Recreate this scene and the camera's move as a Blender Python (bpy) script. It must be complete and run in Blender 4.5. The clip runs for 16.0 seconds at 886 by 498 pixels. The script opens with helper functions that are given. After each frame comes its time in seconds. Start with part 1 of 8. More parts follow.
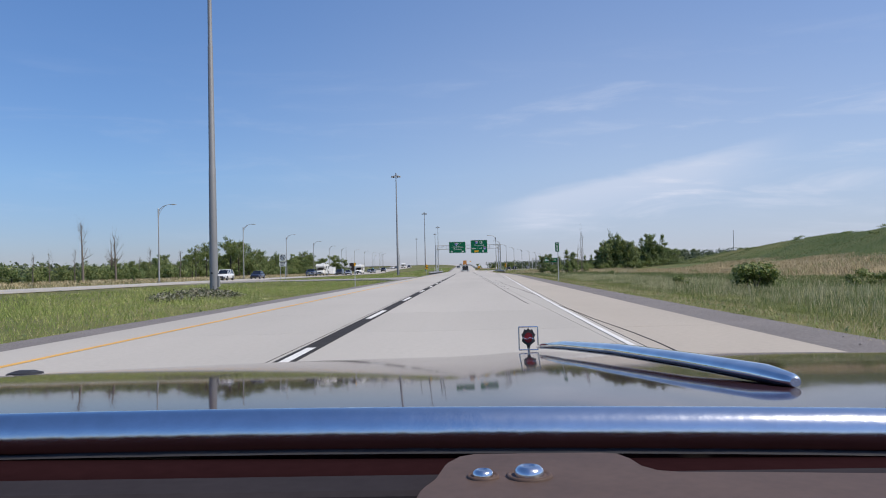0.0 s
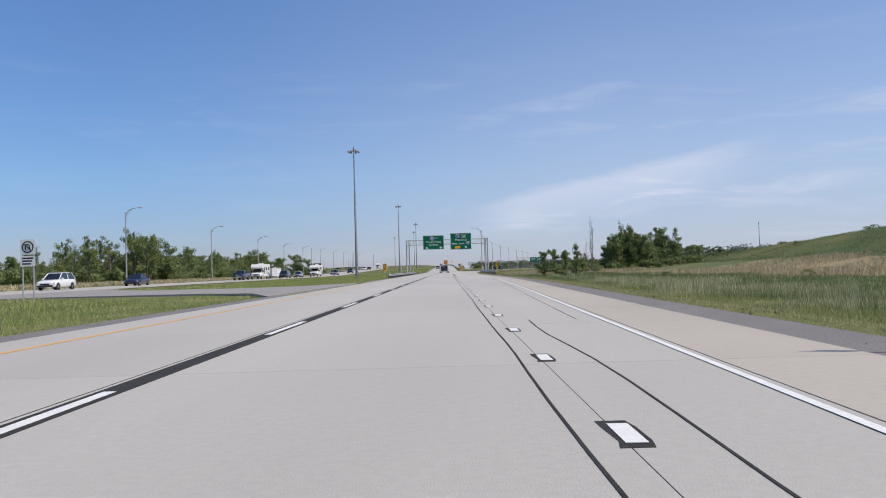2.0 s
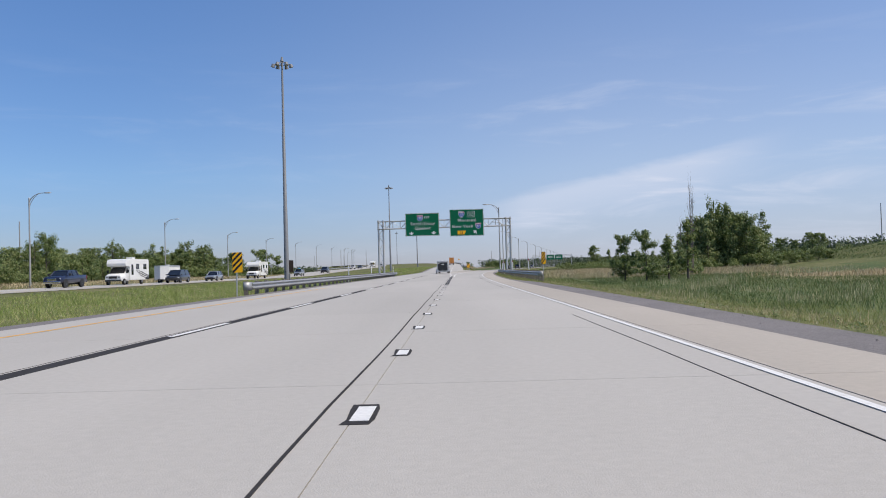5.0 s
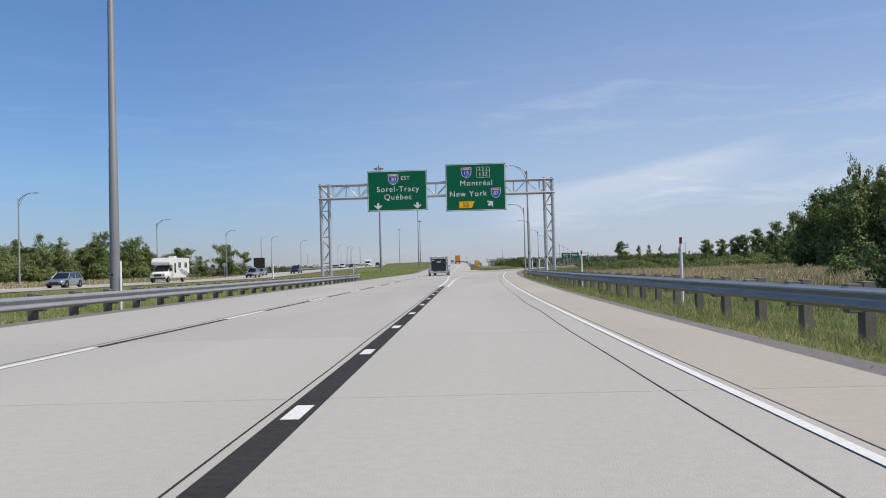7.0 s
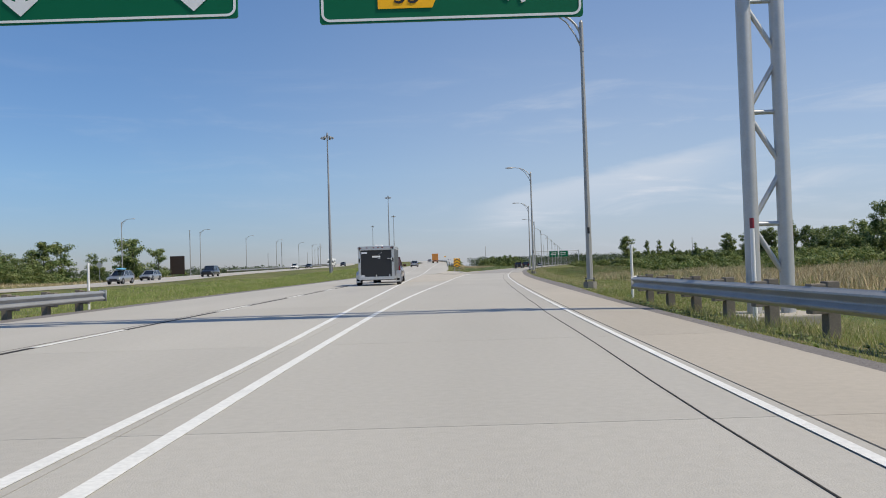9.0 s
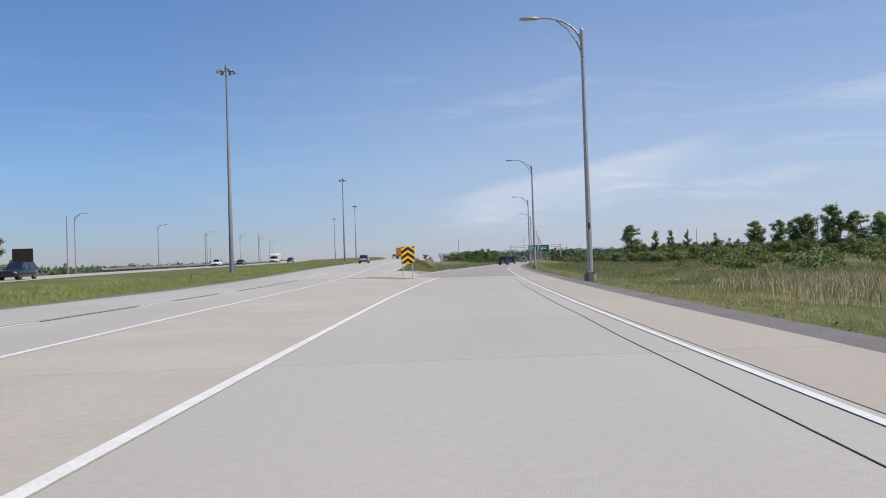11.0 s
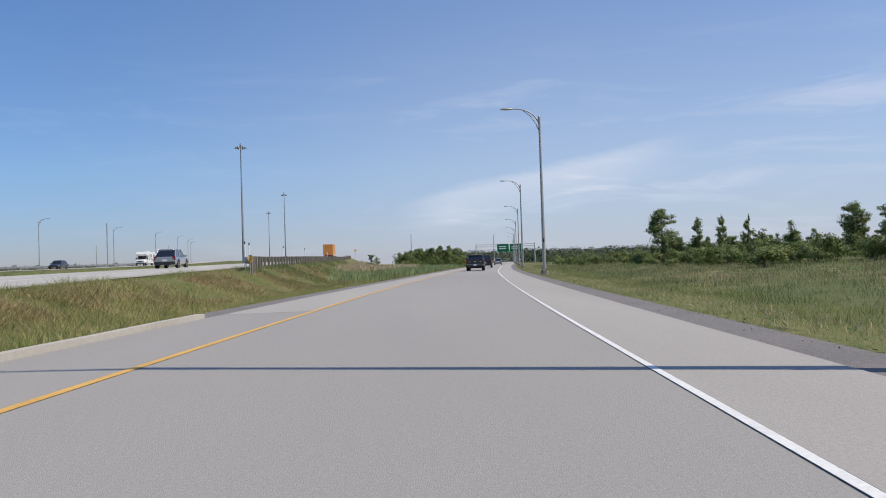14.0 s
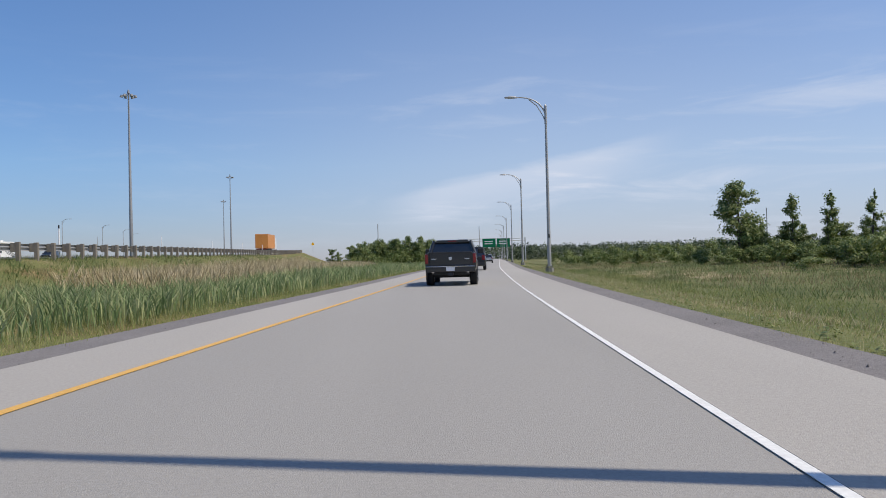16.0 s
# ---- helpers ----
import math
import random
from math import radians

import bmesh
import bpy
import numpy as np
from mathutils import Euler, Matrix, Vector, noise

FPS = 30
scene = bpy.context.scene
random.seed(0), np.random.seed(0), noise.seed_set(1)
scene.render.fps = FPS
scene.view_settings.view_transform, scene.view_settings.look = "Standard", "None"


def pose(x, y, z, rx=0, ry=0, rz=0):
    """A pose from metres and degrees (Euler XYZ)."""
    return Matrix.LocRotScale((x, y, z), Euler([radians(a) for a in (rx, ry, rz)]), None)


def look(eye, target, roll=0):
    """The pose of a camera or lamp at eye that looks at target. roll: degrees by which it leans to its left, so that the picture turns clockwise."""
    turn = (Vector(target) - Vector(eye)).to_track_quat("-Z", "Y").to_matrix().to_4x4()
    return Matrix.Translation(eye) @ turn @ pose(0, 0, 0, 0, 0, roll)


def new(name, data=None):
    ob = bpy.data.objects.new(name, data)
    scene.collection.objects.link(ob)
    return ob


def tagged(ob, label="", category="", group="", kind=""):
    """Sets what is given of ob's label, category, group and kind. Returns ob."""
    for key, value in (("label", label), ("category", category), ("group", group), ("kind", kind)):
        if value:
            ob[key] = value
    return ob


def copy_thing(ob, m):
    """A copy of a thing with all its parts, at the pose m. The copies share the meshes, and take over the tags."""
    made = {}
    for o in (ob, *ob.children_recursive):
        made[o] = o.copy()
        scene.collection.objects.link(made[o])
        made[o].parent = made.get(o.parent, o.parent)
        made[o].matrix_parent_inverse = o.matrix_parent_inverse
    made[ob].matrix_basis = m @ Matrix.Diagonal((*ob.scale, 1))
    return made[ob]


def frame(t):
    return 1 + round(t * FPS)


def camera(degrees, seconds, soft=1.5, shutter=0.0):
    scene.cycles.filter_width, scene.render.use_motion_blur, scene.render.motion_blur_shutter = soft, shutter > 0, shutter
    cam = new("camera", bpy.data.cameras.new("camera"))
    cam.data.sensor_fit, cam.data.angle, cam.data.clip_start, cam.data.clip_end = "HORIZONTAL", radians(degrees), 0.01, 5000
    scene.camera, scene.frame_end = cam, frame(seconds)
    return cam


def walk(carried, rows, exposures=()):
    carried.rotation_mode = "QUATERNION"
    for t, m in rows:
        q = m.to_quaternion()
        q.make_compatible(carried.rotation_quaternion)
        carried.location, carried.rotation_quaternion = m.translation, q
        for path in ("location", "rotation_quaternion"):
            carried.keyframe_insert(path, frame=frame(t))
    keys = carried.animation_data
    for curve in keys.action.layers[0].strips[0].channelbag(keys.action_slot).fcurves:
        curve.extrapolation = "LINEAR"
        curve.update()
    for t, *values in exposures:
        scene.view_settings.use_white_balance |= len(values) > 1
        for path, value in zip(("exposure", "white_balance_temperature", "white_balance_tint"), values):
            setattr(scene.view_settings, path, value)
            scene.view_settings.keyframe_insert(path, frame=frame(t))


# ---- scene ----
cam = camera(59.0, 16.0, soft=1.0)
PATH = [
    (0.0, pose(-1.785, 0.000, 0.926, 91.495, 1.365, 1.670)),
    (0.5, pose(-1.644, 11.608, 0.926, 91.608, 1.601, 1.327)),
    (1.0, pose(-1.473, 23.229, 0.926, 91.586, 1.643, 0.819)),
    (1.5, pose(-1.205, 34.765, 0.926, 91.555, 1.682, 0.515)),
    (2.0, pose(-0.900, 46.251, 0.926, 91.502, 1.674, 0.377)),
    (2.5, pose(-0.597, 57.697, 0.926, 91.552, 1.949, 0.494)),
    (3.0, pose(-0.294, 69.128, 0.926, 91.549, 1.943, 0.562)),
    (3.5, pose(0.020, 80.574, 0.926, 91.580, 1.758, 0.631)),
    (4.0, pose(0.277, 92.053, 0.926, 91.506, 1.816, 0.703)),
    (6.5, pose(1.085, 151.191, 0.926, 91.387, 1.257, 1.654)),
    (7.0, pose(1.174, 163.198, 0.926, 91.375, 1.558, 1.625)),
    (7.5, pose(1.268, 175.261, 0.926, 91.464, 1.423, 1.452)),
    (8.0, pose(1.416, 187.336, 0.926, 91.502, 1.496, 1.021)),
    (8.5, pose(1.641, 199.381, 0.926, 91.342, 1.661, 0.719)),
    (9.0, pose(1.931, 211.422, 0.926, 91.325, 1.781, 0.182)),
    (11.5, pose(4.763, 273.403, 0.926, 90.918, 1.913, -2.509)),
    (12.0, pose(5.827, 285.848, 0.926, 90.989, 1.943, -3.228)),
    (12.5, pose(7.018, 298.274, 0.926, 91.143, 1.996, -3.755)),
    (13.0, pose(8.305, 310.688, 0.926, 90.986, 1.846, -3.991)),
    (13.5, pose(9.691, 323.102, 0.926, 91.357, 1.647, -4.450)),
    (14.0, pose(11.131, 335.548, 0.926, 90.991, 1.875, -4.631)),
    (14.5, pose(12.624, 348.034, 0.926, 90.846, 1.753, -5.017)),
    (15.0, pose(14.179, 360.539, 0.926, 91.121, 1.826, -5.357)),
    (15.5, pose(15.811, 373.016, 0.926, 90.953, 1.773, -5.551)),
    (16.0, pose(17.474, 385.475, 0.926, 90.704, 1.448, -5.909)),
]
walk(cam, PATH, [(0.0, 0.0, 6500, 10), (4.2, 0.0, 6500, 10), (6.5, 0.0, 6580, 8.7), (8.0, 0.0, 6800, 5.5), (9.2, -0.05, 6800, 5.5), (11.5, 0.0, 6580, 8.7), (13.0, 0.0, 6580, 8.7), (16.0, 0.0, 6610, 8.4)])

# ---------------------------------------------------------------- light
SUN_EL, SUN_AZ = radians(54.5), radians(-18)      # sun high over the right-hand side
to_sun = Vector((math.cos(SUN_EL) * math.cos(SUN_AZ), math.cos(SUN_EL) * math.sin(SUN_AZ), math.sin(SUN_EL)))
sun = new("sun", bpy.data.lights.new("sun", "SUN"))
sun.data.energy, sun.data.angle, sun.data.color = 4.3, radians(0.53), (1.0, 0.90, 0.76)
sun.matrix_world = look((0, 0, 200), Vector((0, 0, 200)) - to_sun)

world = bpy.data.worlds.new("sky")
scene.world = world
world.use_nodes = True
wn, wl = world.node_tree.nodes, world.node_tree.links
wn.clear()
w_out = wn.new("ShaderNodeOutputWorld")
w_bg = wn.new("ShaderNodeBackground")
w_sky = wn.new("ShaderNodeTexSky")
w_sky.sky_type, w_sky.sun_disc = "NISHITA", False
w_sky.sun_elevation, w_sky.sun_rotation = SUN_EL, radians(90) - SUN_AZ
w_sky.air_density, w_sky.dust_density, w_sky.ozone_density, w_sky.altitude = 1.0, 0.2, 1.6, 60
w_tc = wn.new("ShaderNodeTexCoord")


def wmath(op, a, b=None, c=None, clamp=False):
    n = wn.new("ShaderNodeMath")
    n.operation, n.use_clamp = op, clamp
    for i, v in enumerate((a, b, c)):
        if v is None:
            continue
        if isinstance(v, (int, float)):
            n.inputs[i].default_value = v
        else:
            wl.new(v, n.inputs[i])
    return n.outputs[0]


def wstep(v, lo, hi):
    n = wn.new("ShaderNodeMapRange")
    n.interpolation_type = "SMOOTHSTEP"
    wl.new(v, n.inputs[0])
    n.inputs[1].default_value, n.inputs[2].default_value = lo, hi
    return n.outputs[0]


# thin cirrus: a long wedge of veil low ahead, and faint streaks round the sky
w_sep = wn.new("ShaderNodeSeparateXYZ")
wl.new(w_tc.outputs["Generated"], w_sep.inputs[0])
az = wmath("ARCTAN2", w_sep.outputs[0], w_sep.outputs[1])
el = wmath("ARCSINE", w_sep.outputs[2])
w_map = wn.new("ShaderNodeMapping")
w_map.inputs["Rotation"].default_value = (0, radians(-13), 0)
w_map.inputs["Scale"].default_value = (2.6, 1.2, 16.0)
w_noise = wn.new("ShaderNodeTexNoise")
w_noise.inputs["Scale"].default_value, w_noise.inputs["Detail"].default_value, w_noise.inputs["Roughness"].default_value = 2.1, 6, 0.60
w_noise.inputs["Distortion"].default_value = 0.5
wl.new(w_tc.outputs["Generated"], w_map.inputs["Vector"])
wl.new(w_map.outputs["Vector"], w_noise.inputs["Vector"])
streak = wstep(w_noise.outputs["Fac"], 0.48, 0.80)
rise = wmath("SUBTRACT", el, wmath("MULTIPLY_ADD", az, 0.195, radians(3.9)))
rise = wmath("ADD", rise, wmath("MULTIPLY", wmath("SUBTRACT", w_noise.outputs["Fac"], 0.5), 0.028))
wedge = wmath("MULTIPLY", wstep(rise, radians(-3.4), radians(-0.2)), wmath("SUBTRACT", 1.0, wstep(rise, radians(-0.2), radians(0.55))))
wedge = wmath("MULTIPLY", wedge, wmath("MULTIPLY", wstep(az, radians(0.5), radians(6)), wmath("SUBTRACT", 1.0, wstep(az, radians(16), radians(24)))))
low = wmath("SUBTRACT", 1.0, wstep(el, radians(10), radians(17)))
veil = wmath("ADD", wmath("MULTIPLY", wmath("MULTIPLY", streak, low), wmath("MULTIPLY_ADD", wstep(az, radians(-8), radians(22)), 0.2, 0.14)), wmath("MULTIPLY", wedge, wmath("MULTIPLY_ADD", streak, 0.35, 0.36)), clamp=True)
w_tint = wn.new("ShaderNodeMixRGB")
w_tint.blend_type = "MULTIPLY"
w_tint.inputs[0].default_value = 1.0
w_ramp = wn.new("ShaderNodeValToRGB")
w_ramp.color_ramp.elements[0].position, w_ramp.color_ramp.elements[0].color = 0.0, (0.525, 0.575, 0.90, 1)
w_mid = w_ramp.color_ramp.elements.new(0.12)
w_mid.color = (0.67, 0.845, 1.14, 1)
w_ramp.color_ramp.elements[2].position, w_ramp.color_ramp.elements[2].color = 0.45, (0.80, 1.06, 1.42, 1)
wl.new(wmath("MULTIPLY", el, 1.0), w_ramp.inputs["Fac"])
wl.new(w_sky.outputs["Color"], w_tint.inputs[1])
wl.new(w_ramp.outputs["Color"], w_tint.inputs[2])
w_mix = wn.new("ShaderNodeMixRGB")
w_mix.inputs[2].default_value = (6.55, 7.1, 8.5, 1)
haze = wmath("MULTIPLY", wstep(az, radians(-28), radians(16)), wmath("SUBTRACT", 0.46, wmath("MULTIPLY", wstep(el, radians(0), radians(22)), 0.33)))
wl.new(wmath("ADD", veil, haze, clamp=True), w_mix.inputs[0])
wl.new(w_tint.outputs["Color"], w_mix.inputs[1])
wl.new(w_mix.outputs["Color"], w_bg.inputs["Color"])
w_bg.inputs["Strength"].default_value = 0.10
wl.new(w_bg.outputs["Background"], w_out.inputs["Surface"])


# ---------------------------------------------------------------- materials
def material(name, base, rough=0.8, metal=0.0, vary=0.25, scale=0.6, fine=25.0, fine_amt=0.25, bump=0.0, bump_scale=60.0,
             spread=None, coat=0.0, island=0.0, rand=0.0, spec=0.5, trans=0.0):
    """Principled surface with variation at two scales, in metres of the world."""
    m = bpy.data.materials.new(name)
    m.use_nodes = True
    n, l = m.node_tree.nodes, m.node_tree.links
    b = n["Principled BSDF"]
    b.inputs["Roughness"].default_value, b.inputs["Metallic"].default_value = rough, metal
    b.inputs["Coat Weight"].default_value = coat
    b.inputs["Coat Roughness"].default_value = 0.06
    b.inputs["Specular IOR Level"].default_value = spec
    geo = n.new("ShaderNodeNewGeometry")
    col = None
    if vary or fine_amt:
        big, small = n.new("ShaderNodeTexNoise"), n.new("ShaderNodeTexNoise")
        big.inputs["Scale"].default_value, big.inputs["Detail"].default_value = scale, 4
        small.inputs["Scale"].default_value, small.inputs["Detail"].default_value = fine, 3
        if spread:
            mp = n.new("ShaderNodeMapping")
            mp.inputs["Scale"].default_value = spread
            l.new(geo.outputs["Position"], mp.inputs["Vector"])
            l.new(mp.outputs["Vector"], big.inputs["Vector"])
        else:
            l.new(geo.outputs["Position"], big.inputs["Vector"])
        l.new(geo.outputs["Position"], small.inputs["Vector"])
        terms = [(big.outputs["Fac"], vary * 2), (small.outputs["Fac"], fine_amt * 2)]
        if island:
            terms.append((geo.outputs["Random Per Island"], island))
        if rand:
            oi = n.new("ShaderNodeObjectInfo")
            terms.append((oi.outputs["Random"], rand))
        acc = None
        for sock, amt in terms:
            ma = n.new("ShaderNodeMath")
            ma.operation = "MULTIPLY_ADD"
            sub = n.new("ShaderNodeMath")
            sub.operation, sub.inputs[1].default_value = "SUBTRACT", 0.5
            l.new(sock, sub.inputs[0])
            l.new(sub.outputs[0], ma.inputs[0])
            ma.inputs[1].default_value = amt
            if acc is None:
                ma.inputs[2].default_value = 1.0
            else:
                l.new(acc, ma.inputs[2])
            acc = ma.outputs[0]
        mul = n.new("ShaderNodeVectorMath")
        mul.operation = "SCALE"
        mul.inputs[0].default_value = base
        l.new(acc, mul.inputs["Scale"])
        col = mul.outputs["Vector"]
        l.new(col, b.inputs["Base Color"])
        if bump:
            bt = n.new("ShaderNodeTexNoise")
            bt.inputs["Scale"].default_value, bt.inputs["Detail"].default_value = bump_scale, 4
            l.new(geo.outputs["Position"], bt.inputs["Vector"])
            bp = n.new("ShaderNodeBump")
            bp.inputs["Strength"].default_value, bp.inputs["Distance"].default_value = bump, 0.02
            l.new(bt.outputs["Fac"], bp.inputs["Height"])
            l.new(bp.outputs["Normal"], b.inputs["Normal"])
    else:
        b.inputs["Base Color"].default_value = (*base, 1)
    if trans:
        b.inputs["Transmission Weight"].default_value = trans
    return m


def blend_material(name, colours, rough=0.9, scale=0.08, fine=3.0, island=0.0, bump=0.0, translucent=0.0):
    """A natural surface that drifts between several colours in patches, with fine grain."""
    m = bpy.data.materials.new(name)
    m.use_nodes = True
    n, l = m.node_tree.nodes, m.node_tree.links
    b = n["Principled BSDF"]
    b.inputs["Roughness"].default_value = rough
    b.inputs["Specular IOR Level"].default_value = 0.25
    geo = n.new("ShaderNodeNewGeometry")
    big, small = n.new("ShaderNodeTexNoise"), n.new("ShaderNodeTexNoise")
    big.inputs["Scale"].default_value, big.inputs["Detail"].default_value = scale, 6
    big.inputs["Roughness"].default_value = 0.65
    small.inputs["Scale"].default_value, small.inputs["Detail"].default_value = fine, 5
    l.new(geo.outputs["Position"], big.inputs["Vector"])
    l.new(geo.outputs["Position"], small.inputs["Vector"])
    mixf = n.new("ShaderNodeMath")
    mixf.operation = "MULTIPLY_ADD"
    mixf.inputs[1].default_value = 0.45
    l.new(small.outputs["Fac"], mixf.inputs[0])
    half = n.new("ShaderNodeMath")
    half.operation, half.inputs[1].default_value = "MULTIPLY", 0.55
    l.new(big.outputs["Fac"], half.inputs[0])
    l.new(half.outputs[0], mixf.inputs[2])
    fac = mixf.outputs[0]
    if island:
        ia = n.new("ShaderNodeMath")
        ia.operation, ia.inputs[1].default_value = "MULTIPLY_ADD", island
        sub = n.new("ShaderNodeMath")
        sub.operation, sub.inputs[1].default_value = "SUBTRACT", 0.5
        l.new(geo.outputs["Random Per Island"], sub.inputs[0])
        l.new(sub.outputs[0], ia.inputs[0])
        l.new(fac, ia.inputs[2])
        fac = ia.outputs[0]
    ramp = n.new("ShaderNodeValToRGB")
    el = ramp.color_ramp.elements
    while len(el) < len(colours):
        el.new(0.5)
    for i, c in enumerate(colours):
        el[i].position, el[i].color = 0.36 + 0.28 * i / max(1, len(colours) - 1), (*c, 1)
    l.new(fac, ramp.inputs["Fac"])
    l.new(ramp.outputs["Color"], b.inputs["Base Color"])
    if bump:
        bp = n.new("ShaderNodeBump")
        bp.inputs["Strength"].default_value, bp.inputs["Distance"].default_value = bump, 0.1
        l.new(small.outputs["Fac"], bp.inputs["Height"])
        l.new(bp.outputs["Normal"], b.inputs["Normal"])
    if translucent:
        tr, add, dim = n.new("ShaderNodeBsdfTranslucent"), n.new("ShaderNodeAddShader"), n.new("ShaderNodeVectorMath")
        dim.operation = "SCALE"
        dim.inputs["Scale"].default_value = translucent
        l.new(ramp.outputs["Color"], dim.inputs[0])
        l.new(dim.outputs["Vector"], tr.inputs["Color"])
        l.new(b.outputs["BSDF"], add.inputs[0])
        l.new(tr.outputs["BSDF"], add.inputs[1])
        l.new(add.outputs[0], n["Material Output"].inputs["Surface"])
    return m


def glass(name, tint, rough=0.03):
    m = bpy.data.materials.new(name)
    m.use_nodes = True
    b = m.node_tree.nodes["Principled BSDF"]
    b.inputs["Base Color"].default_value = (*tint, 1)
    b.inputs["Roughness"].default_value = rough
    b.inputs["Specular IOR Level"].default_value = 0.8
    b.inputs["Coat Weight"].default_value = 0.5
    return m


M_CONC = material("lane_concrete", (0.405, 0.387, 0.354), 0.85, vary=0.16, scale=0.35, fine=14, fine_amt=0.10, bump=0.25, bump_scale=90, rand=0.07, spread=(1.0, 0.12, 1.0))
M_SHOULDER = material("shoulder_concrete", (0.398, 0.360, 0.308), 0.88, vary=0.16, scale=0.4, fine=12, fine_amt=0.12, bump=0.25, bump_scale=80, rand=0.06, spread=(1.0, 0.25, 1.0))
M_GORE = material("bare_gore_concrete", (0.432, 0.396, 0.344), 0.9, vary=0.18, scale=0.5, fine=12, fine_amt=0.14, bump=0.3, bump_scale=70, rand=0.05)
M_JOINT = material("dark_joint_bed", (0.17, 0.16, 0.148), 0.9, vary=0.3, scale=2)
M_ASPH = material("worn_asphalt", (0.302, 0.289, 0.270), 0.86, vary=0.16, scale=0.30, fine=40, fine_amt=0.2, bump=0.4, bump_scale=120, spread=(1.0, 0.1, 1.0))
M_ASPH_PALE = material("pale_shoulder_asphalt", (0.352, 0.332, 0.305), 0.88, vary=0.16, scale=0.35, fine=35, fine_amt=0.2, bump=0.4, bump_scale=110, spread=(1.0, 0.1, 1.0))
M_ASPH2 = material("grey_asphalt", (0.265, 0.25, 0.235), 0.88, vary=0.2, scale=0.5, fine=30, fine_amt=0.2, bump=0.4, bump_scale=100)
M_GRAVEL = material("grey_gravel", (0.18, 0.166, 0.162), 0.95, vary=0.25, scale=0.7, fine=30, fine_amt=0.45, bump=0.9, bump_scale=45)
M_SEAL = material("black_sealer", (0.036, 0.034, 0.034), 0.9, spec=0.2, vary=0.3, scale=3, fine=18, fine_amt=0.5)
M_WHITE = material("white_road_paint", (0.68, 0.68, 0.66), 0.7, vary=0.16, scale=3, fine=30, fine_amt=0.22)
M_YELLOW = material("yellow_road_paint", (0.62, 0.36, 0.085), 0.7, vary=0.2, scale=1.2, fine=25, fine_amt=0.25)
M_GALV = material("galvanised_steel", (0.50, 0.505, 0.51), 0.5, 0.45, vary=0.12, scale=4, fine=30, fine_amt=0.1)
M_RAIL = material("weathered_guardrail_steel", (0.35, 0.355, 0.36), 0.5, 0.45, vary=0.2, scale=1.5, fine=25, fine_amt=0.15)
M_POST = material("grey_weathered_timber", (0.20, 0.175, 0.145), 0.9, vary=0.25, scale=4, fine=40, fine_amt=0.25, rand=0.25, bump=0.4, bump_scale=50)
M_POLE = material("grey_mast_steel", (0.215, 0.222, 0.235), 0.6, 0.15, vary=0.12, scale=1.0, fine=12, fine_amt=0.1)
M_LAMP = material("aluminium_lamp_post", (0.37, 0.365, 0.355), 0.5, 0.3, vary=0.1, scale=2, fine=20, fine_amt=0.1)
M_DARK = material("dark_fittings", (0.03, 0.03, 0.032), 0.6, vary=0.2, scale=4)
M_GREEN = material("green_sign_sheeting", (0.002, 0.128, 0.058), 0.5, spec=0.2, vary=0.06, scale=1.2, fine=40, fine_amt=0.05)
M_SIGNWHITE = material("white_sign_sheeting", (0.80, 0.80, 0.79), 0.45, vary=0.04, scale=2, fine=30, fine_amt=0.05)
M_SIGNBLUE = material("blue_sign_sheeting", (0.02, 0.10, 0.40), 0.45, vary=0.05, scale=2)
M_SIGNRED = material("red_sign_sheeting", (0.45, 0.04, 0.05), 0.5, vary=0.08, scale=3)
M_SIGNYEL = material("amber_sign_sheeting", (1.0, 0.50, 0.0), 0.5, vary=0.08, scale=4, fine=20, fine_amt=0.12)
M_SIGNBLACK = material("black_sign_sheeting", (0.015, 0.015, 0.017), 0.5, vary=0.2, scale=4, fine=20, fine_amt=0.3)
M_GROUND = blend_material("rough_meadow_soil", [(0.062, 0.078, 0.022), (0.098, 0.112, 0.034), (0.142, 0.145, 0.052), (0.225, 0.19, 0.098)], scale=0.09, fine=3.0, bump=1.0)
M_VERGE = blend_material("mown_verge", [(0.078, 0.095, 0.026), (0.115, 0.128, 0.038), (0.155, 0.155, 0.055), (0.24, 0.195, 0.10)], scale=0.25, fine=6.0, bump=1.0)
M_HOLLOW = blend_material("green_hollow", [(0.060, 0.088, 0.026), (0.085, 0.115, 0.035), (0.115, 0.138, 0.046), (0.16, 0.155, 0.065)], scale=0.07, fine=2.5, bump=1.0)
M_TANBED = blend_material("tan_reed_bed", [(0.13, 0.125, 0.056), (0.215, 0.178, 0.092), (0.29, 0.235, 0.13), (0.36, 0.29, 0.17)], scale=0.08, fine=2.5, bump=1.0)
M_MOUNDSOIL = blend_material("mound_cover", [(0.042, 0.068, 0.020), (0.062, 0.092, 0.028), (0.085, 0.112, 0.036), (0.13, 0.13, 0.055)], scale=0.07, fine=2.0, bump=1.0)
M_BANKSOIL = blend_material("brown_bank", [(0.095, 0.092, 0.034), (0.145, 0.125, 0.050), (0.21, 0.165, 0.075), (0.33, 0.255, 0.14)], scale=0.35, fine=5.0, bump=1.0)


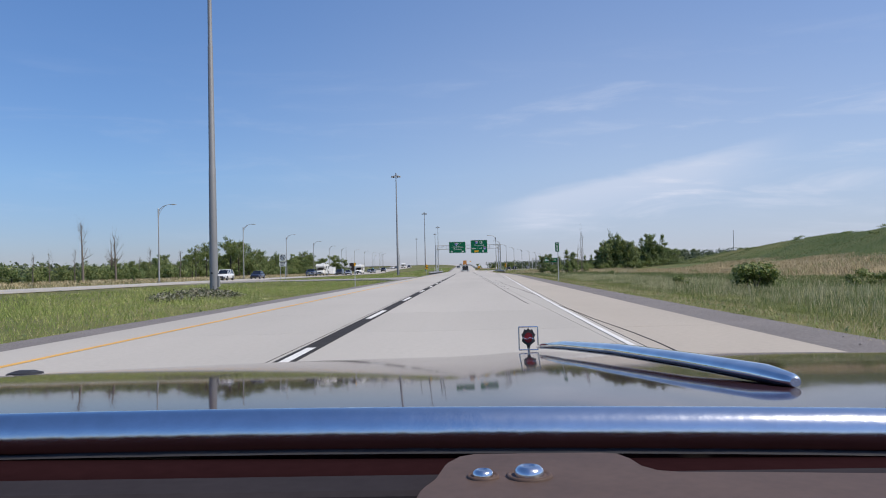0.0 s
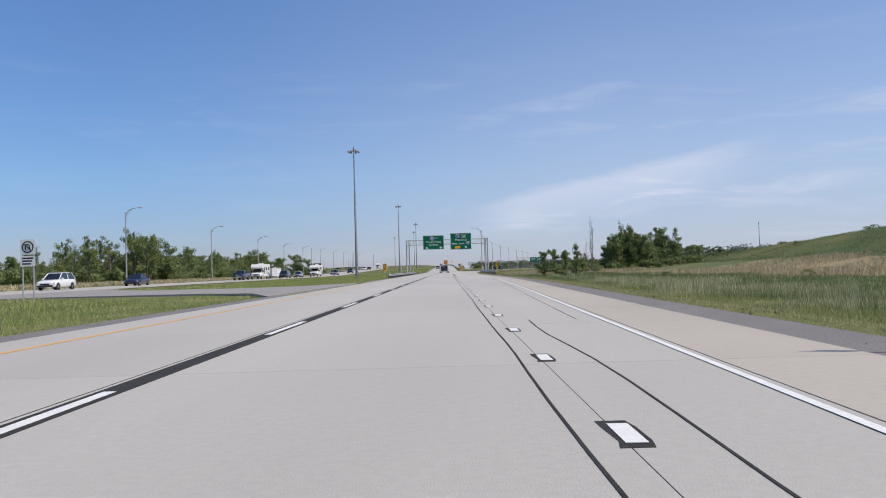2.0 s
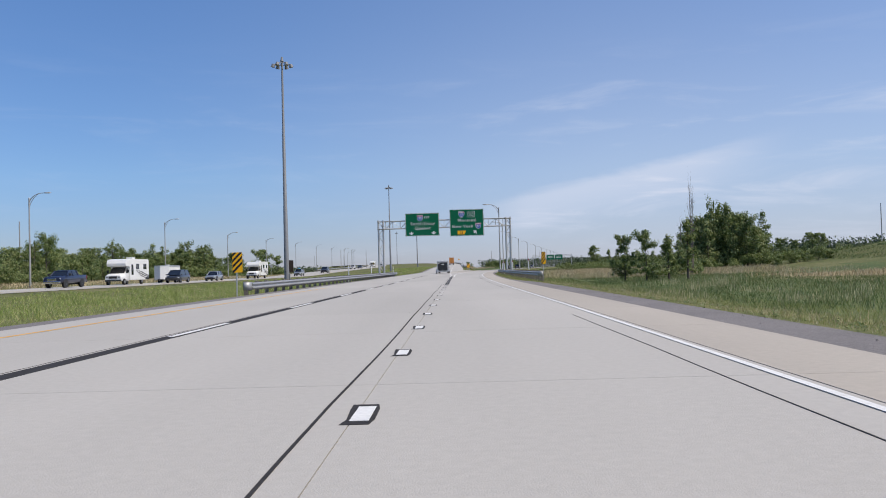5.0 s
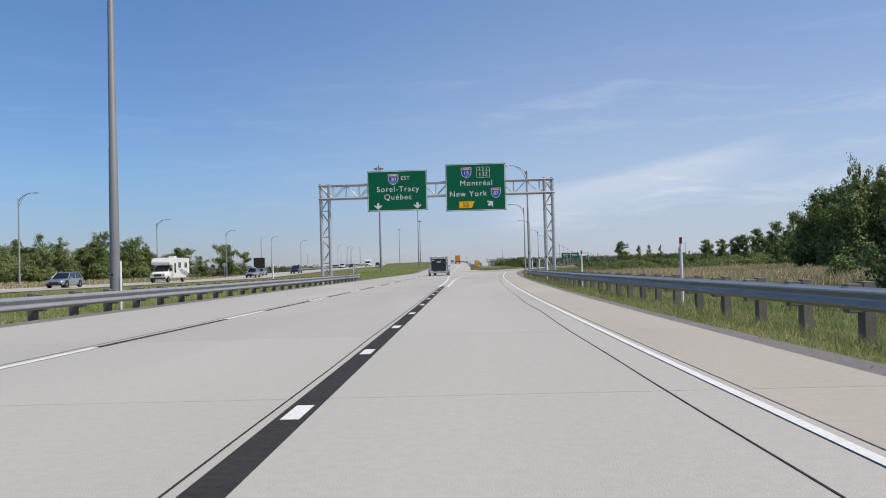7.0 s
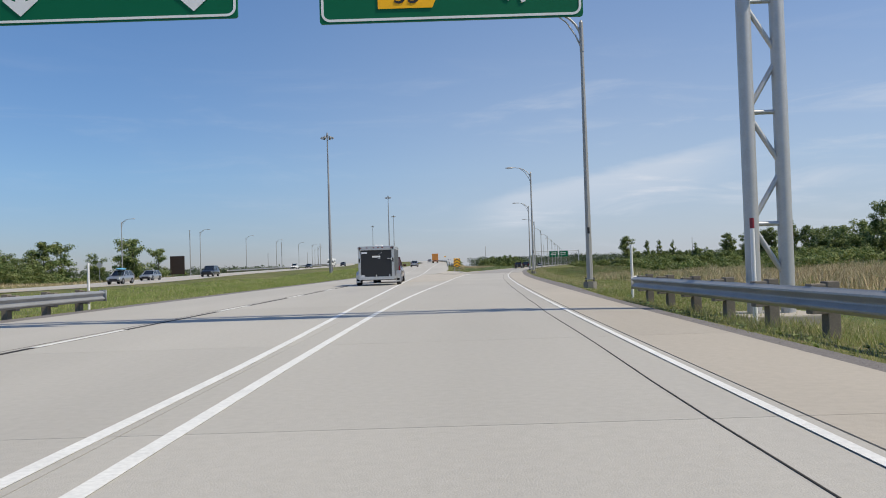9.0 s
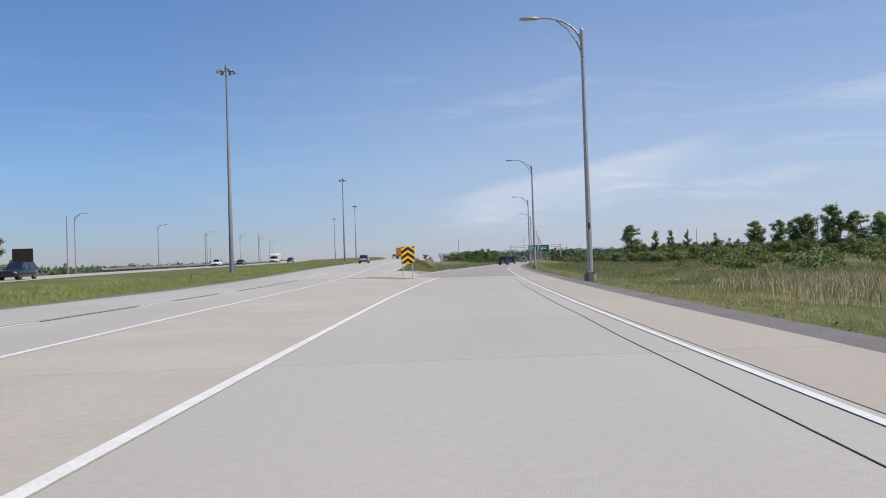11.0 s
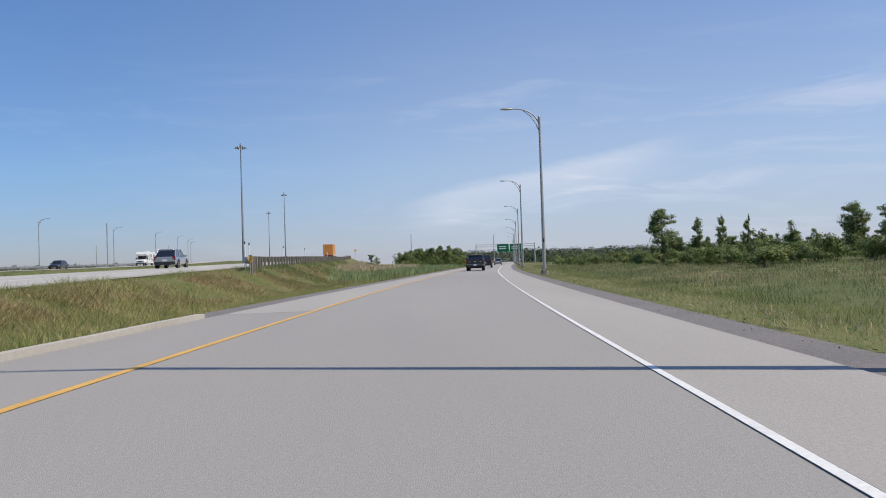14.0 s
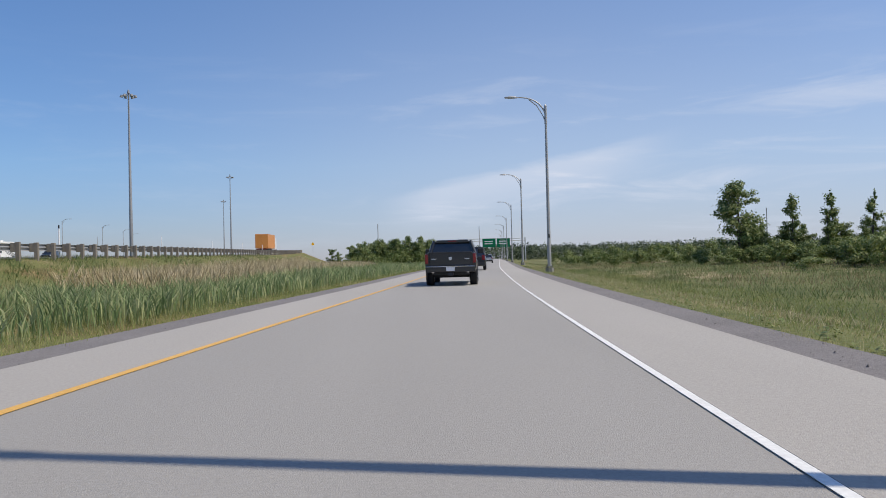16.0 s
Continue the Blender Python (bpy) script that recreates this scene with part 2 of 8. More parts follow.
# ---------------------------------------------------------------- mesh helpers
def box(bm, x0, x1, y0, y1, z0, z1, bevel=0.0):
    vs = [bm.verts.new(p) for p in ((x0, y0, z0), (x1, y0, z0), (x1, y1, z0), (x0, y1, z0), (x0, y0, z1), (x1, y0, z1), (x1, y1, z1), (x0, y1, z1))]
    fs = [bm.faces.new([vs[i] for i in q]) for q in ((3, 2, 1, 0), (4, 5, 6, 7), (0, 1, 5, 4), (1, 2, 6, 5), (2, 3, 7, 6), (3, 0, 4, 7))]
    if bevel:
        bmesh.ops.bevel(bm, geom=list({e for f in fs for e in f.edges}), offset=bevel, segments=2, affect="EDGES", profile=0.6)
    return bm


def tube(bm, rings, caps=True):
    """Joins rings of points into one smooth skin with crisp ends."""
    vr = [[bm.verts.new(q) for q in r] for r in rings]
    n = len(vr[0])
    for a, b in zip(vr, vr[1:]):
        for k in range(n):
            bm.faces.new((a[k], a[(k + 1) % n], b[(k + 1) % n], b[k])).smooth = True
    if caps:
        for f in (bm.faces.new(vr[0][::-1]), bm.faces.new(vr[-1])):
            for e in f.edges:
                e.smooth = False
    return bm


def ring_at(c, d, r, seg, u=None):
    d = Vector(d).normalized()
    u = (u - d * u.dot(d)).normalized() if u is not None else d.orthogonal().normalized()
    v = d.cross(u)
    return [Vector(c) + (u * math.cos(k * 2 * math.pi / seg) + v * math.sin(k * 2 * math.pi / seg)) * r for k in range(seg)]


def rod(bm, a, b, r0, r1=None, seg=8, caps=True):
    """A round bar from a to b, tapering from r0 to r1."""
    a, b = Vector(a), Vector(b)
    return tube(bm, [ring_at(a, b - a, r0, seg), ring_at(b, b - a, max(1e-4, r0 if r1 is None else r1), seg)], caps)


def pipe(bm, pts, radii, seg=8):
    """A bent round bar through the points."""
    ps = [Vector(q) for q in pts]
    u = (ps[1] - ps[0]).normalized().orthogonal()
    rings = []
    for i, q in enumerate(ps):
        d = ps[min(i + 1, len(ps) - 1)] - ps[max(i - 1, 0)]
        rings.append(ring_at(q, d, radii[i], seg, u))
    return tube(bm, rings)


def prism(bm, outline, axis, d0, d1):
    """A flat outline (list of 2D points) pushed through along an axis: 'x', 'y' or 'z'."""
    def at(p, d):
        return {"x": (d, p[0], p[1]), "y": (p[0], d, p[1]), "z": (p[0], p[1], d)}[axis]
    a = [bm.verts.new(at(p, d0)) for p in outline]
    b = [bm.verts.new(at(p, d1)) for p in outline]
    bm.faces.new(a)
    bm.faces.new(b[::-1])
    for i in range(len(a)):
        j = (i + 1) % len(a)
        bm.faces.new((a[j], a[i], b[i], b[j]))
    bmesh.ops.recalc_face_normals(bm, faces=bm.faces[:])
    return bm


def loft(bm, rings, smooth=True):
    vr = [[bm.verts.new(p) for p in r] for r in rings]
    n = len(vr[0])
    for a, b in zip(vr, vr[1:]):
        for k in range(n):
            f = bm.faces.new((a[k], a[(k + 1) % n], b[(k + 1) % n], b[k]))
            f.smooth = smooth
    bm.faces.new(vr[0][::-1])
    bm.faces.new(vr[-1])
    bmesh.ops.recalc_face_normals(bm, faces=bm.faces[:])
    return bm


def to_mesh(name, bm, mat):
    me = bpy.data.meshes.new(name)
    bm.to_mesh(me)
    bm.free()
    for m in (mat if isinstance(mat, (list, tuple)) else [mat]):
        me.materials.append(m)
    return me


def part(name, bm, mat, parent, label=""):
    """One mesh object under a thing or a part."""
    ob = new(name, bm if isinstance(bm, bpy.types.Mesh) else to_mesh(name, bm, mat))
    ob.parent = parent
    return tagged(ob, label)


def thing(name, m, label, category, group="", kind=""):
    ob = new(name)
    ob.empty_display_size = 0.2
    ob.matrix_basis = m
    return tagged(ob, label, category, group, kind)


def raw_mesh(name, verts, faces, mat, smooth=False):
    me = bpy.data.meshes.new(name)
    me.from_pydata(verts, [], faces)
    for m in (mat if isinstance(mat, (list, tuple)) else [mat]):
        me.materials.append(m)
    if smooth:
        me.polygons.foreach_set("use_smooth", [True] * len(me.polygons))
    me.update()
    return me


# ---------------------------------------------------------------- the lie of the land
def curve_of(*pairs):
    ys, xs = [p[0] for p in pairs], [p[1] for p in pairs]
    slope = (xs[-1] - xs[-2]) / (ys[-1] - ys[-2])
    slope0 = (xs[1] - xs[0]) / (ys[1] - ys[0])

    def f(y):
        if y > ys[-1]:
            return xs[-1] + slope * (y - ys[-1])
        if y < ys[0]:
            return xs[0] + slope0 * (y - ys[0])
        return float(np.interp(y, ys, xs))
    return f


def smooth_curve(*pairs):
    f = curve_of(*pairs)
    return lambda y: sum(f(y + d) * w for d, w in ((-12, 0.15), (-6, 0.2), (0, 0.3), (6, 0.2), (12, 0.15)))


right_line = smooth_curve((-60, -0.2), (0, -0.1), (11, 0.1), (31, 0.75), (60, 1.7), (88, 2.7), (106, 3.2), (130, 3.25), (160, 3.0), (185, 3.05), (208, 3.6), (226, 4.2),
                          (250, 5.4), (276, 7.0), (300, 9.1), (320, 11.0), (340, 13.1), (357, 15.1), (380, 18.1), (400, 20.9), (420, 24.0), (435, 26.5), (450, 28.9), (728, 78.0))
ramp_left_line = smooth_curve((180, 0.2), (226, 0.2), (240, 0.75), (262, 2.0), (283, 2.95), (295, 3.9), (309, 5.1), (324, 6.55), (341, 8.5), (359, 10.5), (380, 13.5), (398, 16.2), (411, 18.4), (435, 22.0), (450, 24.4), (728, 73.5))
profile = smooth_curve((-200, 0), (300, 0), (316, 0.12), (332, 0.38), (360, 0.78), (400, 1.2), (440, 1.65), (490, 2.1), (523, 2.45), (560, 2.95), (620, 3.9), (700, 5.0), (780, 5.8), (860, 6.2), (1000, 6.3))


def pave_right(y):
    return right_line(y) + float(np.interp(y, [0, 80, 170, 300], [2.0, 1.5, 1.35, 1.5]))


def gravel_right(y):
    return pave_right(y) + float(np.interp(y, [160, 172, 232, 245], [1.0, 0.3, 0.3, 0.68]))


def ramp_left_edge(y):
    return ramp_left_line(y) - float(np.interp(y, [309, 313, 325, 336, 350, 368, 385], [1.3, 1.62, 1.68, 1.85, 1.9, 1.65, 1.4]))


def bend(y):
    return -((y - 540) ** 2) / 1980.0 if y > 540 else 0.0


def main_left(y):
    return -7.8 + bend(y)


def main_right_line(y):
    return float(np.interp(y, [220, 232, 280], [0.0, -0.25, -0.95])) + bend(y)


def main_right_edge(y):
    return main_right_line(y) + float(np.interp(y, [310, 327, 345], [1.6, 3.0, 3.4]))


def opposite_mid(y):
    return -39.5 - max(0.0, y - 250) * 0.022 + bend(y)


def ridge(y):
    return float(np.interp(y, [-80, 60, 130, 167, 206, 240, 260, 290, 325, 365], [11.0, 9.4, 8.5, 7.9, 6.8, 5.4, 4.3, 2.4, 0.9, -0.4]))


def lie(x, y):
    """Height of the open ground at a place."""
    m, o = profile(y), opposite_mid(y)
    far = 0.2 - 0.9 * min(1.0, max(0.0, (m - 0.1) / 0.5))
    pts = [(-3000, -1.5), (-150 + min(0, bend(y)), far), (o - 13 - 2.2 * (m + 0.4), far), (o - 7.6, m - 0.12), (o - 6, m - 0.08), (o + 6, m - 0.08), (o + 7, m - 0.14),
           ((o + main_left(y)) / 2, m - 0.55 + 0.48 * float(np.interp(y, [72, 84, 110, 124], [0, 1, 1, 0]))), (main_left(y) - 1.6, m - 0.16), (main_left(y) - 0.9, m - 0.07)]
    g = gravel_right(y)
    if y < 304:
        pts += [(g - 0.1, min(m, 0) - 0.07)]
    else:
        e = main_right_edge(y)
        rl = ramp_left_edge(y)
        k = min(1.0, (y - 304) / 22)
        low = -0.45 * min(1.0, max(0.0, (y - 330) / 40))
        foot = min(e + 0.9 + 2.4 * (m + 0.3), rl - 1.6) if y > 345 else None
        pts += [(e, m - 0.07)]
        if foot is not None:
            pts += [(min(e + 0.9, foot - 0.3), m - 0.12), (foot, low), (max(foot + 0.2, rl - 1.5), low)]
        pts += [(rl - 0.5, -0.07), (g - 0.1, -0.07)]
    pts += [(g + 0.4, -0.06), (g + 5.5, -0.75), (g + 9, -0.85), (max(g + 28, 46), -0.6)]
    r = ridge(y)
    if r > -0.5:
        pts += [(69, 0.27 * max(r, 0)), (84, 0.93 * r), (91, r), (120, r), (190, -0.8)]
    pts += [(3200, -1.5)]
    xs = np.maximum.accumulate(np.array([p[0] for p in pts]) + np.arange(len(pts)) * 1e-4)
    return float(np.interp(x, xs, [p[1] for p in pts]))


def axis_steps(*spans):
    out = []
    for a, b, s in spans:
        out += list(np.arange(a, b, s))
    return out + [spans[-1][1]]


gx = axis_steps((-3000, -400, 400), (-400, -150, 50), (-150, -70, 8), (-70, -50, 2.5), (-50, 34, 0.8), (34, 64, 1.5), (64, 130, 3.0), (130, 330, 40), (330, 3000, 380))
gy = axis_steps((-1200, -60, 190), (-60, 500, 3.0), (500, 800, 10), (800, 1200, 50), (1200, 4200, 500))
verts, faces = [], []
for j, y in enumerate(gy):
    for i, x in enumerate(gx):
        rough = 0.05 * noise.noise((x * 0.35, y * 0.35, 0)) if -70 < x < 130 else 0
        verts.append((x, y, lie(x, y) + min(0, rough) + (rough if x > gravel_right(y) + 2 else 0) + (0.9 * noise.noise((x * 0.07, y * 0.055, 6)) if 70 < x < 125 and y < 300 else 0)))
for j in range(len(gy) - 1):
    for i in range(len(gx) - 1):
        a = j * len(gx) + i
        faces.append((a, a + 1, a + len(gx) + 1, a + len(gx)))


ragged = random.Random(41)


def ground_zone(x, y):
    """0 rough meadow, 1 mown verge, 2 green hollow, 3 tan reed bed, 4 dark green mound, 5 brown bank."""
    off = x - gravel_right(y)
    wob = 7.0 * noise.noise((x * 0.06, y * 0.03, 3)) + 2.0 * noise.noise((x * 0.3, y * 0.2, 9)) + ragged.gauss(0, 1.6)
    bend = 16 * noise.noise((x * 0.05, y * 0.04, 14)) + ragged.gauss(0, 3)
    if off > 0:
        if off < 5.6 + 0.25 * wob:
            return 1
        if y + bend < 200:
            return (0 if y < 112 + 3 * wob else 2) if off < 12 + 0.6 * wob else 2 if off < 25 + wob else 3 if x < 60 + 1.5 * wob else 4 if x < 190 else 0
        if y + bend < 296:
            return 2 if off < 9 + wob or y < 214 + 2 * wob else 3 if off < 34 + 2 * wob else 0
        return 3 if wob > 2.2 and off < 40 else 0
    if y > 334 and main_right_edge(y) < x < ramp_left_edge(y) - 2.2 + 0.2 * wob:
        return 5 if wob > 0.9 else 1
    return 1 if main_left(y) - 5 - 0.5 * wob < x < main_left(y) else 0


ground_mesh = raw_mesh("ground", verts, faces, [M_GROUND, M_VERGE, M_HOLLOW, M_TANBED, M_MOUNDSOIL, M_BANKSOIL], True)
zone_of = []
for j in range(len(gy) - 1):
    for i in range(len(gx) - 1):
        cx, cy = (gx[i] + gx[i + 1]) / 2, (gy[j] + gy[j + 1]) / 2
        zone_of.append(ground_zone(cx, cy) if -40 < cx < 200 and -70 < cy < 700 else 0)
ground_mesh.polygons.foreach_set("material_index", zone_of)
ground = tagged(new("ground", ground_mesh), "rough green and straw-coloured meadow around the motorway", "ground", kind="structure")


# ---------------------------------------------------------------- roads
def ribbon(name, ys, left, right, height, mat, thick=0.05):
    """A strip of paving between two edges, with its own thickness."""
    vs, fs = [], []
    for y in ys:
        l, r = left(y), right(y)
        zl, zr = height(l, y), height(r, y)
        vs += [(l, y, zl), (r, y, zr), (r, y, zr - thick), (l, y, zl - thick)]
    for k in range(len(ys) - 1):
        a, b = 4 * k, 4 * k + 4
        fs += [(a, a + 1, b + 1, b), (a + 1, a + 2, b + 2, b + 1), (a + 3, a, b, b + 3)]
    fs += [(3, 2, 1, 0), (4 * len(ys) - 4, 4 * len(ys) - 3, 4 * len(ys) - 2, 4 * len(ys) - 1)]
    return raw_mesh(name, vs, fs, mat)


def deck(x, y):
    """Height of the paved surfaces: the main road climbs, the ramp stays level."""
    if y < 300:
        return 0.0
    e, rl = main_right_edge(y), ramp_left_edge(y)
    m = profile(y)
    return m if x <= e else (0.0 if x >= rl else m + (0 - m) * (x - e) / max(0.1, rl - e))


def above(h):
    return lambda x, y: deck(x, y) + h


def span(a, b, s):
    n = max(1, round((b - a) / s))
    return [a + (b - a) * i / n for i in range(n + 1)]


road = tagged(new("road", ribbon("road", span(-60, 310.3, 4), main_left, lambda y: pave_right(y) if y < 232 else max(main_right_edge(y), pave_right(y)), above(-0.02), M_JOINT)),
              "pale grey concrete motorway carriageway with sealed joints", "road", kind="structure")
main_road = tagged(new("main_road", ribbon("main_road", span(310.35, 900, 6), main_left, main_right_edge, lambda x, y: profile(y), M_CONC)),
                   "pale concrete main carriageway climbing onto an embankment", "road", kind="structure")
ramp_road = tagged(new("ramp_road", ribbon("ramp_road", span(310.4, 1100, 5), ramp_left_edge, pave_right, lambda x, y: 0.0, M_ASPH)),
                   "grey asphalt exit ramp curving gently away", "road", kind="structure")
opposite_road = tagged(new("opposite_road", ribbon("opposite_road", span(-120, 900, 6), lambda y: opposite_mid(y) - 5.8, lambda y: opposite_mid(y) + 5.8, lambda x, y: profile(y), M_CONC)),
                       "pale concrete carriageway of the opposite direction", "road", kind="structure")
tagged(new("gravel_verge", ribbon("gravel_verge", span(-60, 1000, 5), pave_right, gravel_right, lambda x, y: -0.015, M_GRAVEL)), "grey gravel strip beside the paved shoulder", "gravel", kind="structure")
for a, b in ((-60, 80.5), (113.5, 900)):
    tagged(new("median_verge", ribbon("median_verge", span(a, b, 5), lambda y: main_left(y) - 0.85, main_left, lambda x, y: profile(y) - 0.015, M_GRAVEL)), "narrow grey gravel strip along the median", "gravel", kind="structure")
tagged(new("ramp_verge", ribbon("ramp_verge", span(351, 1000, 5), lambda y: ramp_left_edge(y) - 0.75, ramp_left_edge, lambda x, y: -0.015, M_GRAVEL)), "grey gravel strip along the ramp", "gravel", kind="structure")
# crossover through the median
bm = bmesh.new()
vs = [bm.verts.new((x, y, -0.012)) for x, y in ((-8.7, 80), (-11, 86.5), (-15, 89), (-24, 91), (-30, 90), (-33.6, 86), (-33.6, 124), (-30, 113), (-24, 106), (-17, 103.5), (-12, 105), (-8.7, 114))]
bm.faces.new(vs[::-1])
bmesh.ops.recalc_face_normals(bm, faces=bm.faces[:])
geom = bmesh.ops.extrude_face_region(bm, geom=bm.faces[:])
bmesh.ops.translate(bm, verts=[v for v in geom["geom"] if isinstance(v, bmesh.types.BMVert)], vec=(0, 0, -0.6))
bmesh.ops.recalc_face_normals(bm, faces=bm.faces[:])
tagged(new("crossover_road", to_mesh("crossover_road", bm, M_ASPH2)), "short grey asphalt crossover through the grassy median", "road", kind="structure")
# paved gore between the main road and the ramp
tagged(new("gore_paving", ribbon("gore_paving", span(310.4, 331, 2), lambda y: main_right_edge(y) + max(0.0, y - 326) * 0.5, lambda y: ramp_left_edge(y) - 0.16, above(0.04), M_GORE)),
              "bare pale concrete triangle between main road and ramp", "paving", kind="structure")
tagged(new("gore_path", ribbon("gore_path", span(331.05, 350, 2), lambda y: ramp_left_edge(y) - 0.16 - 0.9 * (350.5 - y) / 19.5, lambda y: ramp_left_edge(y) - 0.16, lambda x, y: 0.02, M_GORE)),
       "tapering concrete apron beside the kerb", "paving", kind="structure")
tagged(new("kerb", ribbon("kerb", span(310.4, 351, 2), lambda y: ramp_left_edge(y) - 0.155, lambda y: ramp_left_edge(y) - 0.005 + 0.03 * noise.noise((y, 0, 0)), lambda x, y: 0.085 * min(1, (y - 309) / 4) + 0.02 * noise.noise((y * 1.7, 3, 0)), M_GORE, 0.15)),
       "worn low concrete kerb along the ramp", "kerb", kind="structure")


def strip(name, parent, ys, mid, half, h, mat, label="", height=deck):
    ob = new(name, ribbon(name, ys, lambda y: mid(y) - half, lambda y: mid(y) + half, lambda x, y: height(x, y) + h, mat, 0.003))
    ob.parent = parent
    return tagged(ob, label)


LANE = -3.7
strip("yellow_line", road, span(-60, 160, 4), lambda y: -6.74, 0.05, 0.006, M_YELLOW, "worn yellow edge line")
strip("edge_line", road, span(-60, 309.7, 3), right_line, 0.037, 0.0085, M_WHITE, "white edge line")
strip("edge_line", ramp_road, span(310.05, 800, 4), right_line, 0.034, 0.0085, M_WHITE, "white edge line", lambda x, y: 0.0)
strip("yellow_line", ramp_road, span(308.5, 800, 4), ramp_left_line, 0.048, 0.0085, M_YELLOW, "yellow edge line", lambda x, y: 0.0)
strip("gore_line", road, span(201, 308.2, 3), lambda y: ramp_left_line(y) + (0.0 if y > 226 else 0.02) + 0.1, 0.056, 0.006, M_WHITE, "white gore line")
strip("gore_line", road, span(201, 310, 3), lambda y: main_right_line(y) - 0.12, 0.052, 0.006, M_WHITE, "white gore line")
for la, lb, y0 in ((lambda y: right_line(y) + 0.045, lambda y: pave_right(y) - 0.01, 310.6), (lambda y: ramp_left_edge(y) + 0.02, lambda y: ramp_left_line(y) - 0.065, 352.0)):
    ob = new("paved_shoulder", ribbon("paved_shoulder", span(y0, 800, 5), la, lb, lambda x, y: 0.0035, M_ASPH_PALE))
    ob.parent = ramp_road
strip("edge_line", main_road, span(310.5, 860, 6), main_right_line, 0.05, 0.006, M_WHITE, "white edge line", lambda x, y: profile(y))
strip("edge_line", opposite_road, span(-100, 860, 8), lambda y: opposite_mid(y) - 3.75, 0.06, 0.006, M_WHITE, "", lambda x, y: profile(y))
strip("edge_line", opposite_road, span(-100, 860, 8), lambda y: opposite_mid(y) + 3.75, 0.06, 0.006, M_YELLOW, "", lambda x, y: profile(y))
# the ramp's asphalt begins along a slanted joint
bm = bmesh.new()
prism(bm, [(4.06, 308.66), (9.72, 306.82), (10.02, 310.42), (4.02, 310.42)], "z", -0.01, 0.0055)
part("asphalt_apron", bm, M_ASPH, ramp_road)
bm = bmesh.new()
prism(bm, [(9.72, 306.82), (11.30, 306.22), (11.62, 310.42), (10.02, 310.42)], "z", -0.01, 0.0052)
part("paved_shoulder", bm, M_ASPH_PALE, ramp_road)
bm = bmesh.new()
prism(bm, [(4.30, 308.58), (4.28, 308.50), (11.29, 306.14), (11.30, 306.22)], "z", -0.01, 0.0075)
part("joint_sill", bm, M_SHOULDER, ramp_road, "pale concrete edge of the joint")
# dark sealed lane joint with white dashes on it
strip("seal_band", road, span(-60, 152, 4), lambda y: LANE, 0.12, 0.003, M_SEAL, "black sealed lane joint")
strip("seal_band", road, span(152.2, 311, 4), lambda y: LANE, 0.055, 0.003, M_SEAL, "black sealed lane joint")
strip("seal_band", road, span(158, 203, 3), lambda y: 0.05, 0.105, 0.003, M_SEAL, "black sealed lane joint")
dash = ribbon("lane_dash", [0, 3.0], lambda y: -0.052, lambda y: 0.052, lambda x, y: 0.0, M_WHITE, 0.003)
for k in range(-7, 35):
    y = 15.2 + 8.62 * k
    if y < 306:
        d = new("lane_dash", dash)
        d.parent, d.location = road, (LANE, y, 0.007)
dash_far = ribbon("lane_dash", [0, 3.0], lambda y: -0.06, lambda y: 0.06, lambda x, y: 0.0, M_WHITE, 0.003)
for k in range(0, 50):
    y = 316 + 8.62 * k
    d = new("lane_dash", dash_far)
    d.parent, d.matrix_basis = main_road, Matrix.Translation((LANE + bend(y), y, profile(y) + 0.008)) @ pose(0, 0, 0, math.degrees(math.atan(profile(y + 3) - profile(y)) / 3))
for k in range(-10, 90):
    y = 20 + 9.0 * k
    d = new("lane_dash", dash_far)
    d.parent, d.matrix_basis = opposite_road, Matrix.Translation((opposite_mid(y), y, profile(y) + 0.008)) @ pose(0, 0, 0, math.degrees(math.atan(profile(y + 3) - profile(y)) / 3))
dot = ribbon("lane_dot", [0, 0.5], lambda y: -0.06, lambda y: 0.06, lambda x, y: 0.0, M_WHITE, 0.003)
dot_patch = ribbon("dot_patch", [-0.10, 0.06, 0.42, 0.60], lambda y: -0.095 + 0.02 * math.sin(9 * y), lambda y: 0.085 + 0.02 * math.sin(7 * y), lambda x, y: 0.0, M_SEAL, 0.002)
for k in range(46):
    y = 35.6 + 3.68 * k
    d = new("lane_dot", dot)
    d.parent, d.location = road, (0.05, y, 0.007)
    if y < 156:
        d = new("dot_patch", dot_patch)
        d.parent, d.location = road, (0.05, y, 0.003)
# thin wandering crack fillings
for a, b, x0, amp, half in ((20, 160, -0.22, 0.05, 0.011), (-10, 60, 0.45, 0.12, 0.010), (60, 130, None, 0.04, 0.006), (150, 300, None, 0.04, 0.006), (160, 204, -0.13, 0.02, 0.006), (-10, 300, -3.88, 0.015, 0.004)):
    strip("crack_seal", road, span(a, b, 1.5), (lambda x0, amp: lambda y: (x0 if x0 is not None else right_line(y) - 0.42) + amp * noise.noise((y * 0.21, x0 or 3, 0)))(x0, amp), half, 0.004, M_SEAL)


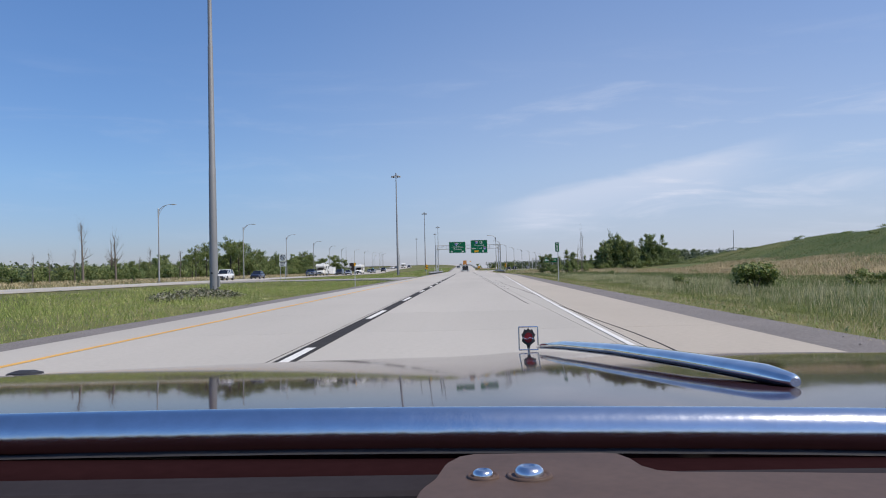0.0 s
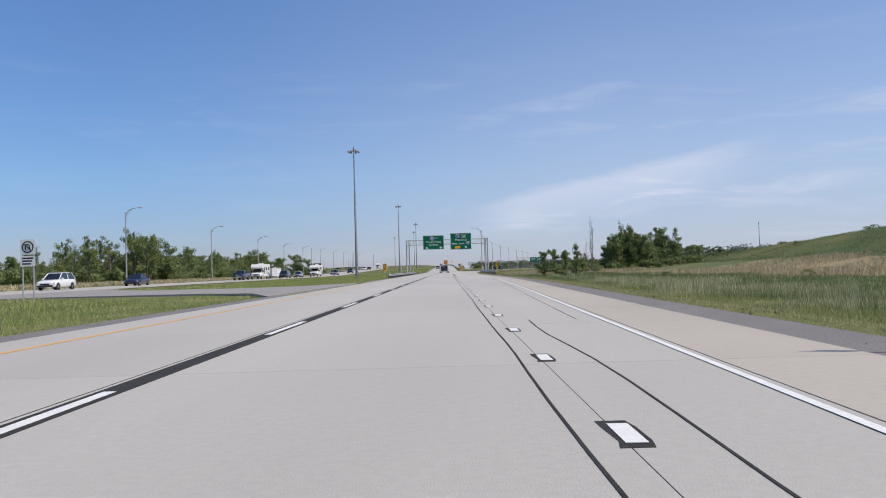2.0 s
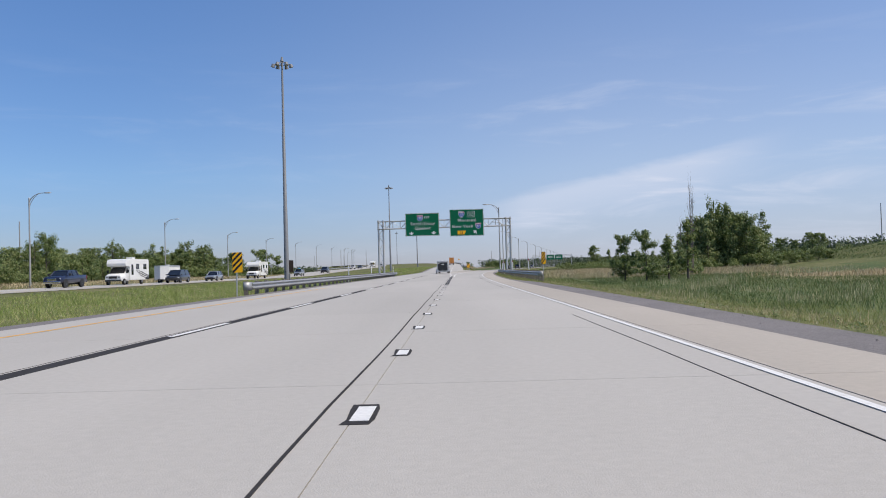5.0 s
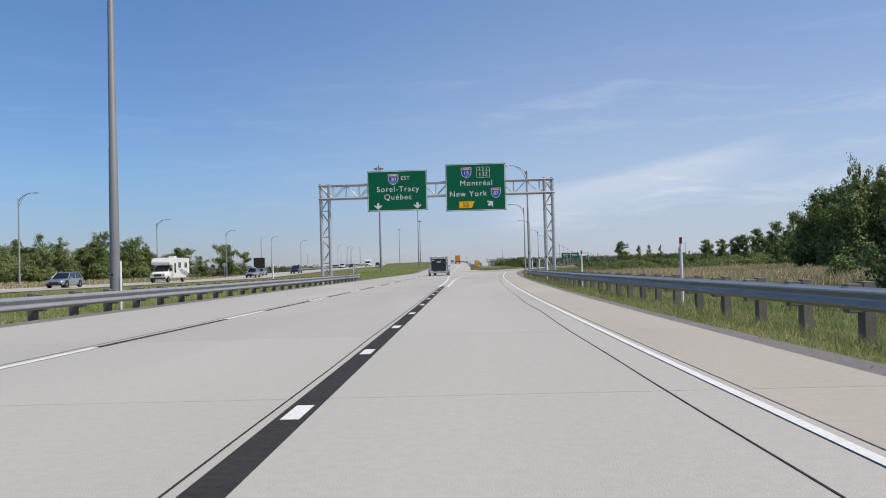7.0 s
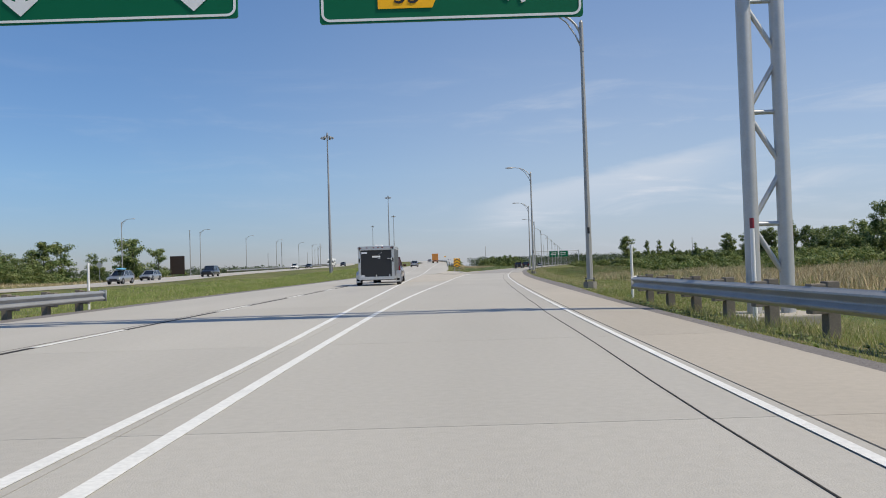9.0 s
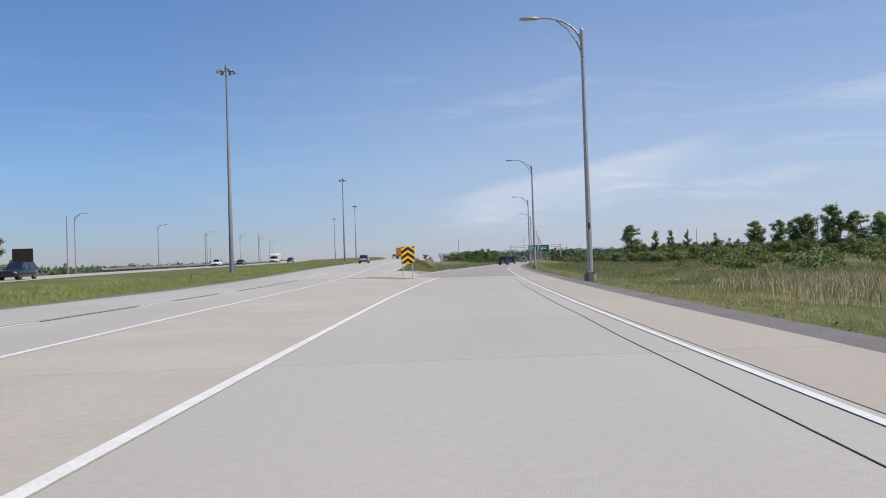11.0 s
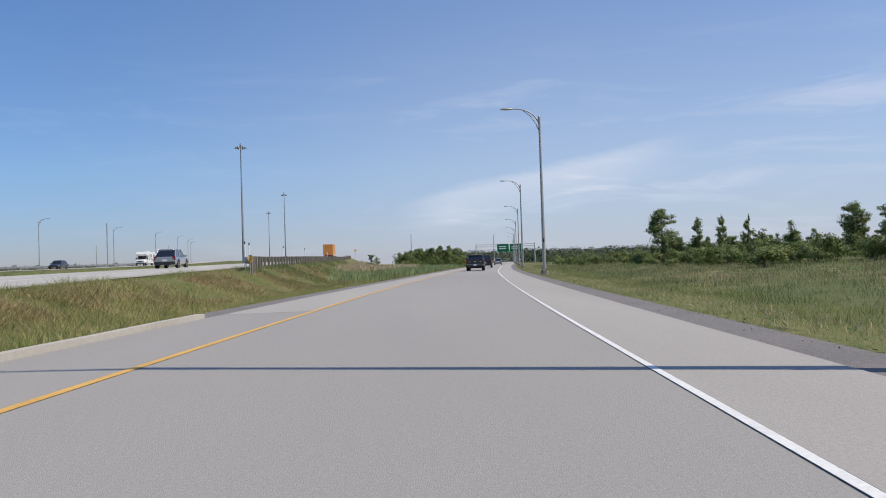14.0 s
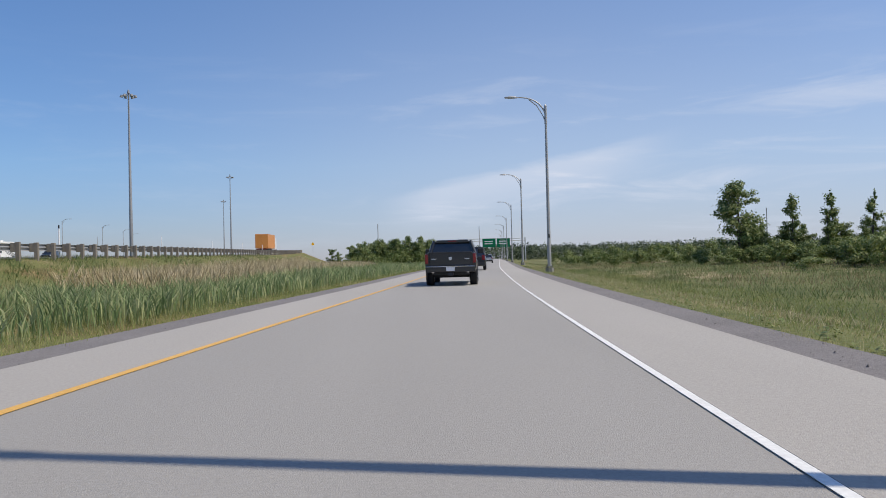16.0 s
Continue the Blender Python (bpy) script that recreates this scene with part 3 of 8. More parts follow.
# dark tyre scuffs and a few scraps on the ramp
M_SCUFF = material("tyre_scuff", (0.235, 0.224, 0.212), 0.85, vary=0.35, scale=2, fine=14, fine_amt=0.5, spread=(3.0, 0.6, 1.0))
SCUFFS = [(7.3 + 0.27 * k, ya, 7.3 + 0.27 * k + 0.13 * (yb - ya), yb, half) for k, (ya, yb, half) in enumerate(((318.8, 321.9, 0.04), (319.6, 322.8, 0.07), (318.7, 320.6, 0.03), (319.0, 322.6, 0.06), (320.4, 323.0, 0.035), (321.2, 323.4, 0.05)))]
SCUFFS += [(8.9, 323.8, 9.0, 324.9, 0.04), (9.3, 323.0, 9.5, 325.0, 0.03), (14.78, 371.3, 14.84, 372.2, 0.06), (14.6, 369.9, 14.67, 370.8, 0.07)]
for xa, ya, xb, yb, half in SCUFFS:
    n = 14
    vs, fs = [], []
    for i in range(n + 1):
        f = i / n
        x, y = xa + (xb - xa) * f, ya + (yb - ya) * f
        w = half * (0.35 + 0.65 * math.sin(math.pi * f)) * (1 + 0.5 * noise.noise((x, y, 7)))
        vs += [(x - w, y, 0.0042), (x + w, y, 0.0042)]
        if i:
            fs.append((2 * i - 2, 2 * i - 1, 2 * i + 1, 2 * i))
    ob = new("tyre_scuff", raw_mesh("tyre_scuff", vs, fs, M_SCUFF))
    ob.parent = ramp_road
# broken asphalt fill between the gore and the kerb
patch_left = lambda y: ramp_left_edge(y) - 0.17 - max(0.03, float(np.interp(y, [316, 321, 326, 329, 330.9], [0.0, 0.35, 1.3, 2.1, 2.0])) + 0.35 * noise.noise((y * 0.9, 2, 0)) + 0.12 * noise.noise((y * 3.1, 5, 0)))
tagged(new("asphalt_patch", ribbon("asphalt_patch", span(316, 330.9, 0.4), patch_left, lambda y: ramp_left_edge(y) - 0.165, above(0.046), M_ASPH2, 0.03)), "crumbling grey asphalt patch on the gore", "paving", kind="structure")
bm = bmesh.new()
prism(bm, [(1.0, 310.38), (1.5, 308.9), (2.1, 307.6), (2.7, 306.8), (3.2, 306.5), (3.6, 306.55), (3.9, 306.9), (4.05, 307.6), (4.0, 310.38)], "z", -0.15, 0.06)
tagged(new("gore_nose", to_mesh("gore_nose", bm, M_GORE)), "rounded raised concrete nose of the gore", "paving", kind="structure")


# ---------------------------------------------------------------- lighting columns
def high_mast(x, y):
    z = lie(x, y)
    t = thing("high_mast_light", pose(x, y, z - 0.05), "tall grey steel mast with ring of floodlights in median", "light mast", "high masts")
    bm = bmesh.new()
    tube(bm, [ring_at((0, 0, z), (0, 0, 1), r, 16) for z, r in ((0, 0.31), (9.17, 0.25), (9.2, 0.235), (18.17, 0.18), (18.2, 0.165), (27.4, 0.11))])
    part("pole", bm, M_POLE, t)
    bm = bmesh.new()
    rod(bm, (0, 0, -0.1), (0, 0, 0.06), 0.5, 0.5, 20)
    for k in range(8):
        a = k * math.pi / 4
        rod(bm, (0.42 * math.cos(a), 0.42 * math.sin(a), 0.06), (0.42 * math.cos(a), 0.42 * math.sin(a), 0.2), 0.03, 0.03, 6)
    part("base_plate", bm, M_GALV, t)
    bm = bmesh.new()
    box(bm, 0.26, 0.42, -0.14, 0.14, 0.55, 1.35, 0.02)
    part("access_box", bm, M_POLE, t)
    bm = bmesh.new()
    rod(bm, (-0.05, -0.30, 1.55), (-0.05, -0.33, 1.55), 0.07, 0.07, 10)
    part("winch_port", bm, M_DARK, t)
    bm = bmesh.new()
    n = 20
    for k in range(n):
        a, b = 2 * math.pi * k / n, 2 * math.pi * (k + 1) / n
        rod(bm, (0.6 * math.cos(a), 0.6 * math.sin(a), 26.9), (0.6 * math.cos(b), 0.6 * math.sin(b), 26.9), 0.045, 0.045, 6)
    for k in range(3):
        a = 2 * math.pi * k / 3
        rod(bm, (0, 0, 27.2), (0.6 * math.cos(a), 0.6 * math.sin(a), 26.9), 0.04, 0.04, 6)
    rod(bm, (0, 0, 27.2), (0, 0, 27.75), 0.22, 0.10, 12)
    part("lamp_ring", bm, M_POLE, t)
    for k in range(6):
        a = 2 * math.pi * k / 6 + 0.2
        bm = bmesh.new()
        c, s = math.cos(a), math.sin(a)
        rod(bm, (0.6 * c, 0.6 * s, 26.9), (1.1 * c, 1.1 * s, 26.75), 0.05, 0.16, 8)
        rod(bm, (1.0 * c, 1.0 * s, 26.85), (1.12 * c, 1.12 * s, 26.5), 0.20, 0.26, 10)
        part("floodlight", bm, M_POLE, t)
    return t


for x, y in ((-20.05, 56.3), (-20.0, 210.0), (-20.55, 365.0), (-19.7, 517.2), (-27.1, 661.0), (-50.6, 785.0)):
    high_mast(x, y)


M_FOOT = material("weathered_footing_concrete", (0.24, 0.225, 0.205), 0.9, vary=0.25, scale=3, fine=30, fine_amt=0.2)


def street_lamp(height, reach):
    """A tapering pole with one curved arm towards -x and a cobra-head lamp."""
    t = thing("street_lamp", Matrix.Identity(4), "slender aluminium street lamp with a curved single arm", "street lamp", "street lamps")
    bm = bmesh.new()
    rod(bm, (0, 0, 0.30), (0, 0, height), 0.125, 0.065, 8)
    for f in bm.faces:
        f.smooth = False
    part("pole", bm, M_LAMP, t, "faceted tapering aluminium pole")
    bm = bmesh.new()
    prism(bm, [(0.27 * math.cos(math.pi * (k + 0.5) / 4), 0.27 * math.sin(math.pi * (k + 0.5) / 4)) for k in range(8)], "z", -0.35, 0.19)
    part("footing", bm, M_FOOT, t, "grey concrete footing")
    bm = bmesh.new()
    box(bm, -0.17, 0.17, -0.17, 0.17, 0.27, 0.305, 0.008)
    part("flange", bm, M_LAMP, t)
    for k in range(4):
        bm = bmesh.new()
        cx, cy = 0.15 * (1 if k % 2 else -1), 0.15 * (1 if k > 1 else -1)
        rod(bm, (cx, cy, 0.18), (cx, cy, 0.35), 0.018, 0.018, 8)
        rod(bm, (cx, cy, 0.30), (cx, cy, 0.335), 0.032, 0.032, 6)
        part("anchor_bolt", bm, M_DARK, t)
    bm = bmesh.new()
    box(bm, -0.045, 0.045, -0.125, -0.085, 2.1, 2.35, 0.01)
    part("hand_hole_cover", bm, M_DARK, t)
    bm = bmesh.new()
    pts, rad = [], []
    for k in range(9):
        a = k / 8
        pts.append((-reach * a ** 1.5, 0, height - 0.55 + 1.2 * (1 - (1 - a) ** 2.2)))
        rad.append(0.055 - 0.02 * a)
    pipe(bm, pts, rad, 8)
    part("arm", bm, M_LAMP, t)
    bm = bmesh.new()
    pipe(bm, [(0, 0, height - 1.0), (-reach * 0.12, 0, height - 0.45), (-reach * 0.30, 0, height + 0.10), (-reach * 0.56, 0, height + 0.50)], [0.035, 0.03, 0.03, 0.028], 6)
    part("arm_brace", bm, M_LAMP, t)
    bm = bmesh.new()
    rod(bm, (0, 0, height - 1.1), (0, 0, height + 0.05), 0.085, 0.080, 12)
    rod(bm, (0, 0, height + 0.05), (0, 0, height + 0.16), 0.085, 0.03, 12)
    part("pole_cap", bm, M_LAMP, t)
    bm = bmesh.new()
    z = height + 0.63
    secs = [(-reach + 0.15, 0.05, 0.05), (-reach - 0.1, 0.13, 0.09), (-reach - 0.4, 0.17, 0.10), (-reach - 0.66, 0.12, 0.06), (-reach - 0.72, 0.05, 0.03)]
    rings = []
    for x, w, h in secs:
        rings.append([bm.verts.new((x, w * math.cos(2 * math.pi * k / 10), z + h * math.sin(2 * math.pi * k / 10) * (1 if k < 5 else 0.6))) for k in range(10)])
    for a, b in zip(rings, rings[1:]):
        for k in range(10):
            bm.faces.new((a[k], a[(k + 1) % 10], b[(k + 1) % 10], b[k])).smooth = True
    bm.faces.new(rings[0][::-1])
    bm.faces.new(rings[-1])
    bmesh.ops.recalc_face_normals(bm, faces=bm.faces[:])
    part("lamp_head", bm, M_LAMP, t)
    return t


lamp = street_lamp(10.5, 1.9)
ramp_lamps = [(7.66, 242.6), (11.19, 293.8), (15.96, 341.0), (22.17, 387.5), (29.4, 434.6), (37.3, 481), (45.3, 529), (53.3, 577), (61.4, 625), (69.5, 673), (77.8, 722)]
for i, (x, y) in enumerate(ramp_lamps):
    m = pose(x, y, lie(x, y) + 0.1 if i else -0.02, 0, 0, -5)
    if i == 0:
        lamp.matrix_basis = m
    else:
        copy_thing(lamp, m)
for y in (12, 61, 109.7, 158, 205.8, 253.8, 304.7, 358, 410, 462, 514, 566, 618, 670, 722, 774):
    x = float(np.interp(y, [12, 110, 158, 206, 254, 305, 358, 540], [-43, -45.2, -46.9, -49.1, -51.2, -55.0, -58.6, -64])) + (bend(y) if y > 540 else 0)
    copy_thing(lamp, pose(x, y, profile(y) - 0.1, 0, 0, 180))

# plain thin poles further off
bm = bmesh.new()
rod(bm, (0, 0, 0), (0, 0, 11.5), 0.14, 0.10, 8)
util = to_mesh("utility_pole", bm, M_LAMP)
for x, y, s in ((-78, 255, 1), (-66, 420, 1.2), (-52, 470, 0.8), (-44, 500, 0.8), (-95, 640, 1.1), (22, 600, 1.0), (112, 560, 1.0), (118, 480, 0.9), (100, 300, 1.0), (56, 640, 1.0), (-84, 700, 1.1)):
    ob = tagged(new("utility_pole", util), "thin grey pole standing beyond the motorway", "pole", "far poles")
    ob.matrix_basis = pose(x, y, lie(x, y) - 0.2) @ Matrix.Diagonal((1, 1, s, 1))


# ---------------------------------------------------------------- guard rails
def rail_profile():
    """W-beam cross-section: offset towards the road, height."""
    return [(0.000, 0.00), (0.02, 0.018), (0.075, 0.050), (0.08, 0.075), (0.02, 0.135), (0.012, 0.155), (0.02, 0.175), (0.08, 0.235), (0.075, 0.260), (0.02, 0.292), (0.0, 0.31)]


def guardrail(ys, mid, ground_z, side, label, top=0.70, step=1.905, ends=(-1, 1)):
    """side: +1 when the traffic passes on the +x side of the rail."""
    t = thing("guardrail", Matrix.Identity(4), label, "guardrail", "guardrails")
    pr = rail_profile()
    vs, fs = [], []
    n = len(pr)
    for y in ys:
        x, z = mid(y), ground_z(y) + top - 0.31
        for o, h in pr:
            vs.append((x + side * o, y, z + h))
        for o, h in pr[::-1]:
            vs.append((x + side * (o - 0.004), y, z + h))
    m = 2 * n
    for k in range(len(ys) - 1):
        for i in range(m):
            j = (i + 1) % m
            q = (k * m + i, k * m + j, (k + 1) * m + j, (k + 1) * m + i)
            fs.append(q if side > 0 else q[::-1])
    fs.append(tuple(range(m)))
    fs.append(tuple(range((len(ys) - 1) * m, len(ys) * m))[::-1])
    part("rail", raw_mesh("rail", vs, fs, M_RAIL), None, t, "galvanised corrugated steel beam")
    bm = bmesh.new()
    box(bm, -0.08, 0.08, -0.10, 0.10, -0.6, top + 0.06, 0.012)
    post = to_mesh("post", bm, M_POST)
    bm = bmesh.new()
    box(bm, -0.10, 0.10, -0.09, 0.09, top - 0.36, top + 0.03, 0.01)
    block = to_mesh("block", bm, M_POST)
    for end in ends:
        y = ys[0] if end < 0 else ys[-1]
        x, z = mid(y), ground_z(y) + top - 0.31
        bm = bmesh.new()
        rings = []
        for k in range(7):
            a = math.pi * 0.62 * k / 6
            cx, cy = x + side * (0.06 - 0.24 * (1 - math.cos(a))), y + end * (0.10 + 0.30 * math.sin(a))
            rings.append([(cx, cy, z - 0.02), (cx, cy, z + 0.33), (cx - side * 0.006, cy, z + 0.33), (cx - side * 0.006, cy, z - 0.02)])
        loft(bm, rings)
        part("end_wing", bm, M_RAIL, t, "curved steel end piece")
    y = ys[0] + 0.15
    while y < ys[-1]:
        p = new("post", post)
        p.parent, p.location = t, (mid(y) - side * 0.285, y, ground_z(y))
        b = new("block", block)
        b.parent, b.location = p, (side * 0.183, 0, 0)
        y += step
    return t


RAILZ = -0.17
guardrail(span(150.5, 235.4, 1.9), lambda y: -8.6, lambda y: RAILZ, 1, "grey steel guardrail on timber posts along the median")
guardrail(span(170.0, 231.5, 1.9), curve_of((170, 6.3), (200, 6.3), (231, 6.75)), lambda y: RAILZ, -1, "grey steel guardrail on timber posts beside the exit lane")
guardrail(span(379.9, 640, 1.9), lambda y: main_right_edge(y) + 0.37 + float(np.interp(y, [379, 384, 390], [1.0, 0.4, 0.0])), lambda y: profile(y) - 0.03, -1, "long grey guardrail on timber posts along the embankment", 0.62)
guardrail(span(395, 620, 3.8), lambda y: opposite_mid(y) - 6.3, lambda y: profile(y) - 0.1, 1, "grey guardrail along the far carriageway", 0.75, step=3.81)


# ---------------------------------------------------------------- signs
def text_mesh(body, size, mat, thick=0.006, spacing=1.0):
    cu = bpy.data.curves.new("text", "FONT")
    cu.body, cu.size, cu.extrude = body, size, thick / 2
    cu.align_x, cu.align_y = "CENTER", "CENTER"
    cu.space_character = spacing
    ob = bpy.data.objects.new("text", cu)
    scene.collection.objects.link(ob)
    bpy.context.view_layer.update()
    me = bpy.data.meshes.new_from_object(ob.evaluated_get(bpy.context.evaluated_depsgraph_get()))
    bpy.data.objects.remove(ob)
    me.materials.clear()
    me.materials.append(mat)
    return me


def put_text(body, size, x, z, parent, y=-0.030, mat=None, spacing=1.16):
    """Lettering that stands on a panel facing -y, each character a piece of its own."""
    me = text_mesh(body, size, mat or M_SIGNWHITE, 0.008, spacing)
    root = list(range(len(me.vertices)))

    def find(i):
        while root[i] != i:
            root[i] = root[root[i]]
            i = root[i]
        return i
    for e in me.edges:
        root[find(e.vertices[0])] = find(e.vertices[1])
    islands = {}
    for v in me.vertices:
        islands.setdefault(find(v.index), []).append(v.index)
    glyphs = []
    for ids in sorted(islands.values(), key=lambda q: min(me.vertices[i].co.x for i in q)):
        lo, hi = min(me.vertices[i].co.x for i in ids), max(me.vertices[i].co.x for i in ids)
        if glyphs and lo < glyphs[-1][1] - 0.3 * (hi - lo):
            glyphs[-1][1] = max(hi, glyphs[-1][1])
            glyphs[-1][2].update(ids)
        else:
            glyphs.append([lo, hi, set(ids)])
    for lo, hi, ids in glyphs:
        order = {i: k for k, i in enumerate(sorted(ids))}
        co = [me.vertices[i].co[:] for i in sorted(ids)]
        fs = [tuple(order[i] for i in p.vertices) for p in me.polygons if p.vertices[0] in ids]
        ob = new("letter", raw_mesh("letter", co, fs, mat or M_SIGNWHITE))
        ob.parent = parent
        ob.matrix_basis = pose(x, y, z, 90, 0, 0)
    bpy.data.meshes.remove(me)


def rounded(w, h, r, n=5):
    out = []
    for cx, cz, a0 in ((w / 2 - r, h / 2 - r, 0), (-w / 2 + r, h / 2 - r, 90), (-w / 2 + r, -h / 2 + r, 180), (w / 2 - r, -h / 2 + r, 270)):
        for k in range(n + 1):
            a = radians(a0 + 90 * k / n)
            out.append((cx + r * math.cos(a), cz + r * math.sin(a)))
    return out


def flat_shape(outline, x, z, y0, y1, mat, parent, name, label=""):
    bm = bmesh.new()
    prism(bm, [(x + a, z + b) for a, b in outline], "y", y0, y1)
    return part(name, bm, mat, parent, label)


def border(w, h, r, t, x, z, y0, y1, mat, parent):
    bm = bmesh.new()
    o, i = rounded(w, h, r), rounded(w - 2 * t, h - 2 * t, max(0.01, r - t))
    rows = [[bm.verts.new((x + p[0], y, z + p[1])) for p in ring] for ring, y in ((o, y0), (i, y0), (i, y1), (o, y1))]
    n = len(o)
    for a in range(4):
        for k in range(n):
            bm.faces.new((rows[a][k], rows[a][(k + 1) % n], rows[(a + 1) % 4][(k + 1) % n], rows[(a + 1) % 4][k]))
    bmesh.ops.recalc_face_normals(bm, faces=bm.faces[:])
    return part("border", bm, mat, parent, "white border line")


SHIELD = [(-0.5, 0.5), (0.5, 0.5), (0.5, 0.0), (0.44, -0.22), (0.28, -0.42), (0.0, -0.58), (-0.28, -0.42), (-0.44, -0.22), (-0.5, 0.0)]


def route_shield(number, x, z, s, panel, emblem=True):
    bm = bmesh.new()
    prism(bm, [(x + a * s * 1.12, z + b * s * 1.1) for a, b in SHIELD], "y", -0.032, -0.026)
    sh = part("route_shield", bm, M_SIGNWHITE, panel.parent, "blue shield with a red head band")
    flat_shape([(a * s, b * s) for a, b in SHIELD], x, z, -0.038, -0.032, M_SIGNBLUE, sh, "shield_field")
    flat_shape([(-0.5 * s, 0.26 * s), (0.5 * s, 0.26 * s), (0.5 * s, 0.5 * s), (-0.5 * s, 0.5 * s)], x, z, -0.044, -0.038, M_SIGNRED, sh, "shield_band")
    flat_shape([(-0.36 * s, 0.33 * s), (0.36 * s, 0.33 * s), (0.36 * s, 0.43 * s), (-0.36 * s, 0.43 * s)], x, z, -0.048, -0.044, M_SIGNWHITE, sh, "band_writing")
    put_text(number, s * 0.60, x, z - 0.06 * s, sh, -0.043, spacing=1.0)
    if emblem:
        flat_shape([(0.0, 0.10 * s), (0.035 * s, 0.02 * s), (0.085 * s, 0.0), (0.035 * s, -0.02 * s), (0.0, -0.10 * s), (-0.035 * s, -0.02 * s), (-0.085 * s, 0.0), (-0.035 * s, 0.02 * s)], x, z - 0.40 * s, -0.043, -0.038, M_SIGNWHITE, sh, "emblem")


ARROW_DOWN = [(-0.09, 0.25), (0.09, 0.25), (0.09, 0.02), (0.29, 0.11), (0.325, 0.04), (0.0, -0.25), (-0.325, 0.04), (-0.29, 0.11), (-0.09, 0.02)]


def arrow(x, z, s, turn, panel):
    a = radians(turn)
    flat_shape([(s * (p[0] * math.cos(a) - p[1] * math.sin(a)), s * (p[0] * math.sin(a) + p[1] * math.cos(a))) for p in ARROW_DOWN], x, z, -0.036, -0.028, M_SIGNWHITE, panel, "arrow", "white arrow")


def overhead_sign(x, y, z, w, h, label):
    t = thing("overhead_sign", pose(x, y, z), label, "road sign", "overhead signs")
    bm = bmesh.new()
    prism(bm, rounded(w, h, 0.05), "y", -0.02, 0.03)
    panel = part("panel", bm, M_GREEN, t)
    border(w - 0.06, h - 0.06, 0.16, 0.045, 0, 0, -0.028, -0.02, M_SIGNWHITE, panel)
    bm = bmesh.new()
    for k in range(4):
        xx = -w / 2 + 0.4 + k * (w - 0.8) / 3
        box(bm, xx - 0.04, xx + 0.04, 0.032, 0.20, -h / 2 + 0.2, h / 2 - 0.2)
    part("backing_brackets", bm, M_GALV, t)
    return t, panel


GY = 226.1
_, p = overhead_sign(-4.09, GY - 0.55, 7.18, 4.78, 3.22, "large green overhead sign with white lettering and down arrows")
route_shield("30", -0.30, 0.93, 0.74, p)
put_text("EST", 0.42, 0.66, 0.99, p)
put_text("Sorel-Tracy", 0.615, 0.05, 0.12, p)
put_text("Québec", 0.615, 0.05, -0.52, p)
arrow(-1.55, -1.22, 1.0, 0, p)
arrow(1.60, -1.22, 1.0, 0, p)
sr, p = overhead_sign(2.18, GY - 0.55, 7.28, 4.78, 3.76, "large green overhead exit sign with an amber exit tab")
route_shield("15", -0.72, 1.18, 0.74, p)
put_text("Montréal", 0.615, 0.05, 0.32, p)
put_text("New York", 0.615, -0.62, -0.53, p)
route_shield("87", 1.60, -0.48, 0.70, p, False)
bm = bmesh.new()
prism(bm, [(0.62 + a, 1.17 + b) for a, b in rounded(1.06, 0.84, 0.06)], "y", -0.034, -0.026)
rs = part("route_marker", bm, M_SIGNWHITE, sr, "white and green route marker")
flat_shape(rounded(1.01, 0.79, 0.04), 0.62, 1.17, -0.040, -0.034, M_GREEN, rs, "marker_field")
flat_shape([(-0.5, -0.013), (0.5, -0.013), (0.5, 0.013), (-0.5, 0.013)], 0.62, 1.29, -0.045, -0.040, M_SIGNWHITE, rs, "marker_line")
put_text("132", 0.50, 0.62, 1.00, rs, -0.044, spacing=1.0)
for k in range(3):
    flat_shape([(0, 0.09), (0.025, 0.02), (0.07, 0.0), (0.025, -0.02), (0, -0.09), (-0.025, -0.02), (-0.07, 0.0), (-0.025, 0.02)], 0.34 + 0.28 * k, 1.43, -0.046, -0.040, M_SIGNWHITE, rs, "emblem")
flat_shape([(-0.55, 0.26), (0.66, 0.26), (0.44, -0.26), (-0.55, -0.26)], -0.78, -1.38, -0.036, -0.028, M_SIGNYEL, p, "exit_tab", "amber exit number tab")
put_text("55", 0.50, -0.80, -1.40, p, -0.042, M_SIGNBLACK, 1.0)
arrow(1.15, -1.32, 1.0, 135, p)

# gantry: two lattice columns and a lattice beam
gantry = thing("sign_gantry", pose(0, GY, 0), "galvanised steel lattice gantry spanning the carriageway", "gantry")
for cx in (-10.0, 8.0):
    bm = bmesh.new()
    half = 0.34 if cx < 0 else 0.315
    for dx in (-half, half):
        rod(bm, (cx + dx, 0, -0.3), (cx + dx, 0, 7.95), 0.135, None, 14)
    col = part("column", bm, M_GALV, gantry, "lattice column of two round tubes")
    n = 7
    for k in range(n):
        bm = bmesh.new()
        s = 1 if k % 2 else -1
        rod(bm, (cx - half * s, 0, 0.5 + k * 1.05), (cx + half * s, 0, 0.5 + (k + 1) * 1.05), 0.05, None, 8)
        part("brace", bm, M_GALV, col)
        if k % 2:
            bm = bmesh.new()
            rod(bm, (cx - half, 0, 0.5 + k * 1.05), (cx + half, 0, 0.5 + k * 1.05), 0.045, None, 8)
            part("brace", bm, M_GALV, col)
    bm = bmesh.new()
    box(bm, cx - 0.75, cx + 0.75, -0.8, 0.8, -0.6, -0.12, 0.03)
    part("footing", bm, M_SHOULDER, gantry, "concrete footing")
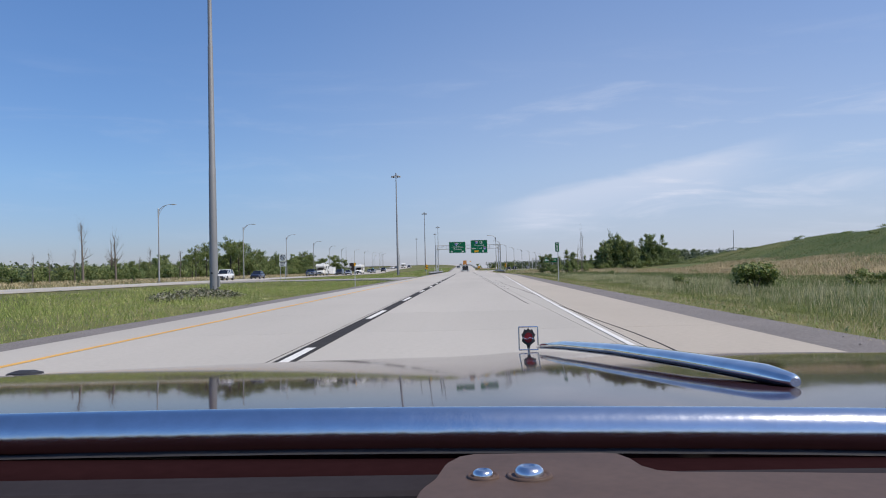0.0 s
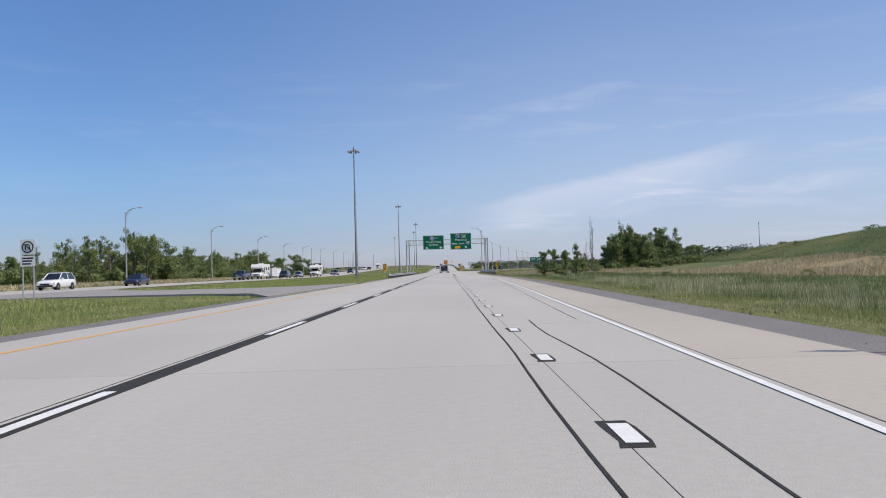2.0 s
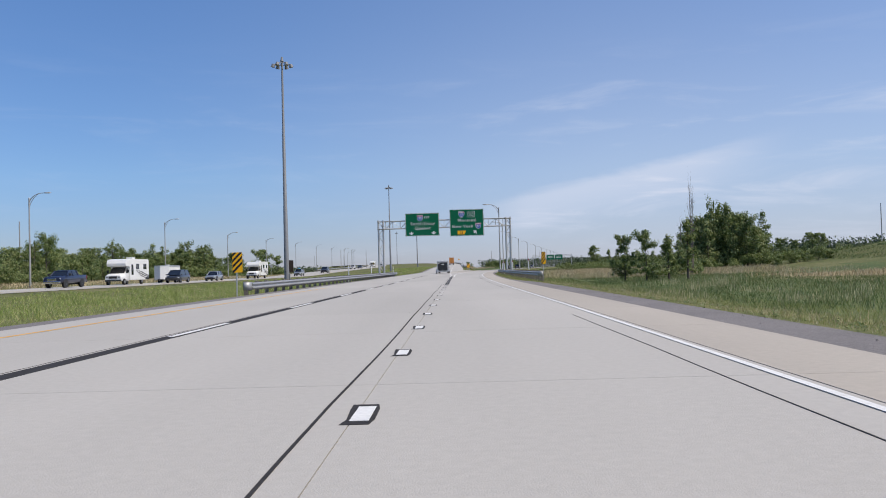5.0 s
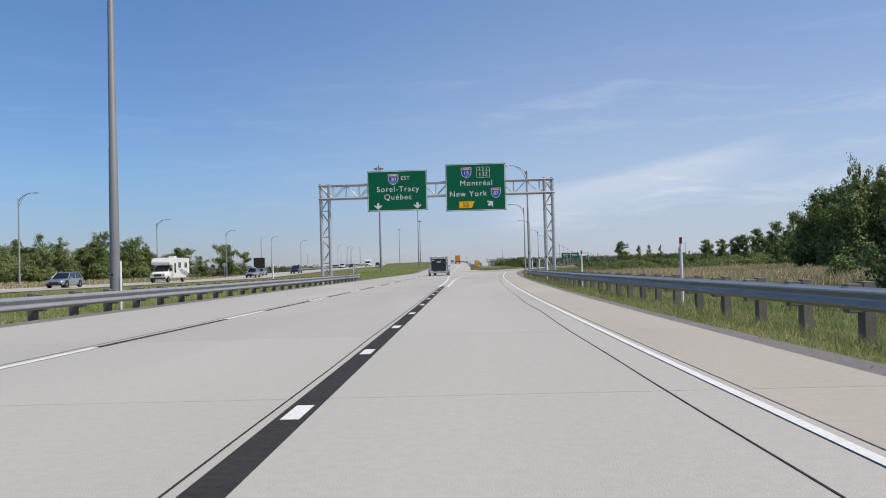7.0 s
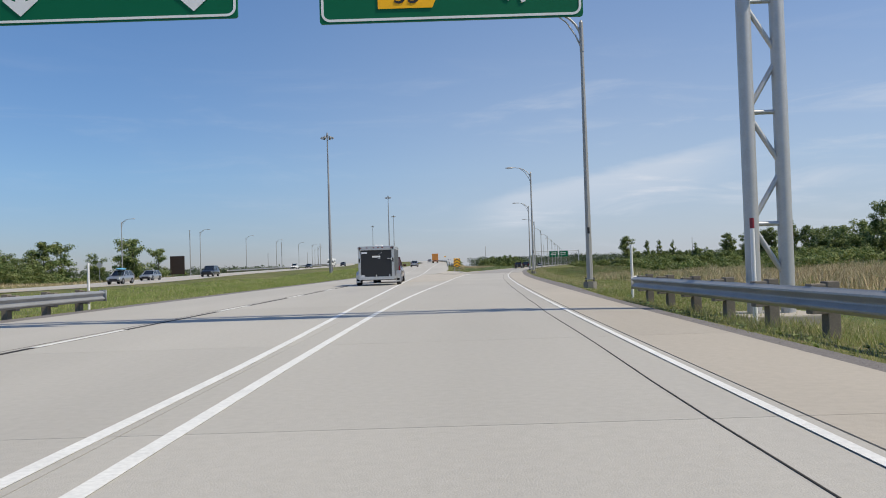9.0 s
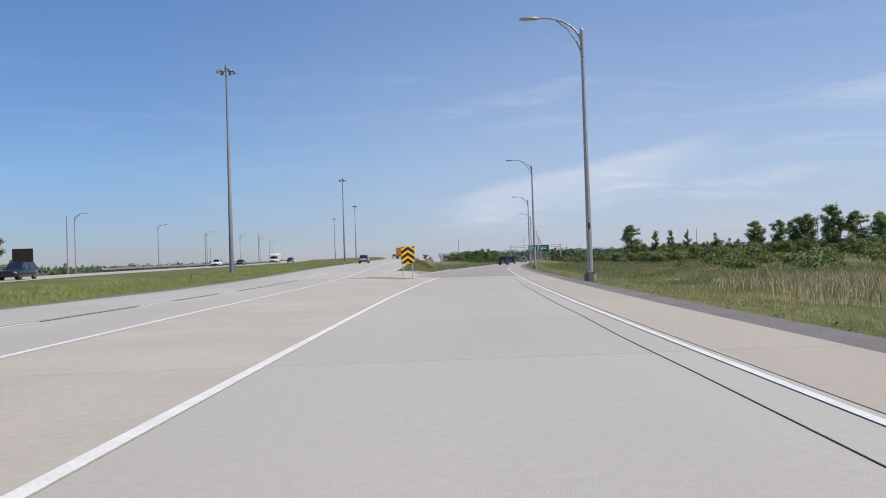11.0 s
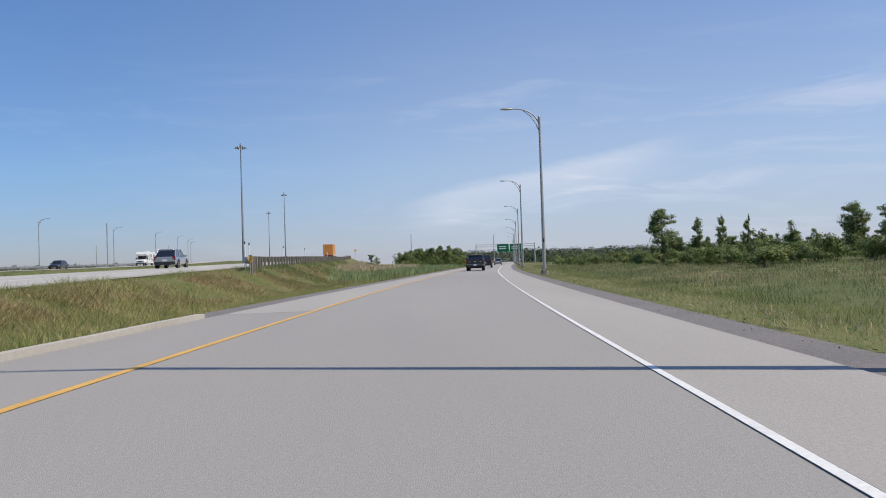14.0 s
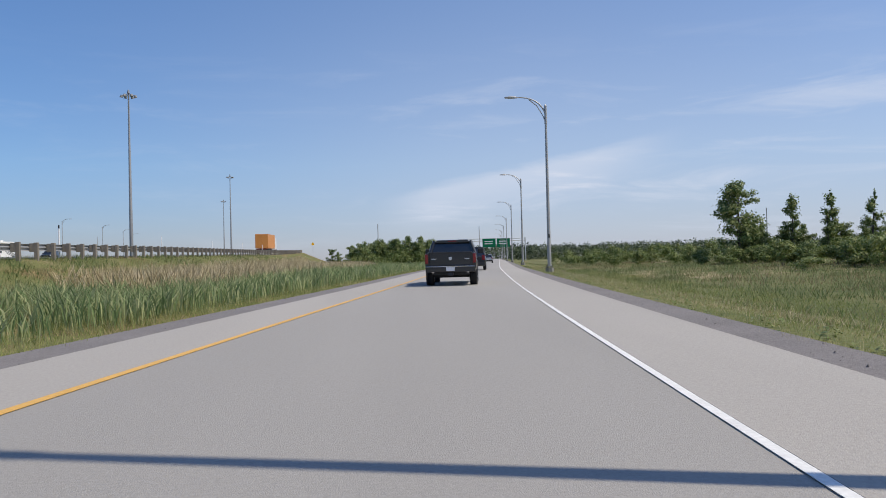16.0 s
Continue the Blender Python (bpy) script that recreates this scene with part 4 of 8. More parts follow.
for z in (6.72, 7.78):
    for dy in (-0.38, 0.38):
        bm = bmesh.new()
        rod(bm, (-10.45, dy, z), (8.45, dy, z), 0.075, None, 10)
        part("chord", bm, M_GALV, gantry)
n = 18
for k in range(n):
    xa, xb = -10.36 + k * 18.7 / n, -10.36 + (k + 1) * 18.7 / n
    for dy in (-0.38, 0.38):
        bm = bmesh.new()
        z0, z1 = (6.72, 7.78) if k % 2 else (7.78, 6.72)
        rod(bm, (xa, dy, z0), (xb, dy, z1), 0.032, None, 6)
        rod(bm, (xa, dy, 6.72), (xa, dy, 7.78), 0.028, None, 6)
        part("lattice_bar", bm, M_GALV, gantry)
    bm = bmesh.new()
    rod(bm, (xa, -0.38, 7.78), (xb, 0.38, 7.78), 0.028, None, 6)
    rod(bm, (xa, -0.38, 6.72), (xb, 0.38, 6.72), 0.028, None, 6)
    part("lattice_bar", bm, M_GALV, gantry)


# ---------------------------------------------------------------- small roadside signs
def plate_sign(name, x, y, z0, w, h, mat, label, category, posts, post_mat=None, turn=0.0, group="", base=None):
    """A flat plate that faces the traffic on one or two thin posts; z0: lower edge over the ground."""
    g = lie(x, y) if base is None else base
    t = thing(name, pose(x, y, g, 0, 0, turn), label, category, group)
    bm = bmesh.new()
    prism(bm, [(a, z0 + h / 2 + b) for a, b in rounded(w, h, min(0.05, w * 0.12))], "y", -0.006, 0.0)
    plate = part("plate", bm, mat, t)
    for px in posts:
        bm = bmesh.new()
        box(bm, px - 0.028, px + 0.028, 0.004, 0.05, -0.4, z0 + h - 0.06, 0.006)
        part("post", bm, post_mat or M_GALV, t)
    return t, plate


# kilometre marker
_, p = plate_sign("kilometre_marker", 4.47, 53.6, 2.02, 0.29, 0.66, M_GREEN, "small green kilometre marker on a thin steel post", "road sign", (0.05,), base=-0.08)
put_text("km", 0.13, 0, 2.58, p, -0.012, spacing=1.0)
put_text("5", 0.26, 0, 2.38, p, -0.012, spacing=1.0)
put_text("4", 0.26, 0, 2.16, p, -0.012, spacing=1.0)
border(0.27, 0.64, 0.03, 0.012, 0, 2.35, -0.010, -0.006, M_SIGNWHITE, p)
# turning ban sign with a text plate below
ut, p = plate_sign("no_u_turn_sign", -21.75, 85.0, 2.42, 0.75, 0.75, M_SIGNWHITE, "white no-u-turn sign over a text plate on two posts", "road sign", (-0.27, 0.27), base=-0.15)
ring = bmesh.new()
for k in range(28):
    a, b = 2 * math.pi * k / 28, 2 * math.pi * (k + 1) / 28
    q = [ring.verts.new((r * math.cos(c), -0.012, 2.795 + r * math.sin(c))) for r, c in ((0.24, a), (0.30, a), (0.30, b), (0.24, b))]
    ring.faces.new(q)
part("ring", ring, M_SIGNBLACK, p, "dark ring around a turning arrow")
bm = bmesh.new()
pipe(bm, [(-0.10, -0.012, 2.64), (-0.10, -0.012, 2.86), (-0.05, -0.012, 2.93), (0.05, -0.012, 2.93), (0.10, -0.012, 2.86), (0.10, -0.012, 2.70)], [0.028] * 6, 6)
rod(bm, (0.10, -0.012, 2.74), (0.10, -0.012, 2.64), 0.07, 0.0, 6)
rod(bm, (-0.19, -0.016, 2.98), (0.19, -0.016, 2.61), 0.022, 0.022, 6)
part("turn_symbol", bm, M_SIGNBLACK, p)
bm = bmesh.new()
prism(bm, [(a, 2.09 + b) for a, b in rounded(0.75, 0.52, 0.04)], "y", -0.006, 0.0)
tp = part("text_plate", bm, M_SIGNWHITE, ut, "white plate with lines of small text")
for k in range(3):
    flat_shape([(-0.28, -0.035), (0.28 - 0.06 * k, -0.035), (0.28 - 0.06 * k, 0.035), (-0.28, 0.035)], 0, 2.24 - 0.14 * k, -0.011, -0.006, M_SIGNBLACK, tp, "text_bar")
# orange marker by the crossover
plate_sign("orange_marker", -9.55, 54.6, 1.46, 0.11, 0.24, M_SIGNYEL, "small orange marker plate on a thin post", "road sign", (0.0,))


def hazard_board(x, y, base, slope, size=1.0, narrow=1.0):
    t, p = plate_sign("hazard_marker", x, y, 1.15, 0.46, 0.92, M_SIGNYEL, "yellow board with black diagonal stripes", "road sign", (-0.05,), base=base, group="hazard boards")
    t.matrix_basis = t.matrix_basis @ Matrix.Diagonal((size * narrow, 1, size, 1))
    for k in range(-2, 4):
        z = 1.61 + 0.26 * k
        bm = bmesh.new()
        prism(bm, [(-0.222, z), (0.222, z + 0.444 * slope), (0.222, z + 0.444 * slope + 0.13), (-0.222, z + 0.13)], "y", -0.010, -0.006)
        for edge, up in ((1.155, -1), (2.065, 1)):
            bmesh.ops.bisect_plane(bm, geom=bm.verts[:] + bm.edges[:] + bm.faces[:], plane_co=(0, 0, edge), plane_no=(0, 0, up), clear_outer=True)
        if bm.faces:
            part("stripe", bm, M_SIGNBLACK, p)
        else:
            bm.free()


hazard_board(6.95, 172.4, -0.06, 1, 0.96, 0.68)
hazard_board(-9.35, 151.0, -0.15, 1)
hazard_board(4.05, 379.4, 0.82, 1, 0.42)

# big chevron board at the gore
chev = thing("chevron_board", pose(3.33, 307.25, 0.19, -12, 0.8, 0) @ Matrix.Diagonal((0.84, 1, 0.84, 1)), "amber board with black upward chevrons on two steel posts", "road sign")
bm = bmesh.new()
prism(bm, [(a, 1.50 + b) for a, b in rounded(0.96, 1.25, 0.05)], "y", -0.008, 0.0)
cb = part("board", bm, M_SIGNYEL, chev)
for k in range(-1, 4):
    zc = 0.615 - 0.42 * k
    lo, hi = -0.615, 0.615
    for s in (-1, 1):
        outer = [(0.0, zc), (s * 0.468, zc - 0.34), (s * 0.468, zc - 0.34 - 0.225), (0.0, zc - 0.225)]
        bm = bmesh.new()
        verts2 = [bm.verts.new((a, -0.012, 1.50 + b)) for a, b in outer]
        bm.faces.new(verts2)
        bmesh.ops.bisect_plane(bm, geom=bm.verts[:] + bm.edges[:] + bm.faces[:], plane_co=(0, 0, 1.50 + lo), plane_no=(0, 0, -1), clear_outer=True)
        bmesh.ops.bisect_plane(bm, geom=bm.verts[:] + bm.edges[:] + bm.faces[:], plane_co=(0, 0, 1.50 + hi), plane_no=(0, 0, 1), clear_outer=True)
        if bm.faces:
            part("stripe", bm, M_SIGNBLACK, cb)
        else:
            bm.free()
for s in (-1, 1):
    bm = bmesh.new()
    rod(bm, (s * 0.33 - 0.02, 0.035, -0.05), (s * 0.33, 0.035, 2.0), 0.035, 0.035, 8)
    part("post", bm, M_GALV, chev)

# delineator stakes
bm = bmesh.new()
rod(bm, (0, 0, -0.3), (0, 0, 1.55), 0.04, 0.037, 8)
stake_mesh = to_mesh("stake", bm, M_SIGNWHITE)
bm = bmesh.new()
rod(bm, (0, 0, 1.55), (0, 0, 1.72), 0.039, 0.039, 8)
cap_red = to_mesh("stake_tip", bm, material("dark_red_reflector", (0.24, 0.02, 0.035), 0.5, vary=0.1))
cap_dark = cap_red.copy()
cap_dark.materials[0] = M_DARK

for x, y, red in ((6.95, 184.3, 1), (6.7, 200.5, 1), (6.75, 216.8, 1), (6.95, 224.2, 1), (7.2, 233.6, 0), (-9.2, 186.5, 0), (-9.2, 205.2, 0), (-9.2, 235.8, 0), (3.05, 383.6, 2), (2.65, 387.7, 2), (2.6, 406.4, 2), (2.65, 425.8, 2), (2.6, 445.9, 0), (2.55, 466, 0), (2.55, 486, 0), (2.55, 506, 0)):
    z = -0.15 if y < 300 else profile(y) - 0.15
    t = thing("delineator_stake", pose(x, y, z), "thin white delineator stake" + (" with a red tip" if red == 1 else " with a dark tip" if red else " beside the guardrail"), "road marker", "stakes")
    s = new("stake", stake_mesh)
    s.parent = t
    if red:
        c = new("stake_tip", cap_red if red == 1 else cap_dark)
        c.parent = t

# far green signs over the ramp
for k in range(2):
    t, p = plate_sign("far_direction_sign", 73.6 + 6.4 * k, 728, 5.4, 5.9, 3.9, M_GREEN, "distant green direction sign over the ramp", "road sign", (-2.0, 2.0), group="far signs", base=0)
    for j in range(2):
        flat_shape([(-2.0, -0.16), (1.6, -0.16), (1.6, 0.16), (-2.0, 0.16)], 0, 8.0 - j * 1.0, -0.02, -0.006, M_SIGNWHITE, p, "text_bar")
bm = bmesh.new()
rod(bm, (60, 728.6, 9.2), (90, 728.6, 9.2), 0.15, None, 8)
rod(bm, (60, 728.6, 8.2), (90, 728.6, 8.2), 0.15, None, 8)
for x in (60, 90):
    rod(bm, (x, 728.6, -0.5), (x, 728.6, 9.6), 0.25, None, 8)
tagged(new("far_gantry", to_mesh("far_gantry", bm, M_GALV)), "distant steel gantry over the ramp", "gantry")
# brown board and warning diamonds along the far carriageway
bm = bmesh.new()
box(bm, -1.6, 1.6, -0.08, 0.08, 0.6, 4.6, 0.03)
M_BROWN = material("dark_brown_board", (0.045, 0.028, 0.022), 0.7, vary=0.2, scale=1.5)
bb = thing("brown_board", pose(-57.5, 385, 0.6), "dark brown freestanding roadside board", "sign board")
part("board", bm, M_BROWN, bb)
bm = bmesh.new()
for s in (-1.2, 1.2):
    box(bm, s - 0.08, s + 0.08, 0.09, 0.2, -1.6, 4.4)
part("posts", bm, M_POST, bb)
for x, y, mat, lab in ((-50.5, 330, M_GALV, "grey back of a diamond-shaped warning sign"), (1.9, 640, M_SIGNYEL, "yellow diamond warning sign on the embankment")):
    t = thing("diamond_sign", pose(x, y, profile(y) - 0.05), lab, "road sign")
    bm = bmesh.new()
    prism(bm, [(0, 2.0), (0.55, 2.55), (0, 3.1), (-0.55, 2.55)], "y", -0.01, 0.0)
    part("plate", bm, mat, t)
    bm = bmesh.new()
    rod(bm, (0, 0.03, -0.3), (0, 0.03, 2.9), 0.035, None, 6)
    part("post", bm, M_GALV, t)


# ---------------------------------------------------------------- vehicles
def paint(name, base, metal=0.35):
    return material(name, base, 0.30, metal, vary=0.05, scale=1.5, fine=30, fine_amt=0.03, coat=0.8)


P_BLACK = paint("black_car_paint", (0.012, 0.012, 0.015), 0.2)
P_NAVY = paint("navy_car_paint", (0.018, 0.025, 0.06))
P_SILVER = paint("silver_car_paint", (0.42, 0.43, 0.44), 0.7)
P_WHITE = paint("white_car_paint", (0.75, 0.75, 0.74), 0.0)
P_RED = paint("dark_red_car_paint", (0.062, 0.018, 0.018))
P_CHARCOAL = paint("near_black_car_paint", (0.022, 0.023, 0.026), 0.4)
P_GREY = paint("charcoal_car_paint", (0.05, 0.052, 0.056), 0.5)
P_ORANGE = material("orange_box_paint", (0.55, 0.22, 0.045), 0.5, vary=0.12, scale=0.8, fine=15, fine_amt=0.1)
G_DARK = glass("dark_tinted_glass", (0.012, 0.014, 0.016))
M_TYRE = material("black_tyre_rubber", (0.018, 0.018, 0.019), 0.85, vary=0.2, scale=8, fine=60, fine_amt=0.2)
M_RIM = material("alloy_rim", (0.45, 0.45, 0.46), 0.3, 0.9, vary=0.1, scale=6)
M_CHROME = material("chrome", (0.78, 0.79, 0.80), 0.10, 1.0, vary=0.03, scale=8)
M_TAIL = material("red_tail_lens", (0.20, 0.010, 0.012), 0.2, vary=0.05, scale=8, coat=0.6)
M_HEAD = material("headlamp_lens", (0.62, 0.64, 0.66), 0.12, 0.3, vary=0.05, scale=8, coat=0.8)
M_PLASTIC = material("black_plastic_trim", (0.02, 0.02, 0.021), 0.55, vary=0.2, scale=6)
M_PLATE = material("number_plate_white", (0.62, 0.64, 0.68), 0.4, vary=0.05, scale=10)
M_ALU = material("brushed_aluminium_trim", (0.62, 0.62, 0.62), 0.35, 0.85, vary=0.1, scale=3, fine=40, fine_amt=0.1)


def hull_ring(y, z0, z1, w0, w1):
    """A rounded section of a car body at y: width w0 at mid height, w1 at the top."""
    zm = z0 + (z1 - z0) * 0.55
    return [(-w0 * 0.90, y, z0), (-w0, y, z0 + 0.12), (-w0, y, zm), (-(w0 + w1) / 2, y, z1 - 0.05), (-w1 + 0.06, y, z1),
            (w1 - 0.06, y, z1), ((w0 + w1) / 2, y, z1 - 0.05), (w0, y, zm), (w0, y, z0 + 0.12), (w0 * 0.90, y, z0)]


def wheel_mesh(r, w):
    bm = bmesh.new()
    pr = [(-w / 2, r * 0.62), (-w / 2, r * 0.93), (-w / 2 + 0.03, r), (w / 2 - 0.03, r), (w / 2, r * 0.93), (w / 2, r * 0.62)]
    n = 20
    rows = [[bm.verts.new((x, q * math.cos(2 * math.pi * k / n), q * math.sin(2 * math.pi * k / n))) for x, q in pr] for k in range(n)]
    for k in range(n):
        a, b = rows[k], rows[(k + 1) % n]
        for i in range(len(pr) - 1):
            bm.faces.new((a[i], a[i + 1], b[i + 1], b[i])).smooth = True
    bmesh.ops.recalc_face_normals(bm, faces=bm.faces[:])
    tyre = to_mesh("tyre", bm, M_TYRE)
    bm = bmesh.new()
    rod(bm, (-w / 2 + 0.02, 0, 0), (w / 2 - 0.02, 0, 0), r * 0.63, None, 20)
    for k in range(5):
        a = 2 * math.pi * k / 5
        for s in (-1, 1):
            rod(bm, (s * (w / 2 - 0.01), 0.05 * math.cos(a), 0.05 * math.sin(a)), (s * (w / 2 - 0.01), r * 0.56 * math.cos(a), r * 0.56 * math.sin(a)), 0.035, 0.03, 5)
    return tyre, to_mesh("rim", bm, M_RIM)


WHEELS = {}


def add_wheel(t, x, y, r, w=0.23):
    key = (round(r, 2), round(w, 2))
    if key not in WHEELS:
        WHEELS[key] = wheel_mesh(r, w)
    tyre, rim = WHEELS[key]
    a = new("wheel", tyre)
    a.parent, a.location = t, (x, y, r)
    b = new("rim", rim)
    b.parent = a


def slab_part(name, t, x0, x1, y0, y1, z0, z1, mat, label="", bevel=0.02):
    bm = bmesh.new()
    box(bm, x0, x1, y0, y1, z0, z1, bevel)
    return part(name, bm, mat, t, label)


def passenger_car(m, coat, label, category, L=4.6, W=1.82, H=1.5, kind="sedan", group="cars on the motorway"):
    t = thing({"sedan": "sedan_car", "suv": "suv_car", "hatch": "hatchback_car", "van": "minivan_car"}[kind], m, label, category, group)
    f, r, w = L / 2, -L / 2, W / 2
    gc = 0.24 if kind in ("sedan", "hatch") else 0.30
    belt = H * (0.60 if kind != "suv" else 0.62)
    hood = belt * 0.94
    bm = bmesh.new()
    tail = belt * (0.98 if kind == "sedan" else 1.0)
    rows = [(r, gc + 0.15, tail * 0.92, w * 0.86, w * 0.80), (r + 0.12, gc + 0.02, tail, w * 0.96, w * 0.88), (r + L * 0.2, gc, belt, w, w * 0.92), (0, gc - 0.03, belt, w, w * 0.92),
            (f - L * 0.30, gc, belt * 0.99, w, w * 0.92), (f - L * 0.12, gc, hood * 0.93, w * 0.98, w * 0.88), (f - 0.10, gc + 0.02, hood * 0.82, w * 0.92, w * 0.80), (f, gc + 0.12, hood * 0.70, w * 0.80, w * 0.72)]
    part("body", loft(bm, [hull_ring(*q) for q in rows]), coat, t)
    yr = {"sedan": (r + L * 0.13, r + L * 0.28), "suv": (r + 0.08, r + L * 0.13), "hatch": (r + 0.10, r + L * 0.17), "van": (r + 0.06, r + L * 0.10)}[kind]
    yf = {"van": (f - L * 0.16, f - L * 0.36)}.get(kind, (f - L * 0.27, f - L * 0.44))
    z0, z1 = belt - 0.03, H - 0.05
    bm = bmesh.new()
    pts = [(-w * 0.90, yr[0], z0), (w * 0.90, yr[0], z0), (w * 0.90, yf[0], z0), (-w * 0.90, yf[0], z0), (-w * 0.74, yr[1], z1), (w * 0.74, yr[1], z1), (w * 0.74, yf[1], z1), (-w * 0.74, yf[1], z1)]
    vs = [bm.verts.new(p) for p in pts]
    for q in ((0, 1, 5, 4), (1, 2, 6, 5), (2, 3, 7, 6), (3, 0, 4, 7), (4, 5, 6, 7)):
        bm.faces.new([vs[i] for i in q])
    bmesh.ops.recalc_face_normals(bm, faces=bm.faces[:])
    part("window_glass", bm, G_DARK, t, "dark glass all round")
    bm = bmesh.new()
    loft(bm, [[(-w * 0.70, y, H - 0.06 - d), (-w * 0.60, y, H - d), (w * 0.60, y, H - d), (w * 0.70, y, H - 0.06 - d)] for y, d in ((yr[1] - 0.06, 0.035), (yr[1] + 0.3, 0), (yf[1] - 0.3, 0), (yf[1] + 0.05, 0.035))])
    part("roof", bm, coat, t)
    for s in (-1, 1):
        for a, b in ((0, 4), (3, 7)):
            bm = bmesh.new()
            p0, p1 = Vector(pts[a]), Vector(pts[b])
            p0.x, p1.x = s * abs(p0.x), s * abs(p1.x)
            rod(bm, p0, p1, 0.05, 0.045, 6)
            part("pillar", bm, coat, t)
        bm = bmesh.new()
        ym = (yr[1] + yf[1]) / 2
        rod(bm, (s * w * 0.905, ym, z0), (s * w * 0.745, ym, z1), 0.04, 0.035, 6)
        part("pillar", bm, coat, t)
        slab_part("headlight", t, s * w * 0.82 - 0.17, s * w * 0.82 + 0.10 * s, f - 0.26, f - 0.03, hood * 0.62, hood * 0.76, M_HEAD)
        slab_part("tail_light", t, s * w * 0.80 - 0.12, s * w * 0.80 + 0.12, r + 0.0, r + 0.14, belt * 0.68, belt * (0.92 if kind == "sedan" else 1.02), M_TAIL)
        slab_part("mirror", t, s * (w + 0.08) - 0.09, s * (w + 0.08) + 0.09, yf[0] - 0.35, yf[0] - 0.22, belt - 0.02, belt + 0.13, coat)
        for y in (f - L * 0.19, r + L * 0.20):
            add_wheel(t, s * (w - 0.11), y, 0.32 if kind in ("sedan", "hatch") else 0.36)
            bm = bmesh.new()
            rod(bm, (s * (w - 0.04), y, 0.35), (s * (w + 0.004), y, 0.35), 0.40, 0.39, 18)
            part("wheel_arch", bm, M_PLASTIC, t)
    slab_part("grille", t, -w * 0.52, w * 0.52, f - 0.06, f + 0.012, hood * 0.50, hood * 0.66, M_PLASTIC)
    slab_part("front_bumper", t, -w * 0.86, w * 0.86, f - 0.18, f + 0.02, gc + 0.02, gc + 0.20, M_PLASTIC)
    slab_part("rear_bumper", t, -w * 0.90, w * 0.90, r - 0.03, r + 0.18, gc + 0.05, gc + 0.28, coat if kind == "sedan" else M_PLASTIC)
    slab_part("number_plate", t, -0.16, 0.16, r - 0.045, r - 0.01, belt * 0.60, belt * 0.60 + 0.15, M_PLATE, "", 0.005)
    return t


